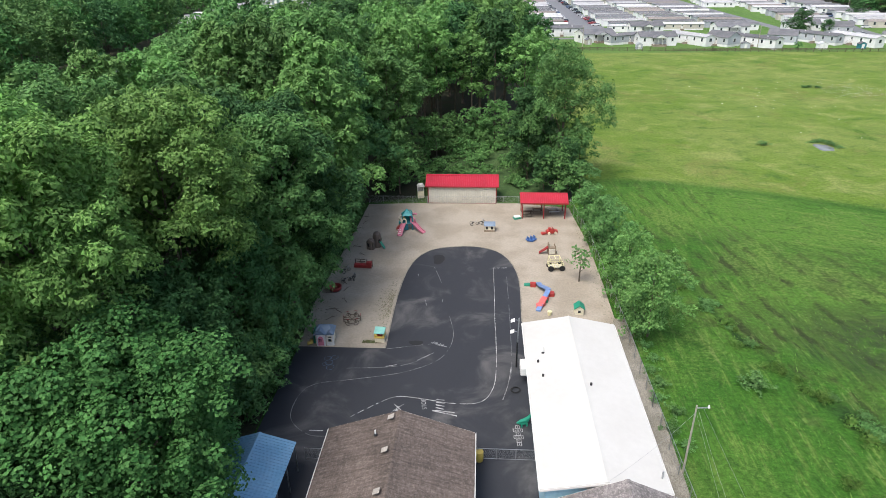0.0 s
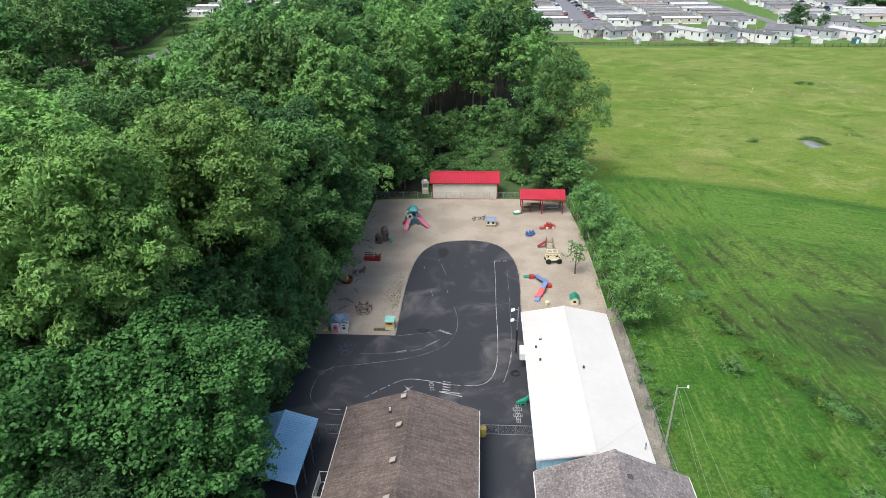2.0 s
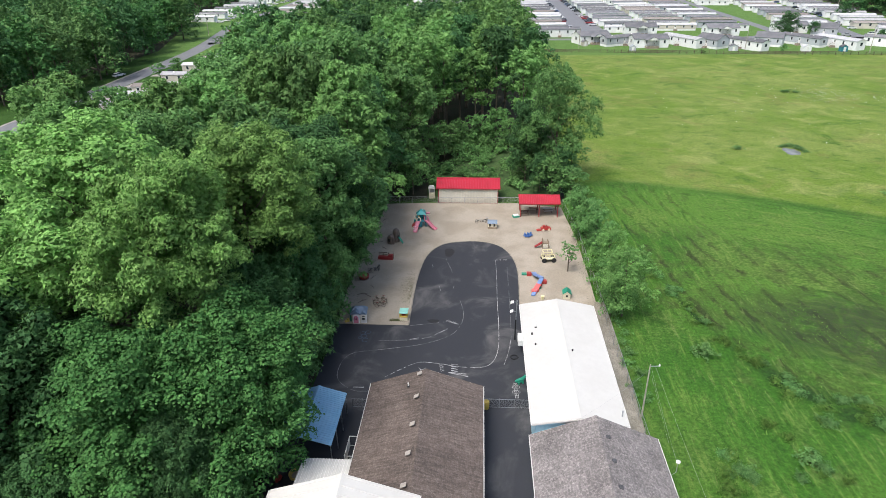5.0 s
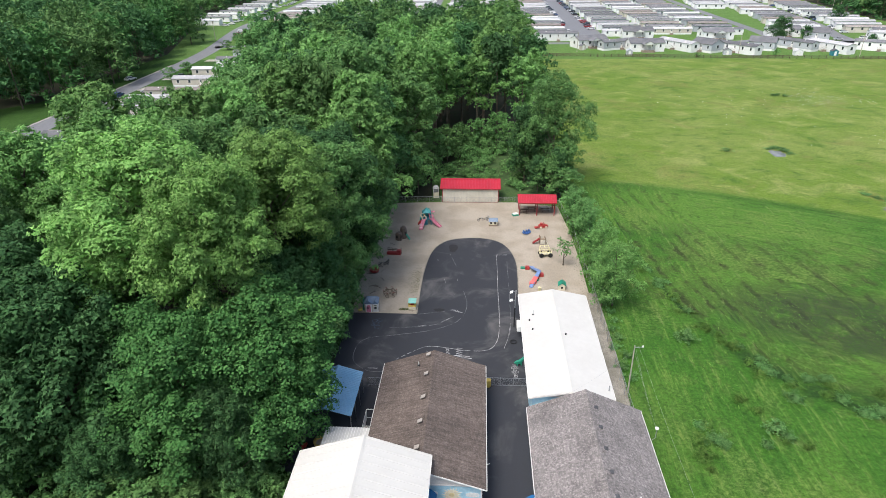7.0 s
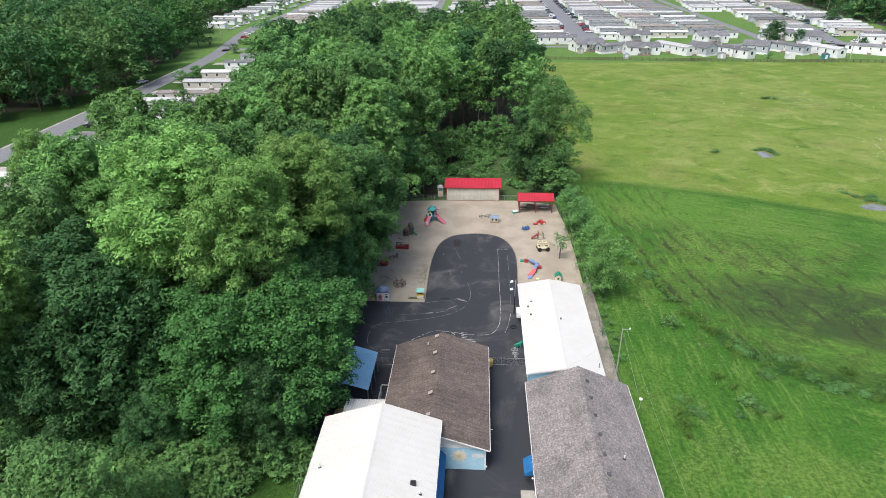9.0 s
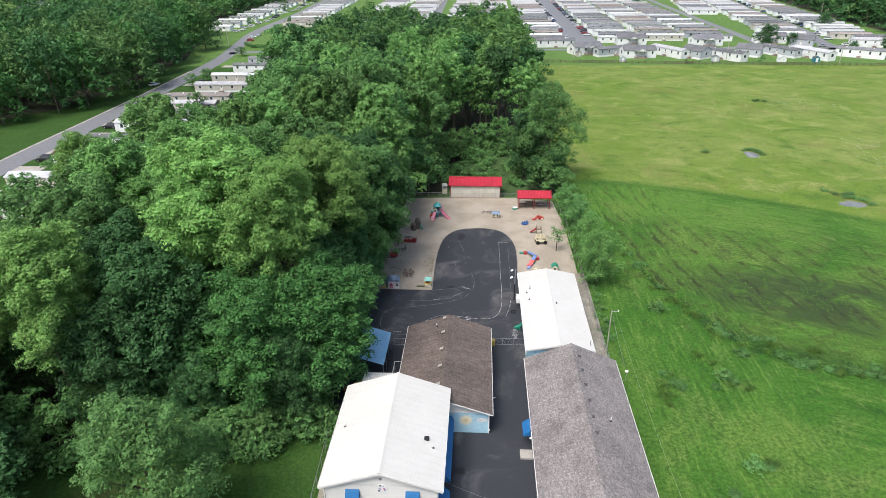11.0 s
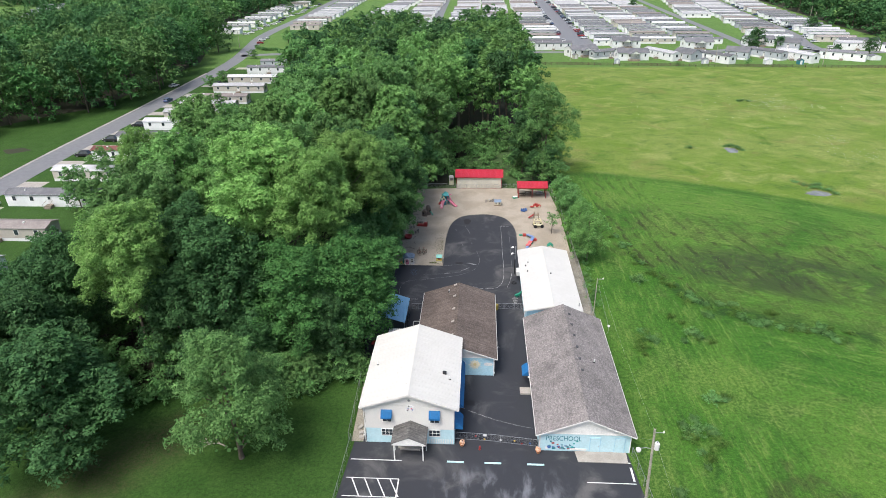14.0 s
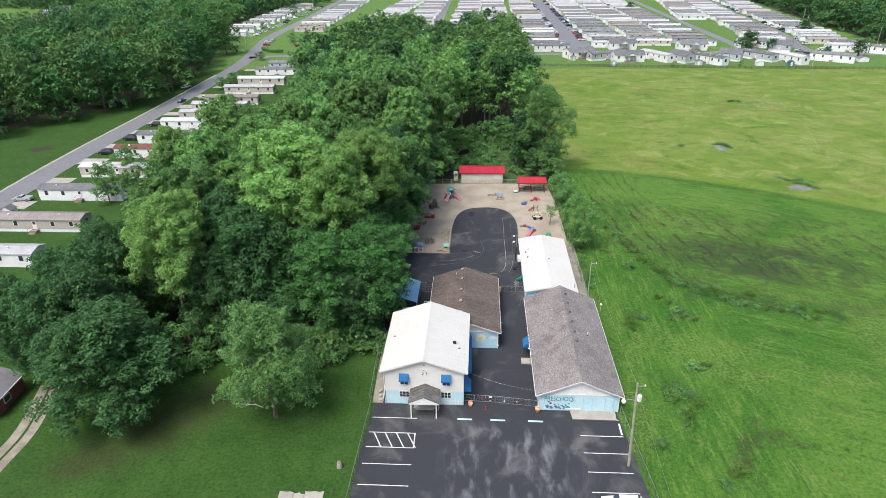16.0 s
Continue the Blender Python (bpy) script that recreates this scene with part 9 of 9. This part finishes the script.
    for a in (0, 120, 240):
        part("outlet", Geo().tube([(0, 0, 0.34), (0.17 * math.cos(radians(a)), 0.17 * math.sin(radians(a)), 0.34)], 0.045, 6), P_RED, r)
    s = thing("stone_marker", -20.9, -5.9, 0, 15, "short weathered grey stump on the lawn", "stump")
    part("stump", Geo().lathe([(0.38, -0.05), (0.33, 0.3), (0.3, 0.7), (0.24, 0.85)], 9), M_CONCRETE, s)
    part("cap", Geo().lathe([(0.26, 0.85), (0.2, 0.95), (0.05, 1.0)], 9), M_WOOD, s)
    rnd = random.Random(3)
    slab = thing("broken_slab", -24.6, -11.2, 0, 1, "cracked old concrete slab sunk in the lawn", "slab")
    for (x0, x1, y1, z) in ((-2.6, -0.95, 1.25, 0.1), (-0.9, 0.4, 1.1, 0.07), (0.46, 2.7, 1.3, 0.11)):
        lip = [(x0 + (x1 - x0) * u, y1 + rnd.uniform(-0.16, 0.12)) for u in (1.0, 0.75, 0.5, 0.25, 0.0)]
        part("slab_piece", Geo().flat([(x0, -1.6), (x1, -1.6), *lip], -0.1, z), M_CONCRETE, slab)
    for k, (x, y) in enumerate(((-17.5, 6.8), (-17.6, 7.6), (-17.9, 8.6))):
        st = thing("rubble_block", x, y, 0.02, 30 * k, "broken pale concrete block on gravel", "block", "rubble")
        part("block", Geo().bevel_box(-0.35, -0.22, 0, 0.35, 0.22, 0.28, 0.05), M_CONCRETE, st)
    bl = thing("leaning_board", -17.35, 6.9, 0.02, 0, "long pale board leaning on the house wall", "board")
    part("board", Geo().hexa([(0, 0, 0), (0.16, 0, 0), (0.16, 0.05, 0), (0, 0.05, 0)], [(0.45, 0.2, 2.6), (0.61, 0.2, 2.6), (0.61, 0.25, 2.6), (0.45, 0.25, 2.6)]), M_TRIM, bl)


M_POT = plain("terracotta", (0.45, 0.2, 0.1), 0.8)
M_FLOWER = surf("flower_petals", (0.7, 0.3, 0.12), (0.75, 0.62, 0.5), 9.0, 25.0, 0.7, 0.0, 0, 0.2)
build_yard_things()


# ---- long grass and weeds ----
def build_grass():
    rng = np.random.default_rng(77)
    n = 90000
    x = rng.uniform(16.8, 130, n)
    y = 290 * rng.random(n) ** 1.3 - 20
    near = rng.random(n) < np.clip(1.1 - np.hypot(x - 16, y * 0.45) / 125, 0.0, 0.8)
    x, y = x[near], y[near]
    n = len(x)
    clump = np.sin(x * 0.31 + 1.7 * np.sin(y * 0.13)) * np.sin(y * 0.23 + 1.3 * np.sin(x * 0.19))
    keep = (clump > 0.3) | (x < 19.5 + 1.5 * np.sin(y * 0.4))
    x, y, clump = x[keep], y[keep], clump[keep]
    n = len(x)
    h = (0.06 + 0.16 * rng.random(n) ** 2) * (0.7 + 0.8 * np.clip(clump, 0, 1))
    a = rng.uniform(0, math.tau, n)
    w = 0.03 + 0.04 * rng.random(n)
    lean = rng.normal(size=(n, 2)) * 0.16 + np.array([-0.05, 0.12])
    P = np.stack([x, y, np.full(n, -0.02)], 1)
    s = np.stack([np.cos(a) * w, np.sin(a) * w, np.zeros(n)], 1)
    tip = P + np.stack([lean[:, 0], lean[:, 1], h], 1)
    v = np.stack([P - s, P + s, tip + s * 0.5, tip - s * 0.9], 1).reshape(-1, 3)
    k = np.arange(n)[:, None] * 4
    f = np.concatenate([k + np.array([0, 1, 2]), k + np.array([0, 2, 3])], 1).reshape(-1, 3)
    tagged(new("grass", card_mesh("grass", v, f, L_GRASS)), "uneven tufts of long grass in the field", "grass", kind="stuff")
    # white flower heads in the meadow
    g = Geo()
    rnd = random.Random(31)
    for cx, cy, sx, sy, m in ((107, 186, 9, 14, 170), (119, 182, 8, 8, 60), (104, 138, 6, 7, 50), (107, 123, 9, 8, 70), (78, 170, 30, 30, 60)):
        for _ in range(m):
            px, py = rnd.gauss(cx, sx * 0.5), rnd.gauss(cy, sy * 0.5)
            r, z = rnd.uniform(0.05, 0.12), rnd.uniform(0.3, 0.6)
            g.loft([[(px + r * math.cos(t), py + r * math.sin(t), zz) for t in (0, 1.26, 2.5, 3.77, 5.0)] for zz in (z, z + 0.05)])
    single("flowers", g, P_WHITE, "scattered white flower heads in the meadow", "flowers", kind="stuff")


build_grass()


# ---- weeds and sticks on the sand ----
def build_litter():
    rng = np.random.default_rng(5)
    n = 2600
    u = rng.random(n)
    x = np.where(u < 0.6, -10.3 - 0.9 * np.abs(rng.normal(size=n)), np.where(u < 0.8, -19.2 + 1.6 * rng.random(n) ** 2, 15.2 - 0.9 * rng.random(n) ** 2))
    y = np.where(u < 0.6, 62.5 + rng.normal(size=n) * 2.6, np.where(u < 0.8, 54 + 38 * rng.random(n), 55 + 36 * rng.random(n)))
    y = np.where((u < 0.25), 54.1 + 0.5 * rng.random(n), y)
    x = np.where((u < 0.25), -12.5 + 2.0 * rng.random(n), x)
    a, w, h = rng.uniform(0, math.tau, n), 0.03 + 0.05 * rng.random(n), 0.02 + 0.06 * rng.random(n)
    P = np.stack([x, y, np.full(n, 0.005)], 1)
    s = np.stack([np.cos(a) * w, np.sin(a) * w, np.zeros(n)], 1)
    tip = P + np.stack([rng.normal(size=n) * 0.1, rng.normal(size=n) * 0.1, h], 1)
    v = np.stack([P - s, P + s, tip], 1).reshape(-1, 3)
    k = np.arange(n)[:, None] * 3
    tagged(new("weeds", card_mesh("weeds", v, k + np.array([[0, 1, 2]]), L_DRY)), "dry brownish weeds along the edges of the sand", "weeds", kind="stuff")
    rnd = random.Random(8)
    for k in range(16):
        x, y, a = rnd.uniform(-19.0, -16.2), rnd.uniform(56, 90), rnd.uniform(0, math.pi)
        b = thing("stick", x, y, 0.02, math.degrees(a), "dark fallen stick lying on the sand", "stick", "sticks on the sand")
        part("stem", Geo().tube([(-0.7, 0, 0.03), (0.1, 0.1, 0.06), (0.8, -0.05, 0.03)], [0.035, 0.03, 0.012], 5), M_DARKWOOD, b)
        part("twig", Geo().tube([(0.1, 0.1, 0.05), (0.5, 0.4, 0.04)], [0.02, 0.008], 5), M_DARKWOOD, b)


L_DRY = surf("dry_weeds", (0.11, 0.09, 0.045), (0.09, 0.12, 0.04), 1.5, 8.0, 0.95, 0.0, 0, 0.3)
build_litter()
